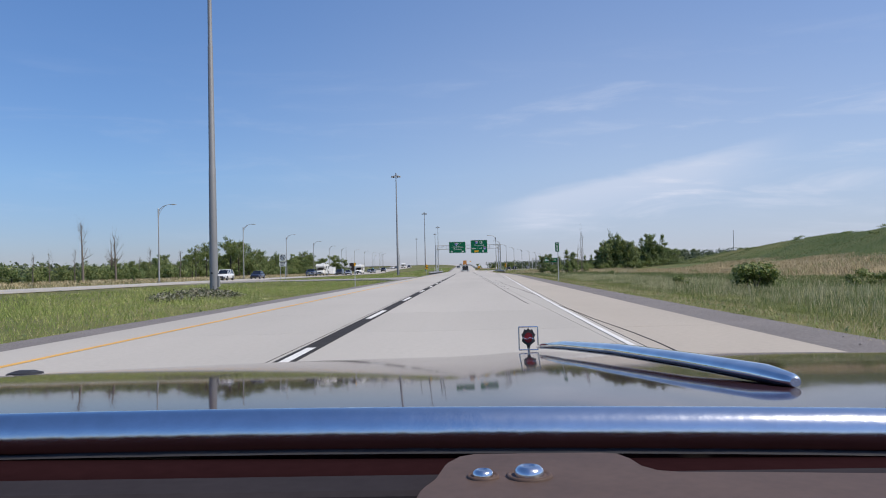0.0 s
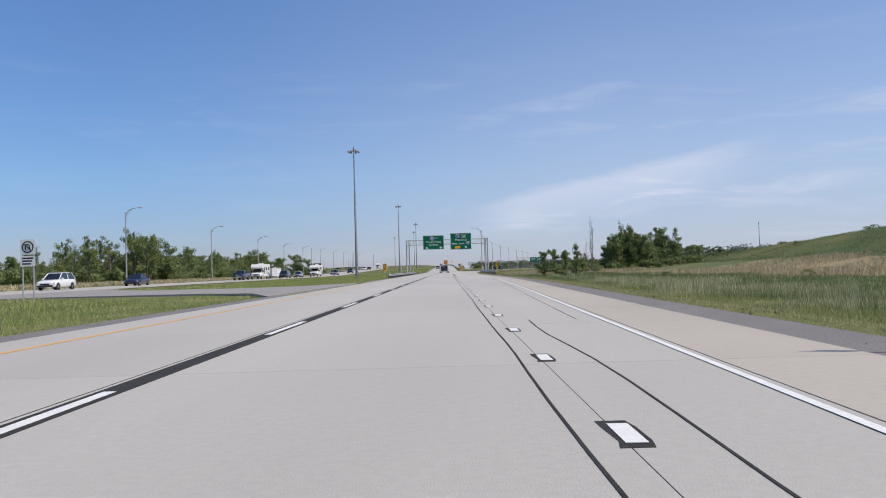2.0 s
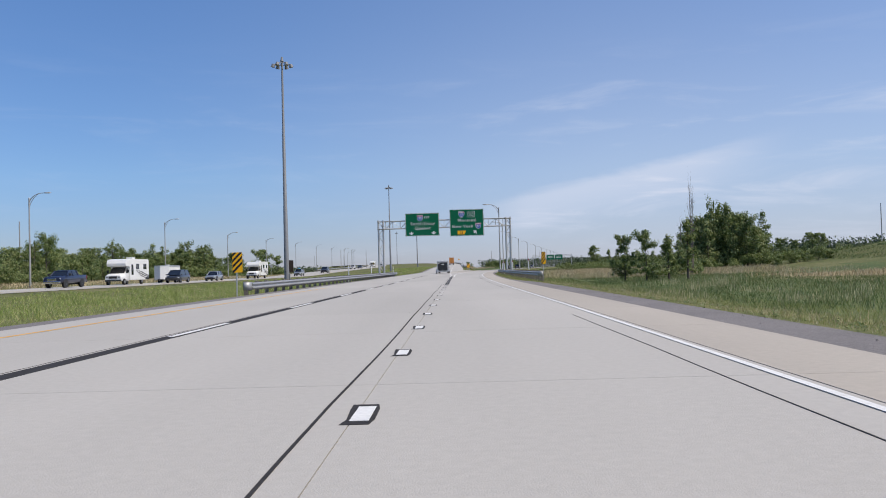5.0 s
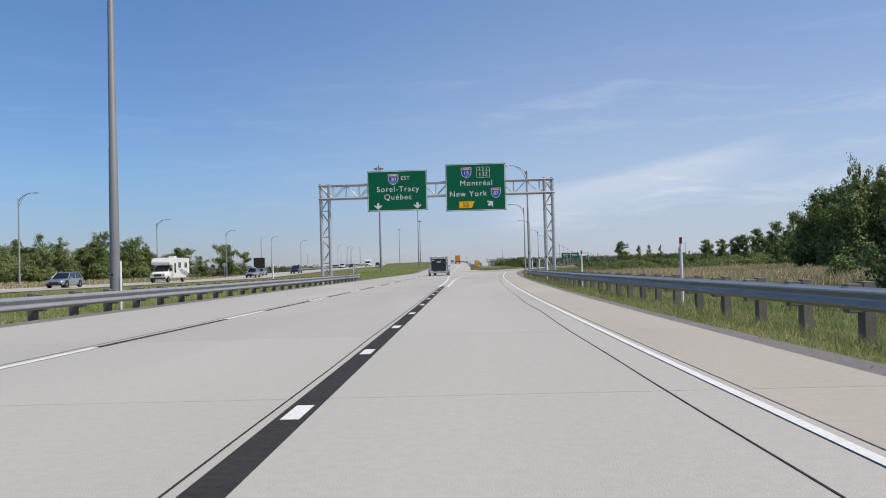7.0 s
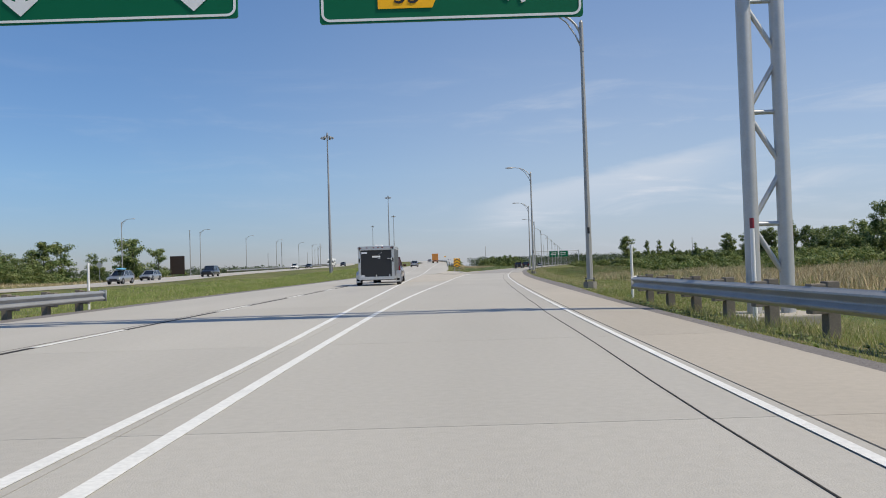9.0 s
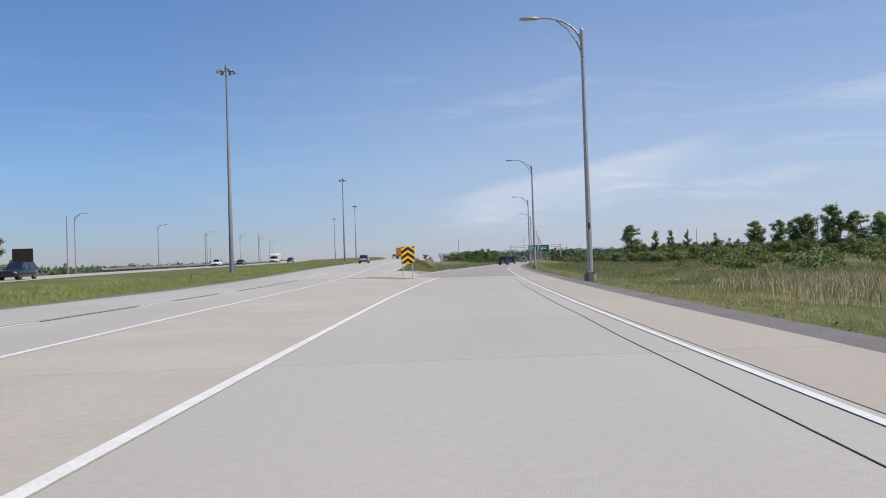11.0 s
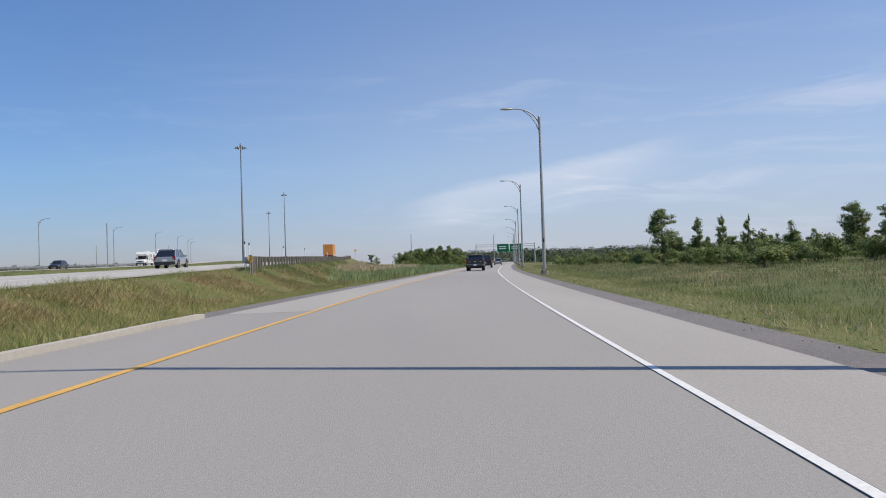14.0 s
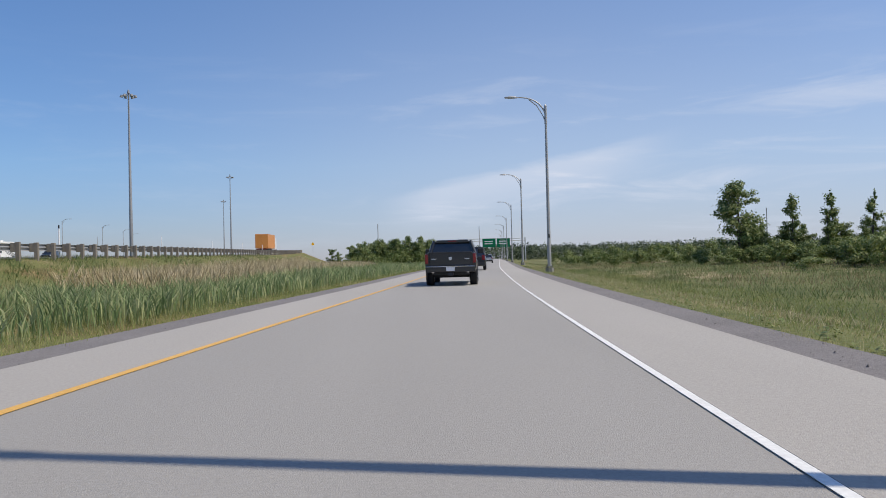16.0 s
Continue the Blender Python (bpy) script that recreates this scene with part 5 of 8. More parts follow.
def pickup_truck(m, coat, label, group="cars on the motorway"):
    L, W, H = 5.7, 1.96, 1.84
    t = thing("pickup_truck", m, label, "pickup truck", group)
    f, r, w, gc = L / 2, -L / 2, W / 2, 0.52
    belt = 1.28
    bm = bmesh.new()
    rows = [(r + 0.06, gc + 0.06, belt, w * 0.97, w * 0.94), (r + 0.3, gc, belt + 0.02, w * 0.985, w * 0.95), (-0.9, gc, belt + 0.02, w * 0.985, w * 0.95), (0.0, gc - 0.06, belt, w * 0.98, w * 0.94),
            (1.25, gc - 0.05, belt - 0.01, w * 0.98, w * 0.93), (2.1, gc, belt - 0.07, w * 0.98, w * 0.90), (2.75, gc, belt - 0.14, w * 0.94, w * 0.84), (f, gc + 0.1, belt - 0.25, w * 0.86, w * 0.76)]
    part("body", loft(bm, [hull_ring(*q) for q in rows]), coat, t)
    slab_part("tailgate", t, -w * 0.80, w * 0.80, r + 0.0, r + 0.09, 0.80, belt + 0.01, coat, "dark tailgate with a moulded top edge", 0.03)
    slab_part("tailgate_lip", t, -w * 0.82, w * 0.82, r - 0.02, r + 0.10, belt - 0.03, belt + 0.04, M_PLASTIC, "", 0.015)
    bm = bmesh.new()
    prism(bm, [(a * 0.12, 1.06 + b * 0.12) for a, b in SHIELD], "y", r - 0.012, r + 0.01)
    part("tailgate_emblem", bm, M_ALU, t)
    for s in (-1, 1):
        slab_part("model_badge", t, s * 0.62 - 0.09, s * 0.62 + 0.09, r - 0.008, r + 0.01, 1.035, 1.062, M_ALU, "", 0.004)
        slab_part("tail_light", t, s * w * 0.915 - 0.06, s * w * 0.915 + 0.06, r - 0.01, r + 0.16, 0.88, belt - 0.04, M_TAIL, "tall red tail light", 0.02)
        slab_part("mirror", t, s * (w + 0.14) - 0.13, s * (w + 0.14) + 0.13, 1.18, 1.32, belt - 0.02, belt + 0.22, M_PLASTIC, "", 0.04)
        slab_part("headlight", t, s * w * 0.74 - 0.15, s * w * 0.74 + 0.15, f - 0.2, f - 0.02, 0.86, 1.04, M_HEAD)
        bm = bmesh.new()
        rod(bm, (s * 0.66, r - 0.05, 0.56), (s * 0.66, r + 0.25, 0.56), 0.055, None, 12)
        part("exhaust_tip", bm, M_CHROME, t)
        for y in (f - 1.0, r + 1.15):
            add_wheel(t, s * (w - 0.15), y, 0.40, 0.27)
            bm = bmesh.new()
            rod(bm, (s * (w - 0.06), y, 0.47), (s * (w + 0.004), y, 0.47), 0.48, 0.47, 18)
            part("wheel_arch", bm, M_PLASTIC, t)
    slab_part("rear_bumper", t, -w * 0.95, w * 0.95, r - 0.14, r + 0.10, 0.54, 0.76, coat, "painted step bumper", 0.04)
    slab_part("bumper_step", t, -0.90, 0.90, r - 0.15, r + 0.02, 0.745, 0.768, M_CHROME, "thin bright strip along the bumper top", 0.006)
    slab_part("number_plate", t, -0.16, 0.16, r - 0.16, r - 0.14, 0.58, 0.73, M_PLATE, "", 0.004)
    slab_part("hitch", t, -0.10, 0.10, r - 0.12, r + 0.3, 0.40, 0.52, M_DARK)
    slab_part("rear_axle", t, -0.8, 0.8, r + 1.08, r + 1.22, 0.30, 0.44, M_DARK)
    slab_part("underbody", t, -0.7, 0.7, r + 0.2, f - 0.4, 0.42, 0.60, M_DARK)
    slab_part("grille", t, -w * 0.48, w * 0.48, f - 0.05, f + 0.015, 0.74, 1.02, M_CHROME)
    slab_part("front_bumper", t, -w * 0.90, w * 0.90, f - 0.15, f + 0.05, 0.48, 0.70, M_CHROME, "", 0.04)
    pts = [(-w * 0.92, -1.02, belt - 0.02), (w * 0.92, -1.02, belt - 0.02), (w * 0.92, 1.42, belt - 0.02), (-w * 0.92, 1.42, belt - 0.02), (-w * 0.74, -0.82, H - 0.06), (w * 0.74, -0.82, H - 0.06), (w * 0.74, 0.78, H - 0.06), (-w * 0.74, 0.78, H - 0.06)]
    bm = bmesh.new()
    vs = [bm.verts.new(p) for p in pts]
    for q in ((0, 1, 5, 4), (1, 2, 6, 5), (2, 3, 7, 6), (3, 0, 4, 7), (4, 5, 6, 7)):
        bm.faces.new([vs[i] for i in q])
    bmesh.ops.recalc_face_normals(bm, faces=bm.faces[:])
    part("window_glass", bm, G_DARK, t, "dark glass all round")
    bm = bmesh.new()
    loft(bm, [[(-w * 0.74, y, H - 0.09 - d), (-w * 0.62, y, H - d), (w * 0.62, y, H - d), (w * 0.74, y, H - 0.09 - d)] for y, d in ((-0.92, 0.03), (-0.6, 0), (0.5, 0), (0.86, 0.04))])
    part("roof", bm, coat, t)
    slab_part("high_brake_light", t, -0.17, 0.17, -0.95, -0.90, H - 0.085, H - 0.045, M_TAIL, "", 0.006)
    for s in (-1, 1):
        for a, b, rr in ((0, 4, 0.075), (3, 7, 0.05)):
            p0, p1 = Vector(pts[a]), Vector(pts[b])
            p0.x, p1.x = s * abs(p0.x), s * abs(p1.x)
            bm = bmesh.new()
            rod(bm, p0, p1, rr, rr, 6)
            part("pillar", bm, coat, t)
        bm = bmesh.new()
        rod(bm, (s * w * 0.93, 0.2, belt - 0.02), (s * w * 0.745, 0.15, H - 0.06), 0.05, 0.045, 6)
        part("pillar", bm, coat, t)
    return t


def cargo_trailer(m, skin, trim, label, dark=True, L=4.4, W=2.13, H=2.42):
    t = thing("cargo_trailer", m, label, "trailer")
    r, f, w, z0 = 0.0, L, W / 2, 0.46
    bm = bmesh.new()
    prism(bm, [(-w, r + 0.03), (w, r + 0.03), (w, f - 0.1), (0.0, f + 0.55), (-w, f - 0.1)], "z", z0, H - 0.04)
    part("body", bm, skin, t)
    bm = bmesh.new()
    prism(bm, [(-w - 0.02, r), (w + 0.02, r), (w + 0.02, f - 0.1), (0.0, f + 0.6), (-w - 0.02, f - 0.1)], "z", H - 0.04, H + 0.02)
    part("roof", bm, trim, t)
    for s in (-1, 1):
        slab_part("corner_post", t, s * (w - 0.06) - 0.07, s * (w - 0.06) + 0.07, r - 0.03, r + 0.06, z0 - 0.10, H - 0.02, trim, "bright aluminium corner post", 0.01)
        slab_part("bottom_rail", t, s * w - 0.03, s * w + 0.03, r, f - 0.1, z0 - 0.10, z0 + 0.06, trim, "", 0.008)
        slab_part("top_rail", t, s * w - 0.03, s * w + 0.03, r, f - 0.1, H - 0.16, H - 0.03, trim, "", 0.008)
    slab_part("header", t, -w + 0.02, w - 0.02, r - 0.03, r + 0.05, H - 0.20, H - 0.02, trim, "aluminium header with marker lights", 0.01)
    slab_part("sill", t, -w + 0.02, w - 0.02, r - 0.04, r + 0.05, z0 - 0.12, z0 + 0.05, trim, "aluminium sill", 0.01)
    door = slab_part("ramp_door", t, -w + 0.15, w - 0.15, r - 0.025, r + 0.02, z0 + 0.06, H - 0.22, skin, "black rear ramp door", 0.012)
    for s in (-1, 1):
        slab_part("latch", door, s * (w - 0.22) - 0.16, s * (w - 0.22) + 0.10 * s + 0.02, r - 0.06, r - 0.02, 1.50, 1.53, M_CHROME, "", 0.006)
        slab_part("latch_handle", door, s * (w - 0.14) - 0.02, s * (w - 0.14) + 0.02, r - 0.07, r - 0.02, 1.42, 1.58, M_CHROME, "", 0.006)
        slab_part("marker_light", t, s * (w - 0.06) - 0.04, s * (w - 0.06) + 0.04, r - 0.055, r - 0.03, 1.32, 1.56, M_DARK, "", 0.006)
    for x in (-0.75, 0.0, 0.75):
        slab_part("hinge", door, x - 0.03, x + 0.03, r - 0.06, r - 0.02, z0 - 0.06, z0 + 0.16, M_ALU, "", 0.006)
    for x in (-0.86, -0.5, -0.12, 0.12, 0.36, 0.86):
        slab_part("roof_marker", t, x - 0.045, x + 0.045, r - 0.05, r - 0.03, H - 0.09, H - 0.05, M_TAIL, "", 0.005)
    if dark:
        # maker's mark as plain shapes, and a small sticker
        slab_part("makers_mark", door, -0.22, 0.24, r - 0.031, r - 0.024, 1.58, 1.68, M_SIGNWHITE, "white lettering shape", 0.004)
        slab_part("makers_mark", door, 0.10, 0.24, r - 0.031, r - 0.024, 1.52, 1.55, M_SIGNWHITE, "white lettering shape", 0.003)
        bm = bmesh.new()
        rod(bm, (0.12, r - 0.028, 1.74), (0.33, r - 0.028, 1.86), 0.004, 0.014, 5)
        part("makers_mark", bm, M_ALU, door, "thin grey stroke")
        slab_part("sticker", door, -0.82, -0.50, r - 0.031, r - 0.024, H - 0.40, H - 0.30, M_PLATE, "pale rectangular sticker", 0.003)
        slab_part("number_plate", t, -0.86, -0.66, r - 0.07, r - 0.03, z0 + 0.02, z0 + 0.14, M_PLATE, "", 0.004)
    bm = bmesh.new()
    box(bm, -0.22, 0.22, 1.7, 2.2, H + 0.02, H + 0.14, 0.03)
    part("roof_vent", bm, M_SIGNWHITE, t, "white plastic roof vent")
    for s in (-1, 1):
        bm = bmesh.new()
        n = 10
        pr = []
        for k in range(n + 1):
            a = math.pi * k / n
            pr.append((1.75 - 0.62 * math.cos(a), 0.30 + 0.52 * math.sin(a) ** 0.7))
        outer = pr + [(y * 0.94 + 0.1, z - 0.05) for y, z in pr[::-1]]
        prism(bm, outer, "x", s * (w + 0.02), s * (w + 0.28))
        part("fender", bm, M_ALU, t, "rounded bright metal fender")
        slab_part("mud_flap", t, s * (w + 0.15) - 0.12, s * (w + 0.15) + 0.12, 1.06, 1.09, 0.18, 0.66, trim if not dark else M_ALU, "", 0.006)
        for y in (1.38, 2.16):
            add_wheel(t, s * (w + 0.15), y, 0.33, 0.21)
    slab_part("axle_beam", t, -w, w, 1.70, 1.80, 0.28, 0.40, M_DARK)
    slab_part("stabiliser_bar", t, -0.85, 0.85, r + 0.02, r + 0.10, 0.30, 0.35, M_DARK)
    bm = bmesh.new()
    rod(bm, (-0.6, f - 0.2, 0.42), (0, f + 1.4, 0.48), 0.06, None, 6)
    rod(bm, (0.6, f - 0.2, 0.42), (0, f + 1.4, 0.48), 0.06, None, 6)
    part("drawbar", bm, M_DARK, t)
    return t


def box_truck(m):
    t = thing("box_truck", m, "orange box trailer of a lorry on the main road", "lorry")
    slab_part("cargo_box", t, -1.27, 1.27, 0, 12.5, 1.15, 4.0, P_ORANGE, "", 0.03)
    for s in (-1, 1):
        slab_part("rear_door", t, s * 0.62 - 0.60, s * 0.62 + 0.60, -0.04, 0.0, 1.25, 3.92, P_ORANGE, "", 0.012)
        slab_part("mud_flap", t, s * 0.95 - 0.28, s * 0.95 + 0.28, 0.9, 0.93, 0.25, 1.0, M_DARK)
        for y in (1.6, 2.9, 13.8, 15.6):
            add_wheel(t, s * 1.0, y, 0.5, 0.5)
    slab_part("rear_bar", t, -1.2, 1.2, 0.0, 0.1, 0.55, 0.68, P_ORANGE)
    slab_part("chassis", t, -0.5, 0.5, 0.4, 16.2, 0.75, 1.15, M_DARK)
    slab_part("cab", t, -1.2, 1.2, 13.3, 16.4, 0.8, 3.4, P_WHITE, "", 0.1)
    slab_part("rear_light_bar", t, -1.1, 1.1, -0.03, 0.02, 0.95, 1.08, M_TAIL)
    return t


def motorhome(m, label):
    t = thing("motorhome", m, label, "motorhome")
    M_RV = material("white_fibreglass", (0.74, 0.74, 0.72), 0.4, vary=0.05, scale=1.0, coat=0.3)
    bm = bmesh.new()
    prism(bm, [(-4.0, 0.55), (1.9, 0.55), (1.9, 2.2), (3.05, 2.3), (3.2, 2.6), (2.9, 3.1), (2.0, 3.2), (-3.9, 3.2), (-4.05, 3.0)], "x", -1.2, 1.2)
    bmesh.ops.bevel(bm, geom=bm.edges[:], offset=0.05, segments=2, affect="EDGES")
    part("coach_body", bm, M_RV, t)
    bm = bmesh.new()
    loft(bm, [hull_ring(1.7, 0.45, 1.95, 1.0, 0.9), hull_ring(2.6, 0.45, 1.45, 1.0, 0.95), hull_ring(3.5, 0.45, 1.35, 0.98, 0.9), hull_ring(4.1, 0.5, 1.15, 0.95, 0.85)])
    part("cab", bm, M_RV, t)
    bm = bmesh.new()
    vs = [bm.verts.new(p) for p in ((-0.88, 2.95, 1.42), (0.88, 2.95, 1.42), (0.82, 2.2, 2.18), (-0.82, 2.2, 2.18))]
    bm.faces.new(vs)
    for s in (-1, 1):
        bm.faces.new([bm.verts.new(p) for p in ((s * 1.005, 2.0, 1.42), (s * 1.005, 2.75, 1.42), (s * 1.005, 2.3, 2.0), (s * 1.005, 2.0, 2.0))])
    part("cab_windows", bm, G_DARK, t)
    for s in (-1, 1):
        for y0, y1, z0, z1 in ((-3.2, -2.2, 1.9, 2.6), (-0.9, 0.1, 1.9, 2.6), (0.9, 1.5, 1.2, 2.5)):
            slab_part("side_window", t, s * 1.2 - 0.015, s * 1.2 + 0.015, y0, y1, z0, z1, G_DARK, "", 0.01)
        for k in range(3):
            d = 0.24 * k
            bm = bmesh.new()
            prism(bm, [(0.3 - d, 1.78 - 0.3 * d), (-1.2, 1.70 - d), (-2.5, 1.42 - d), (-3.95, 1.12 - d * 0.6), (-3.95, 1.02 - d * 0.6), (-2.5, 1.30 - d), (-1.2, 1.60 - d)], "x", s * 1.2 - 0.009, s * 1.2 + 0.009)
            part("side_graphic", bm, P_GREY, t, "sweeping grey side graphic")
        bm = bmesh.new()
        prism(bm, [(-3.96, 0.6), (-2.7, 0.6), (-3.0, 0.78), (-3.96, 0.84)], "x", s * 1.2 - 0.010, s * 1.2 + 0.010)
        part("rear_panel", bm, P_GREY, t, "grey lower rear panel")
        slab_part("headlight", t, s * 0.72 - 0.14, s * 0.72 + 0.14, 4.0, 4.1, 0.85, 1.05, M_HEAD)
        slab_part("mirror", t, s * 1.25 - 0.12, s * 1.25 + 0.12, 2.6, 2.72, 1.5, 1.85, M_PLASTIC)
        for y in (3.2, -2.0):
            add_wheel(t, s * 0.98, y, 0.38, 0.26)
    slab_part("grille", t, -0.5, 0.5, 4.05, 4.13, 0.80, 1.08, M_PLASTIC)
    slab_part("bumper", t, -0.98, 0.98, 4.0, 4.2, 0.45, 0.66, P_GREY)
    slab_part("air_conditioner", t, -0.4, 0.4, -1.6, -0.7, 3.2, 3.45, M_RV, "", 0.05)
    return t


def along(x, y, z=0.0, turn=0.0):
    return pose(x, y, z, 0, 0, turn)


def oncoming(x, y):
    return pose(x, y, profile(y) + 0.01, 0, 0, 180)


# traffic in the camera's direction
cargo_trailer(along(-1.95, 255.4), material("black_trailer_skin", (0.022, 0.023, 0.026), 0.35, 0.1, vary=0.12, scale=1.2, fine=20, fine_amt=0.08), M_ALU, "black enclosed cargo trailer with bright aluminium corner trim", True, 4.3, 2.0, 2.2)
passenger_car(along(-1.95, 265.4), P_RED, "dark red sport utility vehicle towing the trailer", "car", 4.7, 1.9, 1.75, "suv")
pickup_truck(along(20.85, 414.3, 0, -9.0) @ Matrix.Diagonal((0.90, 0.93, 0.87, 1)), P_CHARCOAL, "dark charcoal crew-cab pickup truck on the ramp")
passenger_car(along(26.0, 445, 0, -9.3), P_BLACK, "black sport utility vehicle ahead on the ramp", "car", 4.7, 1.9, 1.75, "suv")
passenger_car(along(38.9, 518, 0, -9.8), P_SILVER, "silver hatchback further up the ramp", "car", 4.2, 1.75, 1.48, "hatch")
passenger_car(pose(-5.5, 400, profile(400), 0.6, 0, 0), P_SILVER, "small silver hatchback in the passing lane", "car", 4.2, 1.75, 1.5, "hatch")
box_truck(pose(-2.4, 545, profile(545), 0.6, 0, 0))
passenger_car(pose(-5.6, 590, profile(590), 0.6, 0, 0), P_SILVER, "grey sedan climbing the main road", "car")
# oncoming traffic
passenger_car(oncoming(-40.9, 126), P_WHITE, "white sport utility vehicle on the opposite carriageway", "car", 4.8, 1.85, 1.75, "suv")
passenger_car(oncoming(-41.4, 148), P_NAVY, "dark blue sedan on the opposite carriageway", "car")
pickup_truck(oncoming(-41.0, 198), P_NAVY, "dark blue pickup truck on the opposite carriageway")
motorhome(oncoming(-41.2, 214), "white motorhome on the opposite carriageway")
cargo_trailer(pose(-41.2, 230, 0.01, 0, 0, 180), material("white_trailer_skin", (0.72, 0.72, 0.71), 0.4, vary=0.06, scale=1.0), M_ALU, "white box trailer behind a motorhome", False)
passenger_car(oncoming(-37.6, 222), P_GREY, "dark grey minivan on the opposite carriageway", "car", 4.9, 1.9, 1.75, "van")
passenger_car(oncoming(-37.6, 238), P_SILVER, "silver hatchback on the opposite carriageway", "car", 4.2, 1.78, 1.5, "hatch")
motorhome(oncoming(-38.0, 266), "white motorhome with grey side graphics and a cab-over bunk")
passenger_car(oncoming(-38.6, 309), P_SILVER, "silver sport utility vehicle carrying a boat on its roof", "car", 4.5, 1.82, 1.70, "suv")
passenger_car(oncoming(-42.4, 329), P_SILVER, "grey estate car on the opposite carriageway", "car", 4.6, 1.8, 1.5, "hatch")
passenger_car(oncoming(-38.2, 345), P_BLACK, "black sport utility vehicle on the opposite carriageway", "car", 5.0, 1.95, 1.85, "suv")
passenger_car(oncoming(-44.0, 450), P_WHITE, "white sport utility vehicle on the climbing far carriageway", "car", 4.7, 1.85, 1.72, "suv")
passenger_car(oncoming(-44.2, 476), P_GREY, "grey sedan on the climbing far carriageway", "car")
passenger_car(oncoming(-41.0, 540), P_BLACK, "black car on the climbing far carriageway", "car", 4.7, 1.9, 1.7, "suv")
motorhome(oncoming(-43.5, 524), "white motorhome on the climbing far carriageway")
# small boat on the roof of the silver vehicle
bm = bmesh.new()
rings = []
for k in range(9):
    a = -1 + 2 * k / 8
    s = max(0.04, (1 - abs(a) ** 2.2))
    rings.append([(0.36 * s * math.cos(2 * math.pi * j / 8), 1.6 * a, 0.16 * s * math.sin(2 * math.pi * j / 8) + 0.10 * a * a) for j in range(8)])
loft(bm, rings)
kb = tagged(new("kayak", to_mesh("kayak", bm, material("pale_blue_hull", (0.12, 0.40, 0.62), 0.35, vary=0.1, scale=3, coat=0.4))), "pale blue kayak tied on a car roof", "kayak")
kb.matrix_basis = pose(-38.6, 309.2, 1.92, 0, 0, 180)
bm = bmesh.new()
for y in (308.6, 309.9):
    rod(bm, (-39.3, y, 1.74), (-37.9, y, 1.74), 0.03, None, 6)
    for x in (-39.2, -38.0):
        rod(bm, (x, y, 1.62), (x, y, 1.74), 0.03, None, 6)
tagged(new("roof_rack", to_mesh("roof_rack", bm, M_DARK)), "black roof bars under a kayak", "roof rack")


# ---------------------------------------------------------------- plants
M_LEAF = blend_material("broadleaf_foliage", [(0.052, 0.086, 0.026), (0.090, 0.130, 0.038), (0.134, 0.172, 0.056), (0.195, 0.215, 0.085)], 0.55, scale=0.12, fine=0.9, island=0.50, translucent=0.48)
M_LEAF2 = blend_material("shrub_foliage", [(0.054, 0.086, 0.022), (0.088, 0.126, 0.033), (0.128, 0.164, 0.046), (0.180, 0.198, 0.070)], 0.55, scale=0.10, fine=0.8, island=0.5, translucent=0.48)
# far leaves paler and bluer than near ones: aerial haze painted into the colour
M_HAZY_WOOD = blend_material("haze_paled_wood_foliage", [(0.075, 0.105, 0.062), (0.105, 0.138, 0.078), (0.145, 0.175, 0.10)], 0.7, scale=0.05, fine=0.6, island=0.5)
M_BARK = material("grey_brown_bark", (0.085, 0.070, 0.058), 0.9, vary=0.25, scale=3, fine=25, fine_amt=0.3)
M_DEAD = material("bleached_dead_wood", (0.16, 0.135, 0.115), 0.9, vary=0.25, scale=3, fine=25, fine_amt=0.3)
M_GRASS = blend_material("verge_grass", [(0.125, 0.155, 0.042), (0.17, 0.195, 0.058), (0.215, 0.225, 0.082), (0.30, 0.27, 0.135)], 0.7, scale=0.18, fine=1.2, island=0.28, translucent=0.5)
M_MEDIAN = blend_material("lush_median_grass", [(0.125, 0.172, 0.040), (0.172, 0.222, 0.054), (0.225, 0.262, 0.076), (0.31, 0.31, 0.13)], 0.7, scale=0.22, fine=1.2, island=0.32, translucent=0.5)
M_GRASSY = blend_material("yellowing_grass", [(0.105, 0.135, 0.036), (0.150, 0.176, 0.052), (0.210, 0.212, 0.078), (0.32, 0.275, 0.135)], 0.7, scale=0.3, fine=1.5, island=0.4, translucent=0.45)
M_RUST = blend_material("rusty_seed_grass", [(0.135, 0.105, 0.055), (0.19, 0.145, 0.078), (0.25, 0.19, 0.105), (0.33, 0.26, 0.15)], 0.8, scale=0.2, fine=1.0, island=0.5, translucent=0.35)
M_PALEREED = blend_material("pale_cattail_stalks", [(0.23, 0.23, 0.11), (0.31, 0.295, 0.155), (0.40, 0.365, 0.21), (0.48, 0.43, 0.27)], 0.75, scale=0.2, fine=1.0, island=0.5, translucent=0.35)
M_REED = blend_material("green_reeds", [(0.088, 0.126, 0.042), (0.122, 0.158, 0.054), (0.164, 0.190, 0.075), (0.230, 0.235, 0.110)], 0.7, scale=0.12, fine=0.8, island=0.35, translucent=0.5)
M_STRAW = blend_material("straw_reed_heads", [(0.245, 0.200, 0.108), (0.355, 0.285, 0.160), (0.470, 0.380, 0.232), (0.545, 0.460, 0.302)], 0.85, scale=0.15, fine=1.0, island=0.6, translucent=0.2)
M_REEDG = blend_material("grey_green_reeds", [(0.098, 0.145, 0.056), (0.142, 0.190, 0.076), (0.195, 0.236, 0.104), (0.285, 0.300, 0.152)], 0.7, scale=0.12, fine=0.8, island=0.65, translucent=0.5)
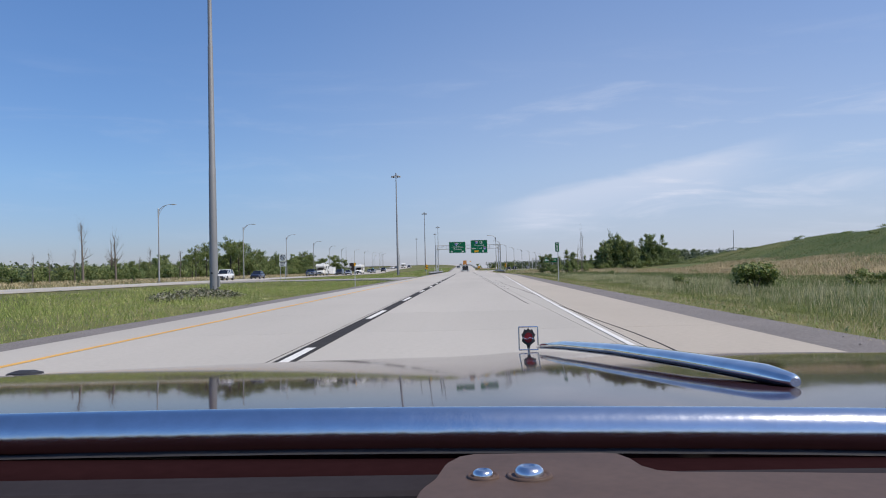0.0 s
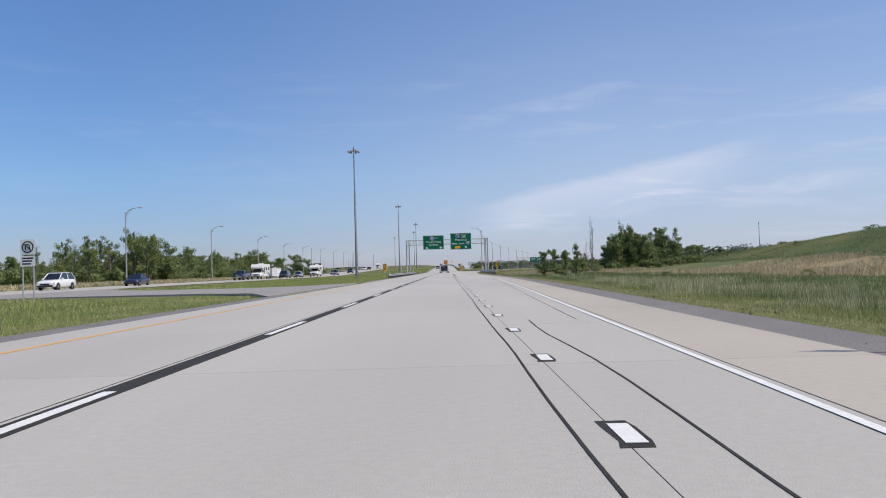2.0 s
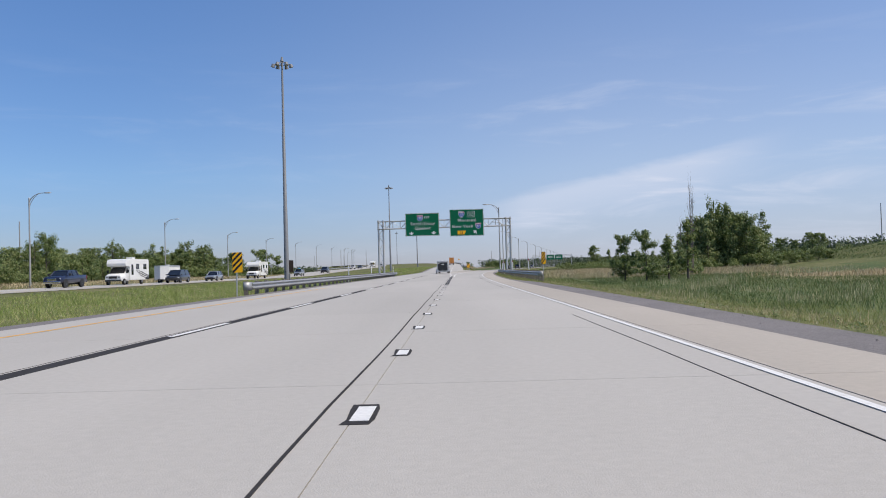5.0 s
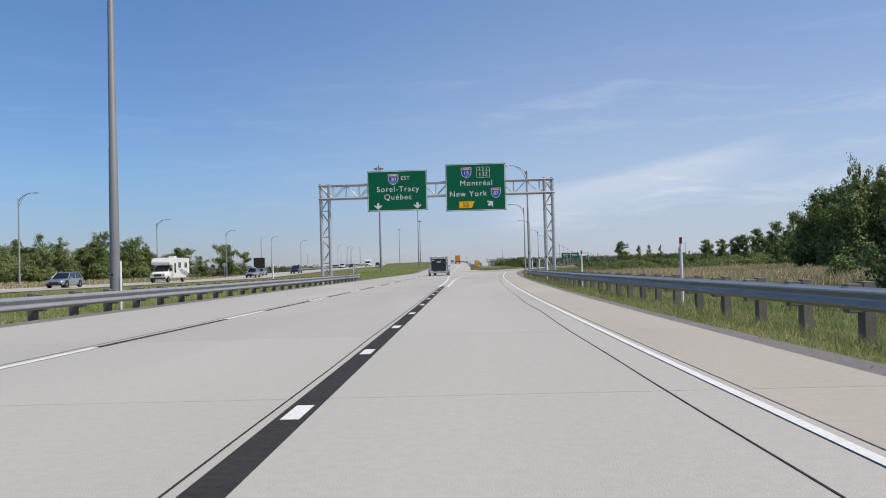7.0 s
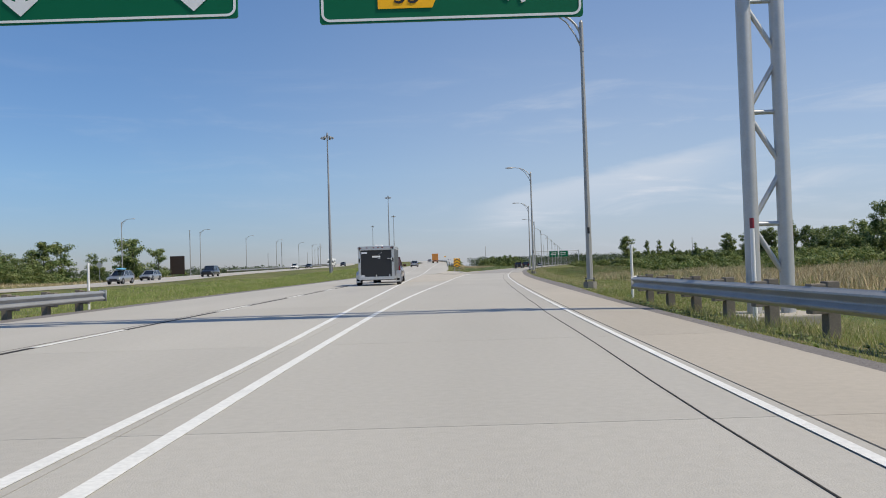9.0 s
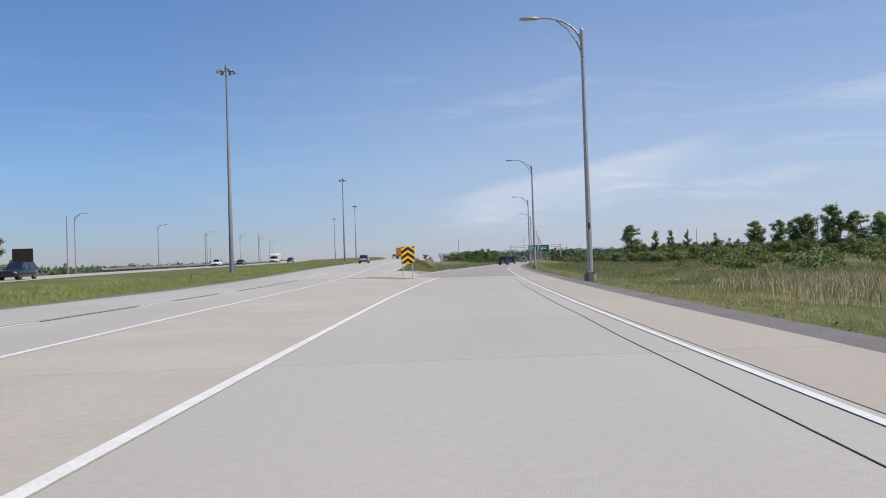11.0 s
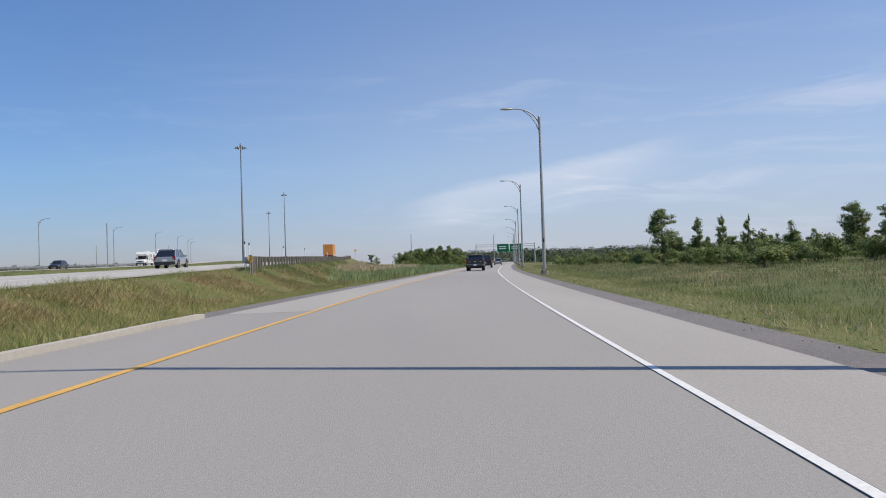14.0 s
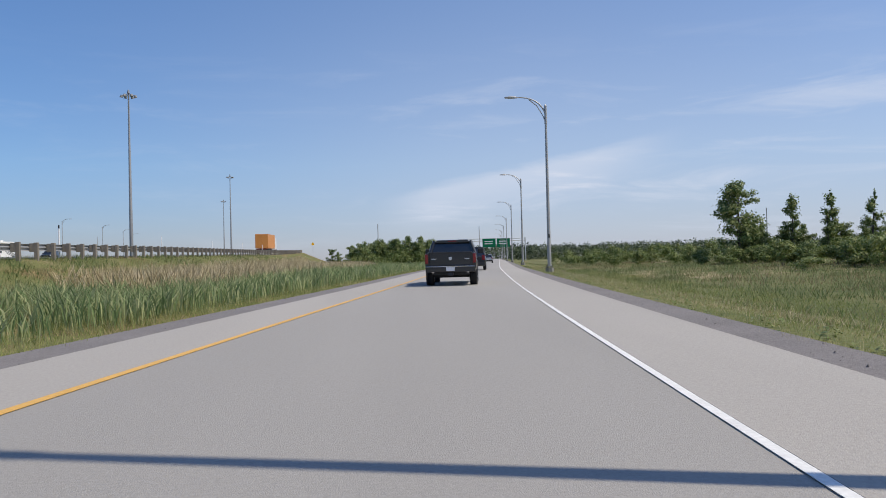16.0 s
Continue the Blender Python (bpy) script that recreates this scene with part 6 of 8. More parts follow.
M_MOUND = blend_material("dark_green_tall_grass", [(0.055, 0.088, 0.026), (0.08, 0.118, 0.036), (0.11, 0.145, 0.05), (0.17, 0.165, 0.08)], 0.7, scale=0.1, fine=1.0, island=0.4, translucent=0.5)
M_BANK = blend_material("tan_flattened_grass", [(0.15, 0.115, 0.055), (0.22, 0.165, 0.08), (0.31, 0.235, 0.12), (0.42, 0.33, 0.19)], 0.85, scale=0.3, fine=1.5, island=0.5, translucent=0.3)
M_BLOOM = material("small_pale_flowers", (0.62, 0.60, 0.30), 0.8, vary=0.2, scale=2, island=0.5)

gxa, gya = np.array(gx), np.array(gy)
gz_flat = np.empty(len(ground.data.vertices) * 3)
ground.data.vertices.foreach_get("co", gz_flat)
gza = gz_flat.reshape(len(gy), len(gx), 3)[:, :, 2]


def lie_many(x, y):
    i = np.clip(np.searchsorted(gxa, x) - 1, 0, len(gxa) - 2)
    j = np.clip(np.searchsorted(gya, y) - 1, 0, len(gya) - 2)
    u = (x - gxa[i]) / (gxa[i + 1] - gxa[i])
    v = (y - gya[j]) / (gya[j + 1] - gya[j])
    return (gza[j, i] * (1 - u) * (1 - v) + gza[j, i + 1] * u * (1 - v) + gza[j + 1, i] * (1 - u) * v + gza[j + 1, i + 1] * u * v)


def quick_mesh(name, co, n_corner, mat):
    """co: array (faces * n_corner, 3); every face has its own corners."""
    me = bpy.data.meshes.new(name)
    n = len(co)
    f = n // n_corner
    me.vertices.add(n)
    me.vertices.foreach_set("co", np.ascontiguousarray(co, dtype=np.float32).ravel())
    me.loops.add(n)
    me.loops.foreach_set("vertex_index", np.arange(n, dtype=np.int32))
    me.polygons.add(f)
    me.polygons.foreach_set("loop_start", np.arange(0, n, n_corner, dtype=np.int32))
    me.update(calc_edges=True)
    me.materials.append(mat)
    return me


def leaf_clumps(rs, centres, radii, count, size):
    """Leaf clumps: small tilted three-cornered leaves inside soft balls."""
    k = rs.integers(0, len(centres), count)
    d = rs.normal(size=(count, 3))
    d /= np.linalg.norm(d, axis=1)[:, None]
    rad = rs.random(count) ** 0.42 * (1 + 0.12 * rs.normal(size=count))
    p = np.array(centres)[k] + d * rad[:, None] * np.array(radii)[k]
    nrm = d * 0.8 + rs.normal(size=(count, 3)) * 0.40 + np.array([0.15, 0, 0.45])
    nrm /= np.linalg.norm(nrm, axis=1)[:, None]
    a = np.cross(nrm, rs.normal(size=(count, 3)))
    a /= np.linalg.norm(a, axis=1)[:, None]
    b = np.cross(nrm, a)
    s = size * (0.55 + 0.9 * rs.random(count))[:, None]
    t = s * (0.55 + 0.35 * rs.random(count))[:, None]
    return np.stack([p + a * s, p - a * s * 0.6 + b * t, p - a * s * 0.6 - b * t], 1).reshape(-1, 3)


def make_tree(kind, seed):
    rs = np.random.default_rng(seed)
    r2 = random.Random(seed)
    names = {"broad": ("broadleaf_tree", "dense dark green broadleaf tree in the wood edge"), "slim": ("slender_tree", "slender pale-leaved young tree with open crown"),
             "shrub": ("shrub", "low rounded green shrub in rough grass"), "dead": ("dead_tree", "bare grey dead tree above green scrub"), "pine": ("conifer_tree", "small dark conical conifer tree"), "open": ("open_crowned_tree", "open-crowned green tree with bare limbs showing"), "tall": ("tall_tree", "tall round-topped dark green tree above the scrub")}
    t = thing(names[kind][0], Matrix.Identity(4), names[kind][1], "shrub" if kind == "shrub" else "tree", kind + " plants")
    H = {"broad": 8.0, "slim": 7.0, "shrub": 2.4, "dead": 8.5, "pine": 5.0, "open": 8.5, "tall": 9.0}[kind]
    bm = bmesh.new()
    centres, radii = [], []
    lean = Vector((r2.uniform(-0.3, 0.3), r2.uniform(-0.3, 0.3), 0))
    if kind != "shrub":
        steps = 5
        for k in range(steps):
            a, b = k / steps, (k + 1) / steps
            rod(bm, lean * a * a + Vector((0, 0, H * 0.9 * a - (0.3 if k == 0 else 0))), lean * b * b + Vector((0, 0, H * 0.9 * b)), 0.17 * (1 - 0.85 * a) * H / 8, 0.17 * (1 - 0.85 * b) * H / 8, 7)
    limbs = {"broad": 19, "slim": 15, "shrub": 7, "dead": 16, "pine": 12, "open": 17, "tall": 46}[kind]
    for k in range(limbs):
        if kind == "broad":
            h = r2.uniform(0.05, 0.9)
            reach = (0.34 - 0.26 * abs(h - 0.38)) * H * r2.uniform(0.55, 1.1)
            up = r2.uniform(0.0, 0.22) * H
        elif kind == "slim":
            h = r2.uniform(0.12, 0.96)
            reach = 0.15 * H * (1.2 - h) * r2.uniform(0.6, 1.3)
            up = 0.06 * H
        elif kind == "open":
            h = r2.uniform(0.22, 0.92)
            reach = (0.33 - 0.24 * abs(h - 0.45)) * H * r2.uniform(0.55, 1.15)
            up = r2.uniform(0.06, 0.26) * H
        elif kind == "tall":
            h = 0.10 + 0.84 * (k + r2.random()) / limbs
            reach = float(np.interp(h, [0.1, 0.25, 0.42, 0.55, 0.75, 0.88, 0.95], [0.24, 0.22, 0.16, 0.19, 0.21, 0.15, 0.06])) * H * r2.uniform(0.6, 1.15)
            up = r2.uniform(0.01, 0.07) * H
        elif kind == "pine":
            h = 0.1 + 0.85 * k / limbs
            reach = 0.26 * H * (1.02 - h)
            up = -0.02 * H
        elif kind == "dead":
            h = r2.uniform(0.3, 0.92)
            reach = 0.20 * H * (1.15 - h) * r2.uniform(0.5, 1.2)
            up = r2.uniform(0.06, 0.2) * H
        else:
            h, reach, up = 0.05, r2.uniform(0.2, 1.15), r2.uniform(0.25, 0.75) * H
        a = r2.uniform(0, 2 * math.pi)
        p0 = lean * h * h + Vector((0, 0, H * 0.9 * h if kind != "shrub" else -0.1))
        p2 = p0 + Vector((math.cos(a) * reach, math.sin(a) * reach, up))
        p1 = p0.lerp(p2, 0.5) + Vector((r2.uniform(-.1, .1), r2.uniform(-.1, .1), -0.04 * H * 0.3))
        rr = 0.055 * H / 8 * (1.3 - h)
        rod(bm, p0, p1, rr, rr * 0.7, 5, False)
        rod(bm, p1, p2, rr * 0.7, rr * 0.25, 5, False)
        if kind == "dead":
            for _ in range(3):
                q = p1.lerp(p2, r2.random())
                rod(bm, q, q + Vector((r2.uniform(-.7, .7), r2.uniform(-.7, .7), r2.uniform(0.2, 1.0))), rr * 0.4, rr * 0.1, 4, False)
            continue
        s = {"broad": 0.125, "slim": 0.074, "shrub": 0.30, "pine": 0.09, "open": 0.105, "tall": 0.088}[kind] * H * r2.uniform(0.65, 1.2)
        for f in (0.55, 1.0) if kind != "shrub" else (1.0,):
            c = p0.lerp(p2, f)
            centres.append((c.x, c.y, max(c.z, 0.25 * s + 0.05)))
            radii.append((s * (0.6 + 0.4 * f), s * (0.6 + 0.4 * f), s * {"broad": 0.62, "slim": 1.0}.get(kind, 0.75) * (0.6 + 0.4 * f)))
    if kind in ("broad", "slim", "tall"):
        for h in (0.22, 0.36, 0.5, 0.64, 0.78, 0.88):
            r = H * (0.155 - 0.28 * (h - 0.45) ** 2 if kind == "broad" else 0.085 if kind == "tall" else 0.050 * (1.25 - h)) * r2.uniform(0.8, 1.15)
            centres.append((lean.x * h * h + r2.uniform(-0.25, 0.25), lean.y * h * h + r2.uniform(-0.25, 0.25), H * h))
            radii.append((r, r, r * (0.8 if kind == "broad" else 1.2)))
    if kind in ("broad", "slim", "pine", "open"):
        centres.append((lean.x * 0.9, lean.y * 0.9, H * 0.93))
        radii.append((0.08 * H if kind == "broad" else 0.025 * H,) * 2 + (0.08 * H,))
    part("trunk", bm, M_DEAD if kind == "dead" else M_BARK, t)
    if kind != "dead":
        n, size = {"broad": (4700, 0.150), "slim": (1900, 0.115), "shrub": (1250, 0.092), "pine": (1100, 0.10), "open": (3000, 0.135), "tall": (6800, 0.135)}[kind]
        co = leaf_clumps(rs, centres, radii, n, size)
        co[:, 2] = np.maximum(co[:, 2], 0.02)
        part("crown", quick_mesh("crown", co, 3, M_LEAF2 if kind in ("shrub", "slim", "open") else M_LEAF), None, t)
    return t


STOCK = {k: [make_tree(k, s) for s in seeds] for k, seeds in {"broad": (11, 12, 13, 14), "slim": (21, 22, 23), "shrub": (31, 32, 33), "dead": (41, 42), "pine": (51,), "open": (61, 62, 63), "tall": (71, 72)}.items()}
USED = set()
rt = random.Random(77)


def plant(kind, x, y, size=1.0, wide=None, variant=None):
    src = STOCK[kind][rt.randrange(len(STOCK[kind])) if variant is None else variant]
    z = lie(x, y) - 0.08
    size *= {"broad": 1.38, "slim": 1.3, "dead": 1.25, "open": 1.3, "tall": 1.3}.get(kind, 1.0)
    w = size * rt.uniform(0.9, 1.15) if wide is None else wide * {"broad": 1.38, "slim": 1.3, "dead": 1.25, "open": 1.3, "tall": 1.3}.get(kind, 1.0)
    m = pose(x, y, z, 0, 0, rt.uniform(0, 360)) @ Matrix.Diagonal((w, w, size, 1))
    if src not in USED:
        USED.add(src)
        src.matrix_basis = m
        return src
    return copy_thing(src, m @ Matrix.Diagonal((1 / src.scale.x, 1 / src.scale.y, 1 / src.scale.z, 1)))


def thicket(name, places, label, leaves=900, seed=5, mat=None):
    """Low brush that nobody could count: many leafy clumps, one mesh."""
    rs = np.random.default_rng(seed)
    out = []
    for x, y, size, wide in places:
        n = int(rs.integers(5, 9))
        a, r = rs.random(n) * 2 * np.pi, rs.random(n) * 0.95 * wide
        up = (0.25 + 0.5 * rs.random(n)) * 2.3 * size
        z = lie(x, y)
        centres = np.stack([x + np.cos(a) * r, y + np.sin(a) * r, z + up], 1)
        rad = (0.45 + 0.3 * rs.random(n))[:, None] * np.array([[wide, wide, 0.9 * size]])
        co = leaf_clumps(rs, centres, rad, leaves, 0.10 * (0.5 + 0.5 * wide))
        co[:, 2] = np.maximum(co[:, 2], z + 0.02)
        out.append(co)
    tagged(new(name, quick_mesh(name, np.concatenate(out), 3, mat or M_LEAF2)), label, "brush", kind="stuff")


wood_foot = []
# wood edge beyond the far carriageway
y = 92.0
while y < 342:
    base = -60.5 - 0.02 * y
    tall = float(np.interp(y, [90, 122, 150, 175, 200, 235, 290, 342], [0.27, 0.27, 0.36, 0.54, 0.64, 0.60, 0.68, 0.68]))
    pick = rt.random()
    size = tall * rt.uniform(0.55, 1.15)
    if pick < 0.62:
        plant("broad", base + rt.uniform(-3, 1.2), y, size, max(0.36, size * rt.uniform(0.9, 1.25)))
    elif pick < 0.88:
        plant("open", base + rt.uniform(-2, 1.2), y, size * 1.12, max(0.36, size * rt.uniform(0.75, 1.05)))
    else:
        plant("slim", base + rt.uniform(-1, 2), y, size * 1.05)
    plant("broad", base - 5 + rt.uniform(-2.5, 2), y + rt.uniform(-1.5, 1.5), tall * rt.uniform(0.66, 0.98), tall * rt.uniform(0.85, 1.15))
    for _ in range(rt.choice((1, 2, 2, 3)) if y > 125 else 1):
        wood_foot.append((base + 1.6 + rt.uniform(-2.5, 1.4), y + rt.uniform(-1.6, 1.6), rt.uniform(0.7, 1.5) * (1 + 0.5 * tall), rt.uniform(1.0, 1.7)))
    y += rt.uniform(2.6, 4.4)
for k in range(13):
    plant("broad", -67 + rt.uniform(-3, 3), 300 + 4.1 * k, rt.uniform(0.55, 0.74), rt.uniform(0.7, 0.9))
    wood_foot.append((-64.5 + rt.uniform(-2, 2), 300 + 4.1 * k + rt.uniform(-1, 1), rt.uniform(0.9, 1.7), rt.uniform(1.2, 1.8)))
wood_heart = [(-64.0 - 0.02 * y + rt.uniform(-2.5, 1.5), y + rt.uniform(-1.2, 1.2), float(np.interp(y, [140, 190, 215, 345], [0.9, 1.8, 2.4, 2.7])) * rt.uniform(0.75, 1.15), rt.uniform(1.5, 2.3)) for y in range(140, 346, 2)]
thicket("wood_thicket", wood_heart, "dense young growth filling the wood", 2000, 17, M_LEAF)
thicket("undergrowth", wood_foot, "dense green brush at the foot of the wood", 800, 7, M_LEAF)
for x, y, s in ((-61, 196, 0.88), (-60.5, 201, 0.82), (-62, 207, 0.86), (-61, 168, 0.62), (-60.5, 176, 0.70)):
    plant("open", x, y, s, s * 0.85)
for x, y, s in ((-64, 136, 0.75), (-63, 150, 0.62), (-62, 143, 0.42), (-60, 117.5, 0.92), (-60, 128.7, 0.82), (-59, 113, 0.5), (-59.5, 107, 0.45), (-58.5, 101, 0.4), (-60, 158, 0.6), (-66, 187, 0.8), (-64, 192, 0.7), (-63, 176, 0.7), (-62, 206, 0.8)):
    plant("dead", x, y, s)
for x, y, s in ((-63, 202, 0.84), (-63.5, 210, 0.8), (-62, 216, 0.78)):
    plant("broad", x, y, s)
for x, y, s in ((-49.8, 96, 0.34), (-50.0, 112, 0.36), (-50.2, 120, 0.4), (-50.4, 131, 0.36), (-51, 80, 0.36)):
    plant("pine", x, y, s)
for x, y, s in ((-63, 374, 0.85), (-66, 380, 0.9), (-61, 383, 0.7), (-70, 372, 0.6)):
    plant("broad", x, y, s)
for k in range(16):
    plant("shrub", -66 - rt.uniform(0, 22), 348 + k * 5, rt.uniform(0.9, 1.5))
for k in range(8):
    plant("broad", -95 - rt.uniform(0, 20), 420 + k * 14, rt.uniform(0.4, 0.6))
# copse on the right
for k in range(30):
    f = (k % 15 + rt.random()) / 15
    tall = float(np.interp(f, [0, 0.2, 0.45, 0.8, 1], [0.74, 0.90, 1.06, 0.94, 0.74])) * rt.uniform(0.70, 1.08)
    plant("open" if k % 4 == 1 else "slim" if k % 7 == 3 else "broad", 41.4 + 10.0 * f, 247.5 + (0 if k < 15 else 8) + rt.uniform(0, 7), tall, rt.uniform(0.42, 0.72))
for x, y, s in ((52.0, 249, 0.62), (53.5, 252, 0.5), (55.5, 249, 0.4), (59, 252, 0.34), (64, 256, 0.42), (67, 258, 0.4), (42.0, 251, 0.55), (52, 258, 0.6), (68, 266, 0.45), (71, 270, 0.42)):
    plant("broad", x, y, s, s * 0.9)
for k in range(14):
    plant("shrub", 42 + 22 * k / 14 + rt.uniform(-0.7, 0.7), 243 + rt.uniform(-2, 3), rt.uniform(0.7, 1.25))
for x, y, s in ((29.3, 211.4, 1.16), (29.9, 213, 1.0), (28.7, 214, 0.7)):
    plant("dead", x, y, s, 0.45)
for x, y, s in ((17.0, 192, 0.42), (18.6, 190, 0.45), (24.6, 204, 0.34), (26.2, 206, 0.4), (21.5, 199, 0.28)):
    plant("broad", x, y, s, s * 0.8)
plant("slim", 22.8, 191, 0.68, 0.7)
plant("slim", 20.7, 190, 0.5, 0.6)
for x, y, s in ((25, 214, 0.9), (30.5, 216, 1.0), (33.5, 224, 0.8), (27.5, 209, 0.7), (39, 236, 1.0), (20, 193, 0.6)):
    plant("shrub", x, y, s, s * 1.1)
for x, y, s in ((16.9, 51.5, 1.0), (17.3, 51.9, 0.9), (16.6, 52.2, 0.85), (15.5, 63.1, 0.5), (23.2, 50.5, 0.6), (25.0, 51.5, 0.55), (22.2, 129.7, 0.48), (21, 100, 0.3), (42, 66, 0.6), (46, 70, 0.62), (34, 62, 0.4), (60, 82, 0.7), (75, 120, 0.9), (83, 140, 0.8), (70, 100, 0.9), (33, 120, 0.4)):
    plant("shrub", x, y, s, s * 1.1)
thicket("mound_brush", [(84 + rt.uniform(-8, 10), -5 + 11.5 * k + rt.uniform(-5, 5), rt.uniform(0.25, 0.7), rt.uniform(0.9, 2.0)) for k in range(26)], "low brush along the mound's crest", 300, 12, M_LEAF)
# treeline beyond the field
for k in range(15):
    f = k / 14
    near = 1 - 0.28 * min(1, max(0, (f - 0.4) / 0.25))
    plant("broad", 1.5 + near * (98.5 - 3 * f) + rt.uniform(-2, 2), 190 + near * (228 - 62 * f), near * (0.72 + 0.62 * f * f) * rt.uniform(0.88, 1.1), near * rt.uniform(0.75, 0.95) * (1 + 0.3 * f))
    plant("shrub", 94 - 4 * f + rt.uniform(-2, 2), 420 - 64 * f, rt.uniform(1.2, 1.9), rt.uniform(1.3, 1.8))
    plant("shrub", 76 + 6 * f + rt.uniform(-5, 5), 404 - 74 * f, rt.uniform(0.7, 1.3), rt.uniform(1.2, 1.7))
thicket("field_brush", [(34 + 58 * rt.random(), 292 + 62 * rt.random(), rt.uniform(0.5, 1.15), rt.uniform(1.0, 1.9)) for k in range(70)], "green brush behind the reed bed", 450, 9)
for x, y, s, w in ((65.2, 316.7, 0.90, 0.74), (67.4, 309.5, 1.04, 0.81), (70.3, 306.6, 1.08, 0.85), (63.8, 322.5, 0.76, 0.67), (71.7, 313.8, 1.15, 0.81), (74.6, 305.2, 1.08, 0.81), (62.3, 312.4, 0.68, 0.63)):
    plant("broad", x, y, s, w)
# scrub and trees beside the ramp
plant("tall", 63.9, 478.1, 0.95, 0.98, 0)
plant("broad", 65.6, 478.9, 0.52, 0.56, 2)
for x, y, s, v in ((70.4, 477.0, 0.90, 0), (73.3, 474.3, 0.66, 2), (74.3, 474.8, 0.92, 1), (77.6, 472.4, 0.90, 2)):
    plant("slim", x, y, s, 0.95 * s + 0.06, v)
for k in range(20):
    f = (k + rt.random()) / 20
    plant("broad", 66.5 + 22 * f, 482 - 13 * f + rt.uniform(-2, 3), rt.uniform(0.30, 0.40) * (1 + 0.25 * f), rt.uniform(0.36, 0.5))
for x, y, s, w in ((93.0, 465, 0.93, 0.55), (94.6, 466, 0.88, 0.55), (98.0, 461.6, 0.93, 0.5), (105.2, 465, 1.02, 0.55), (107.4, 464.6, 1.08, 0.6), (103.4, 467, 0.85, 0.6), (109.5, 457, 1.26, 0.62), (111.5, 458, 0.95, 0.65), (114.5, 454, 1.06, 0.7), (118, 450, 1.0, 0.7), (122, 446, 0.95, 0.7),
                   (126, 441, 0.95, 0.7), (84.4, 469.7, 0.64, 0.45), (90, 470, 0.4, 0.5), (79, 472, 0.35, 0.5), (101, 468, 0.6, 0.5)):
    plant("tall" if s > 0.9 else "broad", x, y, s * (0.95 if s > 0.9 else 1), w * (1.5 if s > 0.9 else 1.2))
for k in range(46):
    f = k / 45
    plant("shrub", 61 + 58 * f + rt.uniform(-2, 2), 476 - 34 * f + rt.uniform(-6, 4), rt.uniform(0.5, 0.95) * (1 + 0.5 * f), rt.uniform(1.0, 1.5) * (1 + 0.3 * f))
for k in range(26):
    f = rt.random()
    plant("shrub", 52 + 60 * f + rt.uniform(-3, 3), 452 - 30 * f + rt.uniform(-12, 12), rt.uniform(0.35, 0.85), rt.uniform(0.8, 1.4))
for x, y, s, w in ((49.8, 411.6, 1.05, 1.7), (51.2, 413, 0.9, 1.3), (43.2, 376.2, 0.42, 0.5), (58, 420, 0.8, 1.0), (62, 428, 0.9, 1.1), (66, 405, 0.9, 1.2), (71, 398, 1.0, 1.3), (75, 390, 1.1, 1.4), (80, 402, 1.2, 1.5), (70, 415, 0.8, 1.2)):
    plant("shrub", x, y, s, w)
thicket("far_brush", [(50 + rt.uniform(0, 22), 486 + rt.uniform(-4, 50), rt.uniform(0.95, 1.65), rt.uniform(0.9, 1.5)) for k in range(40)]
        + [(66 + 4 * k + rt.uniform(-2, 2), 560 + rt.uniform(-20, 40), rt.uniform(0.6, 1.0), 1.8) for k in range(20)], "green brush beyond the ramp", 800, 8)
for k in range(60):
    f = (k + rt.random()) / 60
    x = float(np.interp(f, [0, 0.45, 0.75, 1], [62, 57, 64, 92])) + rt.uniform(-2, 7)
    y = float(np.interp(f, [0, 0.45, 0.75, 1], [480, 428, 404, 374])) + rt.uniform(-3, 3)
    h = float(np.interp(f, [0, 0.3, 1], [0.9, 1.35, 1.6])) * rt.uniform(0.6, 1.15)
    plant("shrub", x, y, h, rt.uniform(1.0, 1.5))
    if k % 6 == 0 and f > 0.2:
        plant("slim" if k % 8 else "open", x + rt.uniform(2, 8), y + rt.uniform(0, 5), rt.uniform(0.3, 0.48), rt.uniform(0.4, 0.55))
# copse of young trees left of the ramp, far ahead
for k in range(44):
    f = (k + rt.random()) / 44
    h = (4.0 + 1.3 * f) * rt.uniform(0.82, 1.12)
    plant("broad", 15.8 + 15.0 * f, 506 + 10 * f + rt.uniform(0, 22), h / 11, rt.uniform(0.36, 0.5))
for k in range(18):
    f = k / 17
    plant("shrub", 15.4 + 15.5 * f + rt.uniform(-0.5, 0.5), 503 + 10 * f + rt.uniform(-2, 2), rt.uniform(0.4, 0.7), rt.uniform(0.7, 1.0))
thicket("young_thicket", [(16 + 15 * f, 504 + 10 * f + rt.uniform(-2, 6), rt.uniform(0.9, 1.6), rt.uniform(0.8, 1.3)) for f in (k / 35 for k in range(36))], "bright green young growth beside the ramp", 420, 11)
for x, y, s in ((8, 640, 0.45), (10, 632, 0.4), (42, 620, 0.35), (48, 640, 0.4)):
    plant("broad", x, y, s)


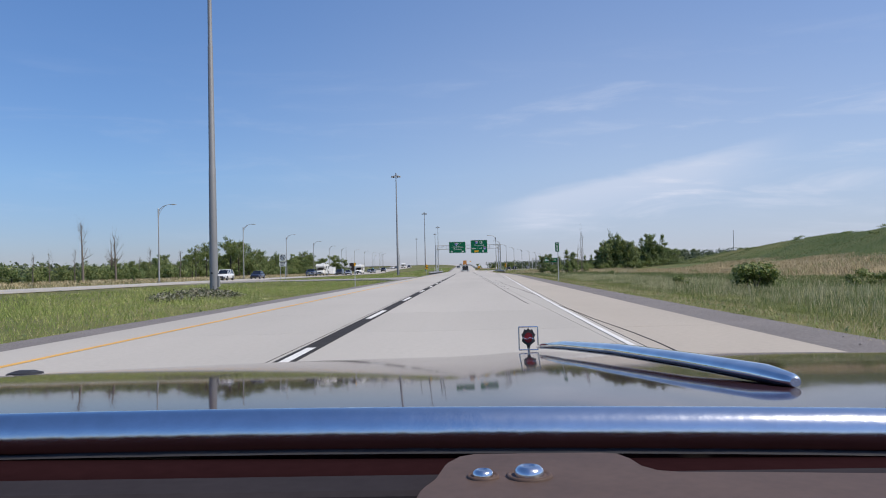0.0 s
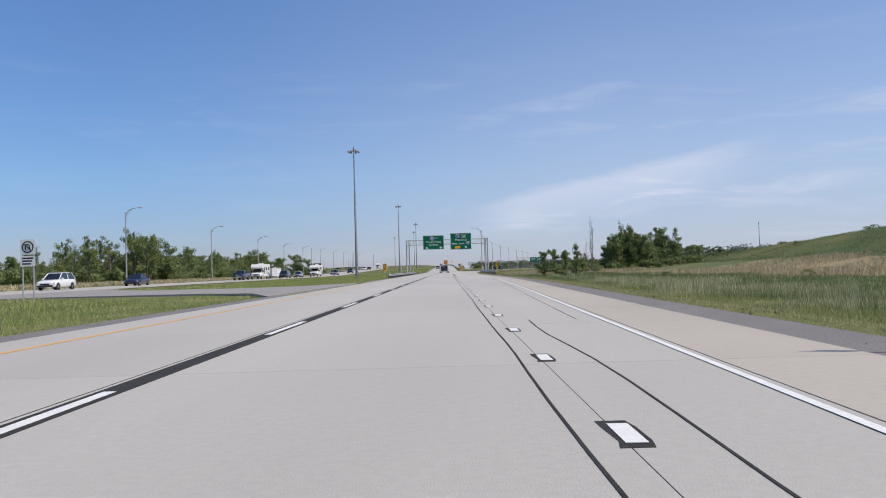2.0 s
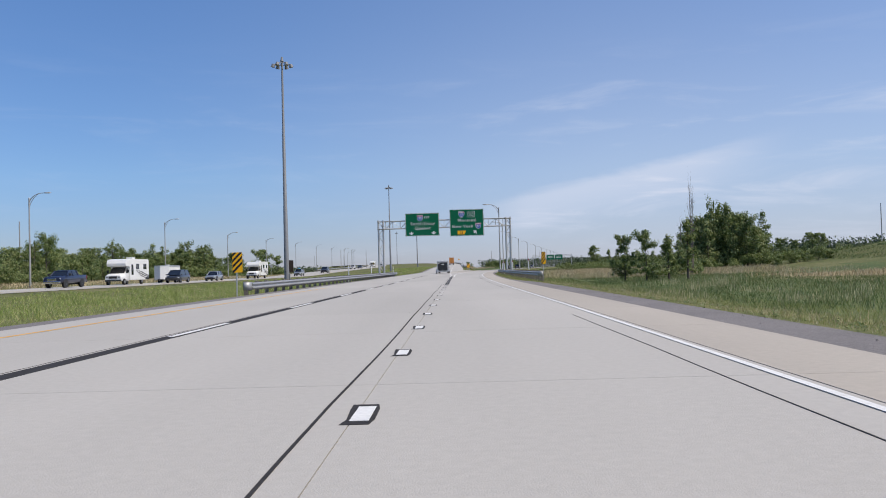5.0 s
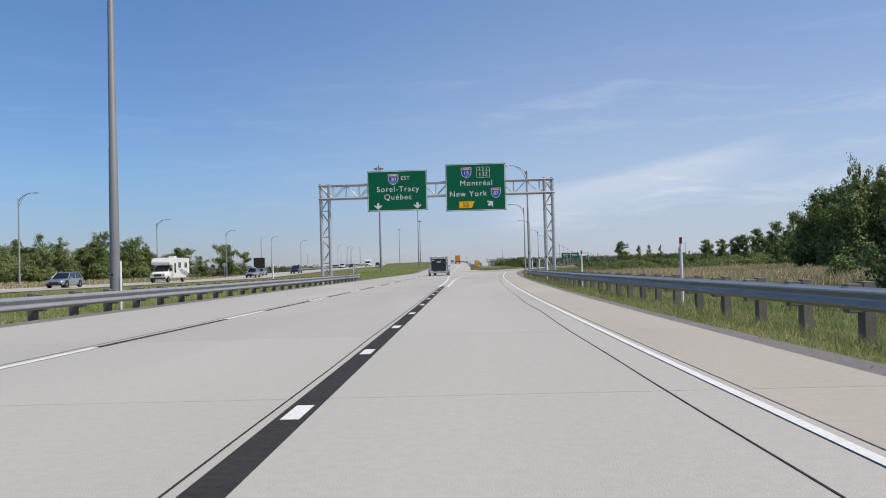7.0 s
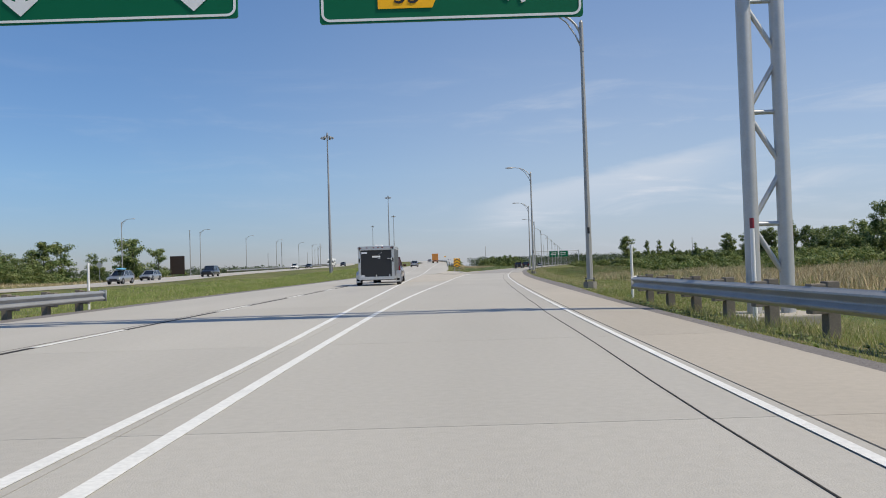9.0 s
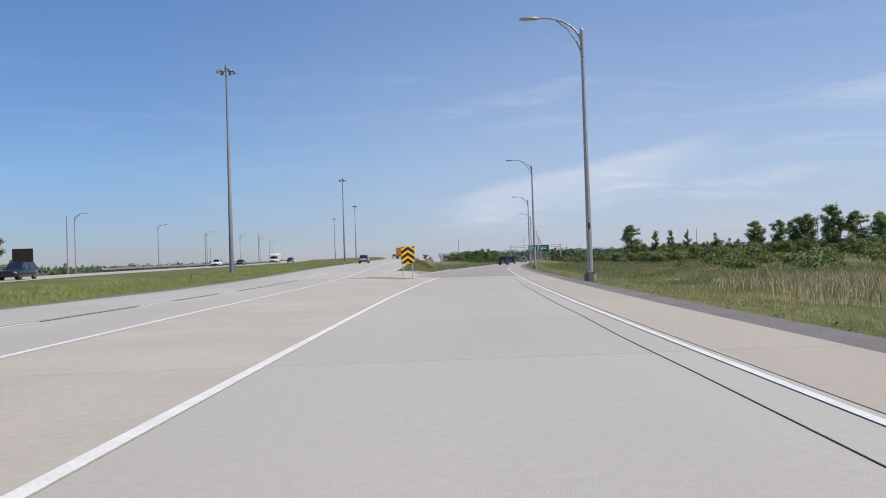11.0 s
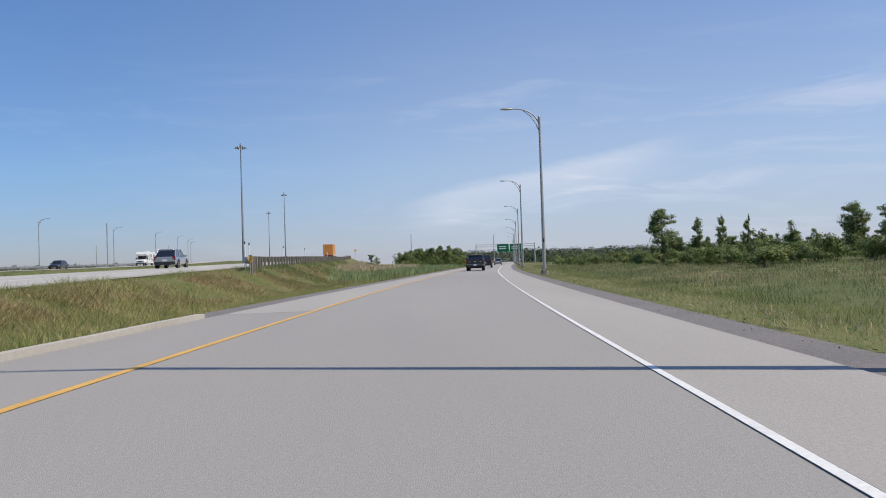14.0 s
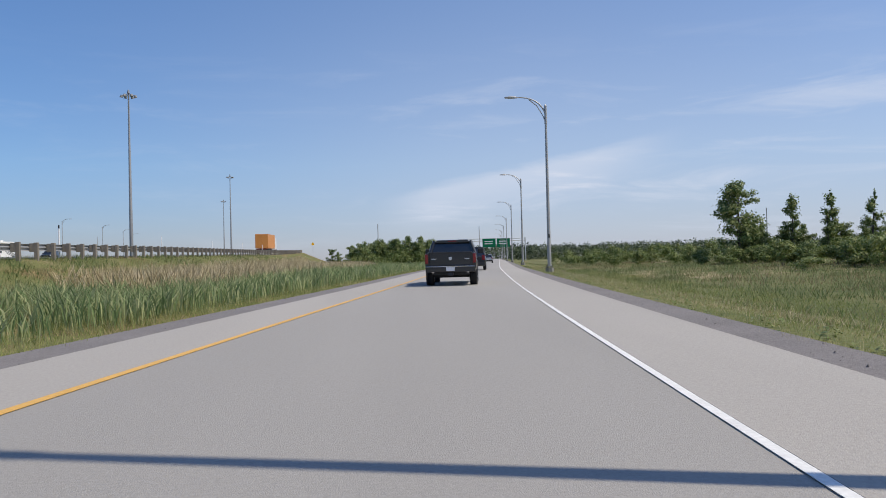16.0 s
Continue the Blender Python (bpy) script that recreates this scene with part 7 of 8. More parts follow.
# far woods, uncountable; distance haze sits in their leaf colour
def wood_band(name, x0, y0, x1, y1, depth, height, count, seed):
    rs = np.random.default_rng(seed)
    f = rs.random(count)
    along_x, along_y = x0 + (x1 - x0) * f, y0 + (y1 - y0) * f
    off = rs.random(count) * depth
    nx, ny = -(y1 - y0), (x1 - x0)
    ln = math.hypot(nx, ny)
    px, py = along_x + nx / ln * off, along_y + ny / ln * off
    crown = height * (0.80 + 0.17 * np.sin(px * 0.43 + np.sin(py * 0.31) * 2) * np.sin(px * 0.17 + 1.3) + 0.07 * np.sin(px * 1.9 + py) + 0.09 * np.sin(px * 0.83 + 0.6 * py + 2 * np.sin(px * 0.11)))
    pz = -1.0 + crown * rs.random(count) ** 0.6
    p = np.stack([px, py, pz], 1)
    a = rs.normal(size=(count, 3))
    a /= np.linalg.norm(a, axis=1)[:, None]
    b = np.cross(a, rs.normal(size=(count, 3)))
    b /= np.linalg.norm(b, axis=1)[:, None]
    s = 0.24 + 0.38 * rs.random(count)[:, None]
    co = np.stack([p - a * s, p + b * s * 0.7, p + a * s, p - b * s * 0.7], 1).reshape(-1, 3)
    tagged(new(name, quick_mesh(name, co, 4, M_HAZY_WOOD)), "dark green woods along the horizon, leaf colour paled for haze", "woods", kind="stuff")


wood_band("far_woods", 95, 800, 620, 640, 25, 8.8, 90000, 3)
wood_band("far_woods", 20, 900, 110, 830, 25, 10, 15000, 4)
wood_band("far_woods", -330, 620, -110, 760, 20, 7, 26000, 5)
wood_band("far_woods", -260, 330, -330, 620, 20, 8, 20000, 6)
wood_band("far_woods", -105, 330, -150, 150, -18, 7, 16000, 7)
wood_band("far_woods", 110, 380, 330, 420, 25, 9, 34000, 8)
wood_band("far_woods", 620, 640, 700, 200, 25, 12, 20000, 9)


# ---------------------------------------------------------------- grass
def blades(name, x, y, h, w, mat, label, rs, lift=0.0, bend_amt=0.9, plain=False):
    """Thin blades: a slender bent kite from root to tip, or a plain spike."""
    n = len(x)
    g = lie_many(x, y)
    a = rs.random(n) * 2 * np.pi
    lean_a = rs.random(n) * 2 * np.pi
    lean_r = h * bend_amt * (0.25 + 0.75 * rs.random(n))
    base = np.stack([x, y, g - 0.02 + lift], 1)
    lean = np.stack([np.cos(lean_a) * lean_r, np.sin(lean_a) * lean_r, np.zeros(n)], 1)
    side = np.stack([np.cos(a) * w / 2, np.sin(a) * w / 2, 0.15 * w * np.sin(2 * a)], 1)
    tip = base + lean
    tip[:, 2] += h + 0.02
    if plain:
        co = np.stack([base - side, base + side, tip], 1).reshape(-1, 3)
        return tagged(new(name, quick_mesh(name, co, 3, mat)), label, "grass", kind="stuff")
    mid = base * 0.5 + tip * 0.5 - lean * 0.22
    mid[:, 2] += h * 0.10
    co = np.stack([base, mid + side, tip, mid - side], 1).reshape(-1, 3)
    return tagged(new(name, quick_mesh(name, co, 4, mat)), label, "grass", kind="stuff")


rs = np.random.default_rng(123)
TABLE_Y = np.arange(-120, 1101, 0.5)


def table(f):
    values = np.array([f(y) for y in TABLE_Y])
    return lambda y: np.interp(y, TABLE_Y, values)


gr, rle, mre, mlf, opm = table(gravel_right), table(ramp_left_edge), table(main_right_edge), table(main_left), table(opposite_mid)


def patchy(x, y, s=0.12):
    return 0.5 + 0.25 * (np.sin(x * s * 2.1 + np.sin(y * s) * 2) + np.sin(y * s * 1.7 + np.sin(x * s * 1.3) * 2))


def crossover(x, y):
    return (y > 85) & (y < 108 + np.maximum(0, -x - 24) * 1.4) & (x > -34)


def cover(name, n, y0, y1, edge, sign, reach, power, h0, h1, rise, mat, label, w0, w1, bend_amt=1.0, keep=None):
    """Grass from an edge outwards: blades get longer and broader further off."""
    y = y0 + (y1 - y0) * rs.random(n)
    d = reach * rs.random(n) ** power
    x = edge(y) + sign * d
    if keep is not None:
        ok = keep(x, y)
        x, y, d = x[ok], y[ok], d[ok]
    lump = 0.45 + 1.1 * patchy(x, y, 0.35) * (0.5 + patchy(x + 9, y, 1.1))
    h = (h0 + (h1 - h0) * rs.random(len(x))) * np.clip(0.4 + d / rise, 0.4, 1.3) * lump
    return blades(name, x, y, h, w0 + (w1 - w0) * d / reach + 0.004 * rs.random(len(x)), mat, label, rs, bend_amt=bend_amt, plain=True)


# median
cover("grass", 270000, -2, 330, lambda y: mlf(y) - 0.5, -1, 22, 1.6, 0.06, 0.22, 5, M_MEDIAN, "shin-high green median grass", 0.008, 0.04, 1.1, lambda x, y: ~crossover(x, y))
cover("grass", 20000, 330, 470, lambda y: mlf(y) - 0.6, -1, 18, 1.2, 0.1, 0.25, 5, M_MEDIAN, "green median grass beyond the exit", 0.03, 0.06, 1.1)
cover("dry_grass", 16000, -2, 330, lambda y: mlf(y) - 0.6, -1, 16, 1.5, 0.15, 0.4, 5, M_STRAW, "pale dry stems in the median grass", 0.005, 0.014, 0.8, lambda x, y: ~crossover(x, y) & (patchy(x, y, 0.2) > 0.45))
# right verge
cover("grass", 300000, -2, 470, lambda y: gr(y) - 0.12, 1, 8.5, 1.4, 0.04, 0.15, 6, M_GRASS, "short green verge grass", 0.007, 0.018, 1.2)
cover("dry_grass", 80000, -2, 470, lambda y: gr(y) - 0.25, 1, 3.6, 1.9, 0.05, 0.17, 3, M_STRAW, "dry straw stems along the gravel edge", 0.005, 0.010, 1.2)
cover("grass", 26000, 166, 240, lambda y: gr(y) - 0.15, 1, 2.6, 1.2, 0.06, 0.18, 1, M_GRASS, "weedy grass under the guardrail", 0.008, 0.014, 1.1)
# embankment and the ramp's left verge
n = 150000
y = 326.5 + rs.random(n) ** 1.2 * 172
f = rs.random(n)
x = mre(y) + 0.15 + (rle(y) - 0.7 - mre(y) - 0.15) * f
ok = ((x < rle(y) - 1.0) | (y > 352)) & ((y > 331.2) | (x < mre(y) + 0.46 * (y - 326.2)))
x, y = x[ok], y[ok]
blades("grass", x, y, (0.05 + 0.15 * rs.random(len(x))) * (0.4 + 1.1 * patchy(x, y, 0.35) * (0.5 + patchy(x, y + 5, 1.2))), 0.009 + 0.010 * rs.random(len(x)), M_GRASSY, "rough yellowing grass on the embankment", rs, bend_amt=1.3, plain=True)
low = (rle(y) - x < 5.5) & (rs.random(len(x)) < 0.6)
blades("grass", x[low] + 0.1, y[low] + 0.1, 0.08 + 0.2 * rs.random(int(low.sum())), 0.009 + 0.010 * rs.random(int(low.sum())), M_GRASS, "greener grass at the foot of the bank", rs, bend_amt=1.1, plain=True)
n = 90000
y = 332 + rs.random(n) * 90
f = 0.10 + 0.42 * rs.random(n)
x = mre(y) + 0.4 + (rle(y) - mre(y) - 1.5) * f
ok = patchy(x * 1.4, y, 0.30) * (0.4 + 0.9 * patchy(x + 3, y * 1.3, 0.9)) > 0.42
x, y = x[ok], y[ok]
blades("dry_grass", x, y, 0.06 + 0.16 * rs.random(len(x)), 0.010 + 0.012 * rs.random(len(x)), M_BANK, "flattened tan grass on the bank", rs, bend_amt=2.2, plain=True)
n = 50000
y = 380 + rs.random(n) * 120
x = mre(y) + 0.3 + (rle(y) - mre(y) - 1.5) * 0.62 * rs.random(n)
rank = patchy(x * 1.3, y, 0.25) * (0.5 + 0.9 * patchy(x + 5, y * 1.2, 0.8))
for nm, ok, mat, label in (("rank_grass", rank > 0.40, M_MOUND, "dark green grass tufts on the high bank"), ("dry_grass", rank < 0.16, M_RUST, "rusty brown grass on the high bank")):
    blades(nm, x[ok], y[ok], (0.10 + 0.22 * rs.random(int(ok.sum()))) * (0.6 + 0.6 * rank[ok]), 0.018 + 0.018 * rs.random(int(ok.sum())), mat, label, rs, bend_amt=1.0, plain=True)
# reeds in the ditch between ramp and embankment
n = 58000
y = 394 + rs.random(n) * 130
d = rs.random(n)
foot = mre(y) + 4.4
x = rle(y) - 3.6 - np.maximum(rle(y) - 3.6 - foot, 0.5) * d
ok = (patchy(x, y, 0.5) > 0.16) & (rs.random(n) < np.clip((y - 395 - 3 * patchy(x, y, 0.7)) / 9, 0.03, 1))
x, y, d = x[ok], y[ok], d[ok]
tallness = np.clip(0.45 + (y - 394) / 18, 0.45, 1) * (0.75 + 0.5 * patchy(x, y, 0.45))
straw = (d > 0.30 + 0.25 * patchy(x, y, 0.2)) & (y > 410 + 6 * patchy(x, y, 0.4))
gx_, gy_ = x[~straw], y[~straw]
blades("reeds", gx_, gy_, (0.55 + 0.5 * rs.random(len(gx_))) * tallness[~straw], 0.022 + 0.020 * rs.random(len(gx_)), M_REEDG, "tall grey-green reeds in the ditch", rs, bend_amt=0.75)
sx_, sy_ = x[straw], y[straw]
blades("dry_reeds", sx_, sy_, 1.0 + 0.5 * rs.random(len(sx_)), 0.02 + 0.02 * rs.random(len(sx_)), M_STRAW, "straw-coloured dry reeds behind the green ones", rs, bend_amt=0.5)
# cattails in the wet strip, then a green hollow, then tan reeds up to the mound
def scatter(n, y0, y1, o0, o1, power=1.0, wave=1.0):
    """Random places between two distances from the gravel, along ragged edges."""
    y = y0 + (y1 - y0) * rs.random(n)
    f = rs.random(n) ** power
    w = wave * (2.6 * (patchy(gr(y), y, 0.11) - 0.5) + 1.2 * (patchy(gr(y) + 5, y, 0.45) - 0.5))
    x = gr(y) + o0 + (o1 - o0) * f + w * (1 + 1.5 * (patchy(f * 9, y, 0.2) - 0.5)) + 0.04 * (o1 - o0) * rs.normal(size=n)
    return np.maximum(x, gr(y) + 0.8 + 2.5 * rs.random(n)), y


x, y = scatter(80000, -4, 175, 6.0, 15.5, 1.0, 1.6)
ok = patchy(x, y, 0.4) * (0.5 + patchy(x, y + 3, 0.9)) > 0.33 + 0.45 * np.clip((y - 100 - 30 * patchy(x, y, 0.1)) / 30, 0, 1)
x, y = x[ok], y[ok]
h = (0.22 + 0.38 * rs.random(len(x))) * (0.45 + 0.9 * patchy(x, y, 0.3)) * np.clip((x - gr(y) - 3) / 5, 0.35, 1)
light = rs.random(len(x)) < np.clip(patchy(x, y, 0.22) * 1.6, 0.35, 0.95)
blades("reeds", x[~light], y[~light], h[~light], 0.009 + 0.009 * rs.random(int((~light).sum())), M_REED, "green reeds in the wet strip", rs, bend_amt=0.45)
blades("pale_reeds", x[light], y[light], h[light] * 1.15, 0.010 + 0.010 * rs.random(int(light.sum())), M_PALEREED, "pale upright cattail stalks in the wet strip", rs, bend_amt=0.30)
x, y = scatter(120000, -4, 215, 6.5, 30, 0.9, 3.0)
blades("hollow_grass", x, y, (0.10 + 0.22 * rs.random(len(x))) * (0.5 + patchy(x, y, 0.3)), 0.02 + 0.025 * rs.random(len(x)), M_MOUND, "smooth green grass in the hollow", rs, bend_amt=1.0, plain=True)
x, y = scatter(70000, -8, 190, 27, 56, 1.0, 3.5)
ok = (patchy(x * 0.5, y, 0.12) > 0.2) & (x < 64)
x, y = x[ok], y[ok]
blades("dry_reeds", x, y, (0.35 + 0.45 * rs.random(len(x))) * (0.6 + 0.7 * patchy(x, y, 0.15)), 0.022 + 0.03 * rs.random(len(x)), M_STRAW, "tan dry reeds below the mound", rs, bend_amt=0.5)
x, y = scatter(12000, -8, 190, 27, 52)
ok = patchy(x * 0.6, y + 20, 0.10) > 0.62
x, y = x[ok], y[ok]
blades("reeds", x, y, 0.5 + 0.4 * rs.random(len(x)), 0.03 + 0.03 * rs.random(len(x)), M_REED, "dark green reed patches among the tan ones", rs, bend_amt=0.5)
# tan reed bed beside the exit lane
x, y = scatter(75000, 206, 300, 8.0, 38, 1.2, 3.0)
ok = patchy(x, y, 0.2) > 0.14
x, y = x[ok], y[ok]
h = (0.4 + 0.5 * rs.random(len(x))) * np.clip((x - gr(y) - 3) / 5, 0.25, 1) * (0.6 + 0.7 * patchy(x, y, 0.2))
green = rs.random(len(x)) < np.clip(1.1 - 1.2 * patchy(x, y, 0.13) - (y - 300) * -0.006, 0.12, 0.8)
blades("dry_reeds", x[~green], y[~green], h[~green], 0.016 + 0.020 * rs.random(int((~green).sum())), M_STRAW, "tan dry reeds beyond the guardrail", rs, bend_amt=0.45)
blades("reeds", x[green], y[green], h[green] * 0.8, 0.016 + 0.018 * rs.random(int(green.sum())), M_REED, "green reeds among the tan ones", rs, bend_amt=0.55)
# rough field beside the ramp, green with rusty and straw patches
x, y = scatter(120000, 288, 560, 4.8, 50, 1.5, 2.0)
off = x - gr(y)
lum = patchy(x, y, 0.10) * 0.6 + patchy(x + 30, y * 1.3, 0.37) * 0.4
h = (0.08 + 0.24 * rs.random(len(x))) * (0.4 + 1.1 * lum) * np.clip(off / 10, 0.45, 1.15)
dry = rs.random(len(x)) < np.clip((lum - 0.42) * 3.0, 0.05, 0.75)
blades("rough_grass", x[~dry], y[~dry], h[~dry], 0.010 + 0.0009 * off[~dry] + 0.010 * rs.random(int((~dry).sum())), M_REED, "rough green grass in the field", rs, bend_amt=0.9, plain=True)
blades("dry_grass", x[dry], y[dry], h[dry] * 1.15, 0.009 + 0.0008 * off[dry] + 0.008 * rs.random(int(dry.sum())), M_RUST, "rusty straw-coloured grass in the field", rs, bend_amt=0.6, plain=True)
# ranker dark tufts in the verge and the field
for n, y0, y1, o0, o1, wide in ((60000, -4, 215, 3.0, 13, 0.012), (90000, 300, 480, 4.0, 34, 0.020)):
    x, y = scatter(n, y0, y1, o0, o1, 1.3, 1.2)
    tuft = patchy(x, y, 0.55) * (0.45 + 0.8 * patchy(x + 7, y * 1.4, 0.21)) + 0.25 * (patchy(x, y + 11, 1.7) - 0.5)
    ok = tuft > 0.46
    x, y, tuft = x[ok], y[ok], tuft[ok]
    blades("rank_grass", x, y, (0.12 + 0.22 * rs.random(len(x))) * (0.3 + 1.3 * tuft) * np.clip((x - gr(y)) / 7, 0.4, 1.2), wide * (0.7 + 0.8 * rs.random(len(x))), M_MOUND, "ranker dark green grass tufts", rs, bend_amt=0.9, plain=True)
# far side of the opposite carriageway
n = 24000
y = 30 + rs.random(n) * 330
x = opm(y) - 6.8 - 15 * rs.random(n)
blades("dry_grass", x, y, 0.15 + 0.4 * rs.random(n), 0.04 + 0.04 * rs.random(n), M_STRAW, "tan dry grass before the wood", rs)
# the mound on the right
n = 90000
y = rs.random(n) * 330 - 10
x = 60 + 34 * rs.random(n)
blades("rough_grass", x, y, (0.12 + 0.25 * rs.random(n)) * (0.5 + 1.1 * patchy(x, y, 0.25)), 0.03 + 0.05 * rs.random(n), M_MOUND, "rough dark green grass on the mound", rs, bend_amt=1.2, plain=True)


# broad-leaved weeds along the pavement edges
def weeds(name, x, y, size, mat, label):
    n = len(x)
    rep = 7
    px, py = np.repeat(x, rep), np.repeat(y, rep)
    s = np.repeat(size, rep) * (0.6 + 0.7 * rs.random(n * rep))
    a = rs.random(n * rep) * 2 * np.pi
    z = lie_many(px, py) + s * rs.random(n * rep) * 1.4
    c = np.stack([px + np.cos(a) * s * 0.7, py + np.sin(a) * s * 0.7, z + 0.02], 1)
    o = np.stack([np.cos(a), np.sin(a), 0.5 * rs.random(n * rep)], 1) * s[:, None] * 0.8
    q = np.stack([-np.sin(a), np.cos(a), 0.3 * (rs.random(n * rep) - 0.5)], 1) * s[:, None] * 0.35
    co = np.stack([c - o, c + q, c + o, c - q], 1).reshape(-1, 3)
    tagged(new(name, quick_mesh(name, co, 4, mat)), label, "weeds", kind="stuff")


n = 5200
y = rs.random(n) * 470
side = rs.random(n) < 0.5
x = np.where(side, gr(y) + 0.1 + 2.0 * rs.random(n) ** 2, np.where(y < 330, mlf(y) - 0.95 - 1.6 * rs.random(n) ** 2, rle(y) - 0.85 - 1.3 * rs.random(n) ** 2))
keep = ~crossover(x, y) & ~((y > 325) & (y < 352) & ~side)
weeds("weeds", x[keep], y[keep], 0.02 + 0.045 * rs.random(int(keep.sum())), M_LEAF2, "low broad-leaved weeds along the pavement edge")
n = 2600
y = rs.random(n) * 330
x = np.where(rs.random(n) < 0.6, mlf(y) - 1.5 - 9 * rs.random(n), gr(y) + 2 + 14 * rs.random(n))
keep = ~crossover(x, y) & (patchy(x, y, 0.25) > 0.6)
weeds("wild_flowers", x[keep], y[keep], 0.02 + 0.025 * rs.random(int(keep.sum())), M_BLOOM, "small pale flowers in the grass")
# grey-leaved brush patch beside the first mast
M_BRUSH = blend_material("grey_brush_leaves", [(0.06, 0.072, 0.036), (0.12, 0.128, 0.08), (0.27, 0.265, 0.21)], 0.8, scale=1.0, fine=4, island=0.8)
patch_c, patch_r = [], []
for k in range(46):
    a, r = rt.uniform(0, 2 * math.pi), math.sqrt(rt.random())
    px, py = -16.4 + 2.6 * r * math.cos(a) - 1.2 * r * math.sin(a), 41.2 + 4.6 * r * math.sin(a)
    patch_c.append((px, py, lie(px, py) + 0.30 * (1.15 - r * r)))
    patch_r.append((0.55, 0.6, 0.34 * (1.2 - 0.6 * r)))
brush = leaf_clumps(np.random.default_rng(17), patch_c, patch_r, 6500, 0.055)
tagged(new("brush_patch", quick_mesh("brush_patch", brush, 3, M_BRUSH)), "low grey-leaved brush patch by the mast", "brush", kind="stuff")
for group_of in STOCK.values():
    for src in group_of:
        if src not in USED:
            plant([k for k, v in STOCK.items() if src in v][0], -75 - rt.uniform(0, 8), 230 + rt.uniform(0, 40), 0.9, variant=[v.index(src) for v in STOCK.values() if src in v][0])
# loose stones on the gravel strip
n = 1500
y = rs.random(n) * 470
x = np.where(rs.random(n) < 0.72, gr(y) - np.where((y > 160) & (y < 248), 0.25, 0.62) * rs.random(n), np.where(y < 330, mlf(y) - 0.8 * rs.random(n), rle(y) - 0.7 * rs.random(n)))
keep = ~((y > 305) & (y < 352) & (x < 8))
x, y = x[keep], y[keep]
s = 0.007 + 0.015 * rs.random(len(x)) ** 3
c = np.stack([x, y, np.full(len(x), -0.008)], 1)
tet = np.array([(1, 0, 0), (-0.5, 0.87, 0), (-0.5, -0.87, 0), (0.1, 0, 1.1)])
co = np.concatenate([c[:, None, :] + tet[list(f)][None] * s[:, None, None] for f in ((0, 1, 3), (1, 2, 3), (2, 0, 3))], 1).reshape(-1, 3)
tagged(new("loose_stones", quick_mesh("loose_stones", co, 3, M_GRAVEL)), "loose stones on the gravel strip", "stones", kind="stuff")


# ---------------------------------------------------------------- the open car that carries the camera, where the drive begins
car = thing("convertible_car", pose(-1.635, 0.0, 0.0, 0, 0, -0.3), "dark maroon open car with chrome trim, hood gleaming", "car")
P_MAROON = material("dark_maroon_lacquer", (0.045, 0.024, 0.030), 0.05, 0.0, vary=0.06, scale=2, fine=40, fine_amt=0.03, coat=0.0, spec=0.17)
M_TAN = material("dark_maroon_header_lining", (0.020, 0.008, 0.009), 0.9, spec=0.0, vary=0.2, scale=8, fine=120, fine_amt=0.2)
M_LATCH = material("worn_bronzed_steel", (0.092, 0.062, 0.050), 0.55, 0.0, spec=0.2, vary=0.3, scale=30, fine=200, fine_amt=0.2)
M_EDGE = material("grey_brown_edge_strip", (0.030, 0.026, 0.029), 0.8, spec=0.05, vary=0.2, scale=12, fine=160, fine_amt=0.2)
M_MOULD = material("scuffed_chrome", (0.72, 0.74, 0.78), 0.20, 1.0, vary=0.06, scale=25, fine=90, fine_amt=0.08, bump=0.03, bump_scale=70)
M_SEAT = material("dark_grey_vinyl", (0.045, 0.043, 0.045), 0.6, vary=0.15, scale=6, fine=80, fine_amt=0.1)
# hood: a gently crowned panel that falls away to the nose
bm = bmesh.new()
nx_, ny_ = 36, 18
grid = []
for j in range(ny_ + 1):
    v = j / ny_
    yy = 0.62 + 1.58 * v
    row = []
    for i in range(nx_ + 1):
        u = -1 + 2 * i / nx_
        xx = 1.14 * u * (1 - 0.04 * v)
        zz = 0.800 - 0.115 * v ** 1.25 - 0.024 * abs(u) ** 2.2 * v ** 2.5 - 0.03 * max(0, (abs(u) - 0.94) / 0.06) ** 2 + 0.010 * math.exp(-(u / 0.10) ** 2) - (0.05 * max(0, (v - 0.93) / 0.07) ** 2)
        row.append(bm.verts.new((xx, yy, zz)))
    grid.append(row)
for j in range(ny_):
    for i in range(nx_):
        bm.faces.new((grid[j][i], grid[j][i + 1], grid[j + 1][i + 1], grid[j + 1][i])).smooth = True
part("hood", bm, P_MAROON, car, "mirror-bright maroon hood")
# body sides, nose and rear deck
bm = bmesh.new()
loft(bm, [hull_ring(-2.7, 0.35, 0.74, 0.90, 0.80), hull_ring(-2.4, 0.30, 0.80, 0.97, 0.90), hull_ring(-1.6, 0.28, 0.80, 1.0, 0.94), hull_ring(-1.5, 0.28, 0.80, 1.0, 0.94)])
part("rear_deck", bm, P_MAROON, car)
for s in (-1, 1):
    bm = bmesh.new()
    loft(bm, [[(s * w * 0.93, y, 0.26), (s * w, y, 0.34), (s * w, y, 0.62), (s * w * 0.99, y, z), (s * w * 0.92, y, z), (s * w * 0.90, y, 0.3)] for y, z, w in ((-1.5, 0.78, 1.0), (0.3, 0.765, 1.08), (1.2, 0.69, 1.11), (2.15, 0.61, 1.08))])
    part("fender", bm, P_MAROON, car)
    for y in (-1.95, 1.45):
        add_wheel(car, s * 0.86, y, 0.33, 0.2)
bm = bmesh.new()
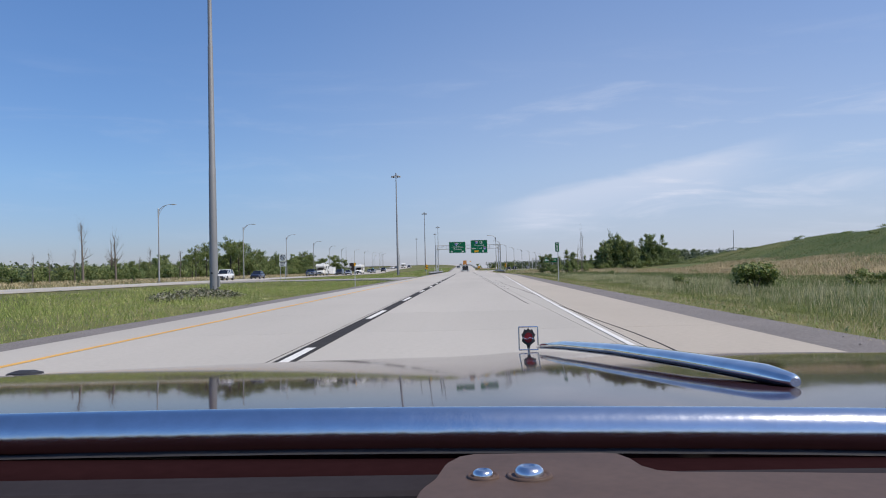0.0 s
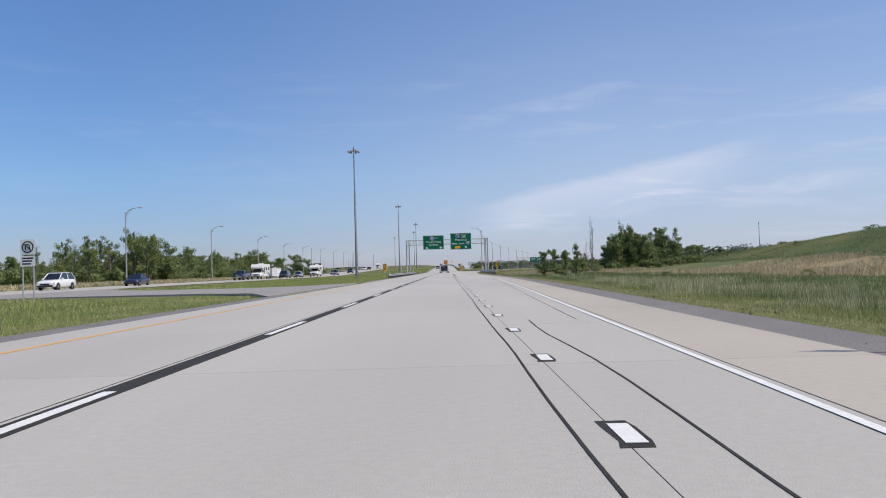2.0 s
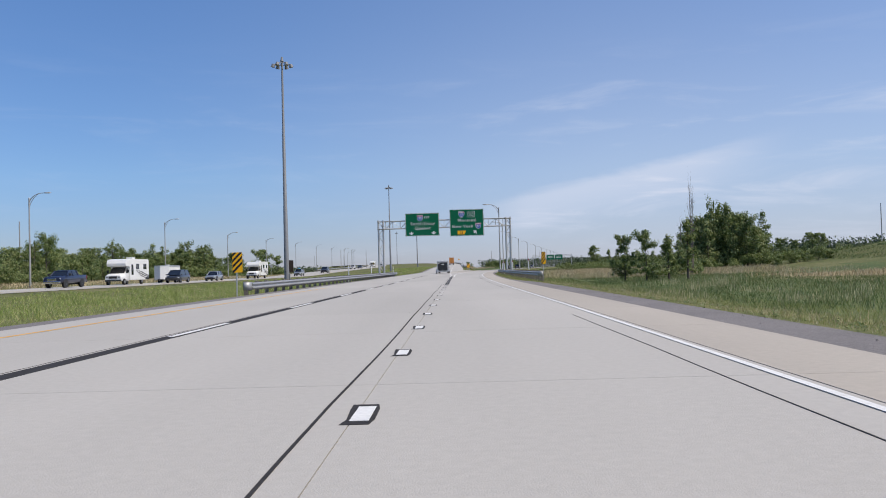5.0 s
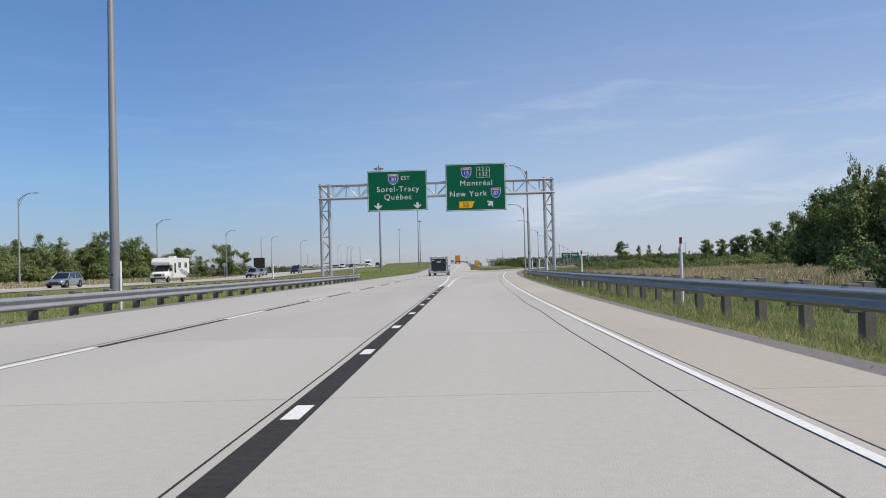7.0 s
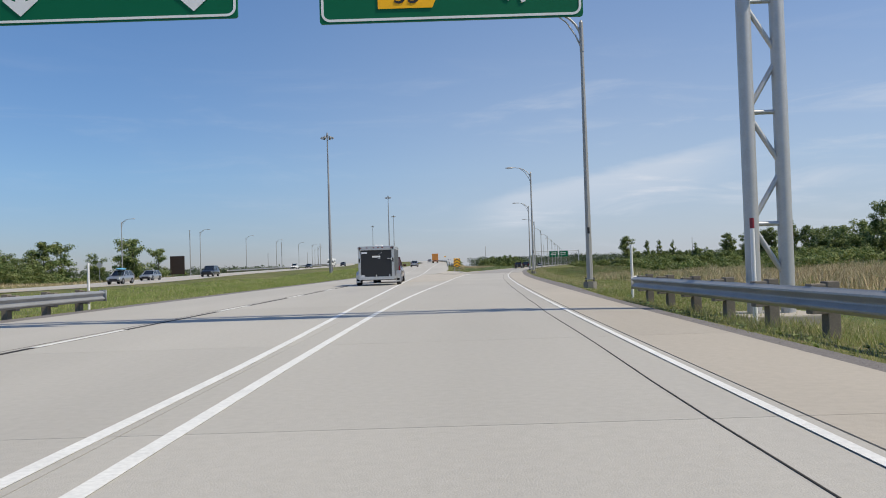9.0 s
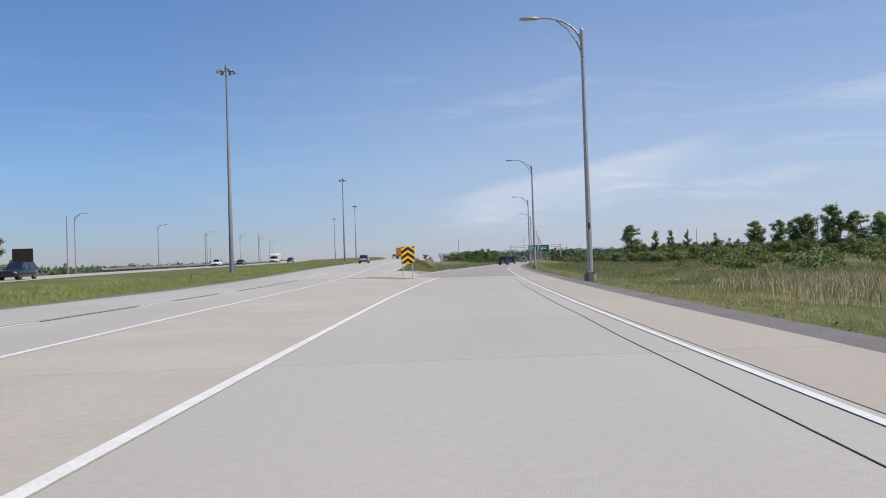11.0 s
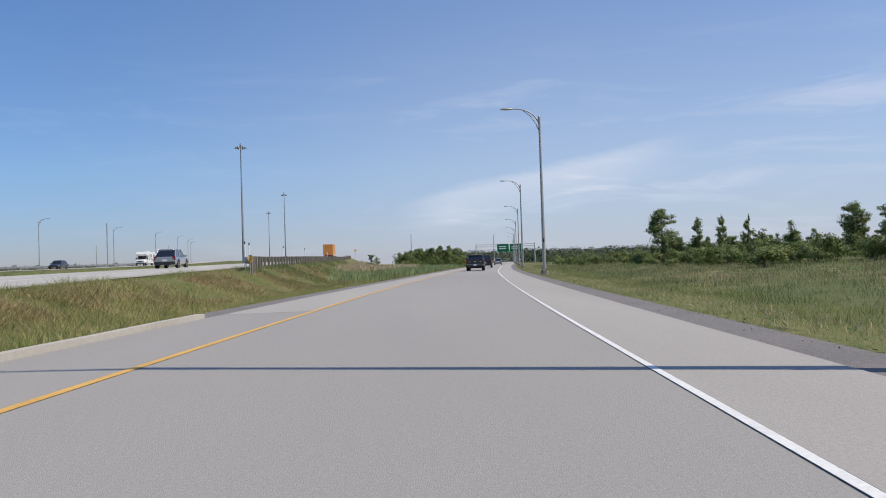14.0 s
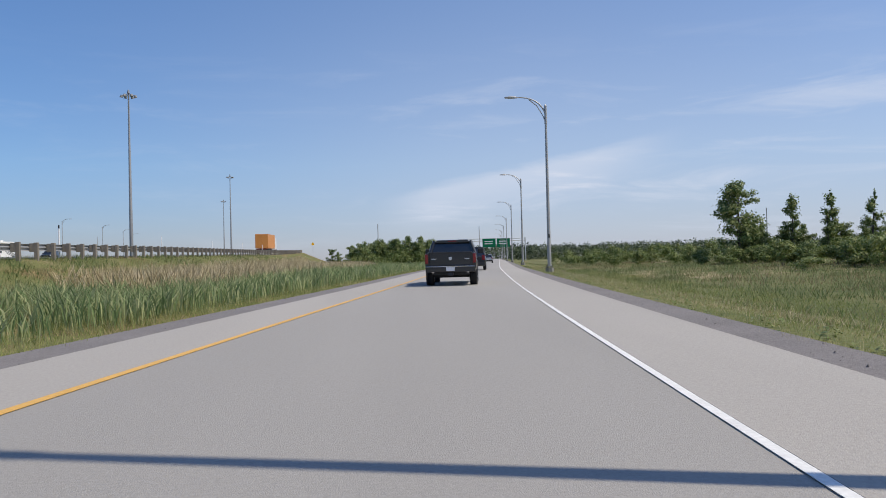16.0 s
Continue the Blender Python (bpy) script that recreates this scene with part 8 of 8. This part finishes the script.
loft(bm, [[(-0.95, y, 0.34), (-0.95, y, z), (0.95, y, z), (0.95, y, 0.34)] for y, z in ((2.14, 0.63), (2.26, 0.58), (2.30, 0.5))])
part("nose_panel", bm, P_MAROON, car)
slab_part("front_bumper", car, -0.98, 0.98, 2.30, 2.44, 0.36, 0.52, M_CHROME, "", 0.04)
slab_part("cabin_floor", car, -0.9, 0.9, -1.5, 0.6, 0.26, 0.30, M_SEAT)
slab_part("seat", car, -0.75, 0.75, -1.2, -0.75, 0.30, 0.62, M_SEAT, "dark vinyl bench seat", 0.06)
slab_part("dashboard", car, -0.85, 0.85, 0.40, 0.62, 0.55, 0.74, M_SEAT, "", 0.05)
# bright moulding across the top of the screen frame, and the lining behind it
bm = bmesh.new()
pts, rad = [], []
for k in range(25):
    xx = -0.84 + 1.56 * k / 24
    d = xx + 0.166
    pts.append((xx, 0.47 - 0.03 * d * d, 0.8300 - 0.0115 * d - 0.030 * d * d))
    rad.append(0.0138)
pipe(bm, pts, rad, 28)
part("screen_moulding", bm, M_MOULD, car, "scuffed chrome moulding")
bm = bmesh.new()
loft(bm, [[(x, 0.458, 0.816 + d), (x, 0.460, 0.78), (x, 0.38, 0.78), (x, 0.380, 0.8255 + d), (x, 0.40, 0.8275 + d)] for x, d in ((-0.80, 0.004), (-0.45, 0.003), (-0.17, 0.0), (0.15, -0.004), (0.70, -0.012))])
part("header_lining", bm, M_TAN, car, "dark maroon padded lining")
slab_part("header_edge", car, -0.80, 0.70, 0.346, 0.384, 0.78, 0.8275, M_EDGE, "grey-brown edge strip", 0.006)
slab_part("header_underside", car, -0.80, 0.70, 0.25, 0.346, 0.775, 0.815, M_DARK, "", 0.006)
bm = bmesh.new()
prism(bm, [(-0.176, 0.30), (-0.173, 0.330), (-0.168, 0.345), (-0.164, 0.372), (-0.158, 0.385), (-0.150, 0.390), (-0.088, 0.389), (-0.080, 0.386), (-0.0755, 0.376), (-0.073, 0.362), (-0.068, 0.354), (-0.060, 0.351), (-0.03, 0.349), (0.03, 0.343), (0.20, 0.338), (0.20, 0.30)], "z", 0.8300, 0.8345)
bmesh.ops.bevel(bm, geom=[e for e in bm.edges if all(v.co.z > 0.834 for v in e.verts)], offset=0.0012, segments=2, affect="EDGES")
latch = part("latch_plate", bm, M_LATCH, car, "worn bronzed steel latch plate")
for x, y, r in ((-0.1465, 0.346, 0.0050), (-0.1262, 0.346, 0.0070)):
    bm = bmesh.new()
    tube(bm, [ring_at((x, y, 0.8338 + h), (0, 0, 1), q, 20) for q, h in ((r * 1.45, 0.0), (r * 1.45, 0.0014), (r * 1.3, 0.0020), (r * 1.12, 0.0012))])
    part("washer", bm, M_LATCH, latch, "dull round washer")
    bm = bmesh.new()
    tube(bm, [ring_at((x, y, 0.8345 + r * h), (0, 0, 1), r * k, 20) for k, h in ((0.92, 0.0), (0.94, 0.26), (0.86, 0.48), (0.66, 0.64), (0.40, 0.70), (0.32, 0.60), (0.10, 0.58))])
    part("screw", bm, M_MOULD, latch, "domed bright screw")
# ornament and long bright strip on the hood
bm = bmesh.new()
for a, b in (((-0.030, 0.716), (-0.030, 0.775)), ((0.018, 0.716), (0.018, 0.775)), ((-0.030, 0.775), (0.018, 0.775)), ((-0.030, 0.717), (0.018, 0.717))):
    rod(bm, (a[0], 2.0, a[1]), (b[0], 2.0, b[1]), 0.0017, None, 6)
rod(bm, (-0.006, 2.0, 0.68), (-0.006, 2.0, 0.722), 0.003, None, 6)
ornament = part("hood_ornament", bm, M_CHROME, car, "small upright framed hood ornament")
CREST = [(0.0, 1.0), (0.22, 0.80), (0.55, 0.86), (0.72, 0.55), (0.95, 0.35), (0.78, 0.05), (0.90, -0.30), (0.55, -0.50), (0.28, -0.62), (0.16, -0.98)]
bm = bmesh.new()
prism(bm, [(-0.006 + 0.0185 * a, 0.746 + 0.0265 * b) for a, b in CREST + [(-a, b) for a, b in CREST[:0:-1]]], "y", 1.998, 2.002)
part("crest", bm, M_DARK, ornament, "dark scrolled crest")
bm = bmesh.new()
prism(bm, [(-0.006 + 0.0105 * math.cos(k * math.pi / 9), 0.748 + 0.0130 * math.sin(k * math.pi / 9)) for k in range(18)], "y", 1.995, 1.998)
part("crest_stone", bm, M_TAIL, ornament, "red crest centre")
for dz in (-0.001,):
    bm = bmesh.new()
    pipe(bm, [(-0.019, 1.994, 0.750 + dz), (-0.010, 1.993, 0.744 + dz), (-0.002, 1.993, 0.750 + dz), (0.007, 1.994, 0.745 + dz)], [0.0012] * 4, 5)
    part("crest_ribbon", bm, M_CHROME, ornament)
bm = bmesh.new()
secs = [(0.012, 1.95, 0.728, 0.003, 0.003), (0.022, 1.88, 0.738, 0.010, 0.007), (0.050, 1.66, 0.760, 0.015, 0.010), (0.105, 1.36, 0.780, 0.018, 0.011), (0.152, 1.08, 0.793, 0.019, 0.011), (0.187, 0.92, 0.797, 0.019, 0.011), (0.196, 0.875, 0.796, 0.013, 0.008), (0.199, 0.862, 0.795, 0.006, 0.005)]
loft(bm, [[(x + w * math.cos(2 * math.pi * k / 14), y, z + h * math.sin(2 * math.pi * k / 14)) for k in range(14)] for x, y, z, w, h in secs])
part("chrome_strip", bm, M_CHROME, car, "long curved chrome strip")
slab_part("fender_lamp", car, -1.19, -1.118, 1.70, 1.76, 0.68, 0.722, M_DARK, "small black lamp", 0.02)


# concrete slabs, each a piece with open joints
GAP = 0.004
slab_rows = span(-30, 310.2, 5.2)
for k in range(len(slab_rows) - 1):
    y0, y1 = slab_rows[k] + GAP, slab_rows[k + 1] - GAP
    late = y0 > 262
    for name, lx, rx, mat in (("slab", main_left, lambda y: LANE - GAP, M_CONC),
                              ("slab", lambda y: LANE + GAP, lambda y: main_right_line(y) + 0.04 if late else -GAP, M_CONC),
                              ("gore_slab", lambda y: main_right_line(y) + 0.052 if late else 0.0, lambda y: ramp_left_line(y) + 0.16 if late else 0.0, M_GORE),
                              ("slab", lambda y: ramp_left_line(y) + 0.172 if late else GAP, lambda y: max(GAP + 0.02, right_line(y) + 0.12), M_CONC),
                              ("shoulder_slab", lambda y: max(right_line(y) + 0.14, 0.05), pave_right, M_SHOULDER)):
        if rx(y0) - lx(y0) < 0.1 and rx(y1) - lx(y1) < 0.1:
            continue
        ob = new(name, ribbon(name, span(y0, y1, 2.6), lx, rx, above(0.0), mat, 0.018))
        ob.parent = road
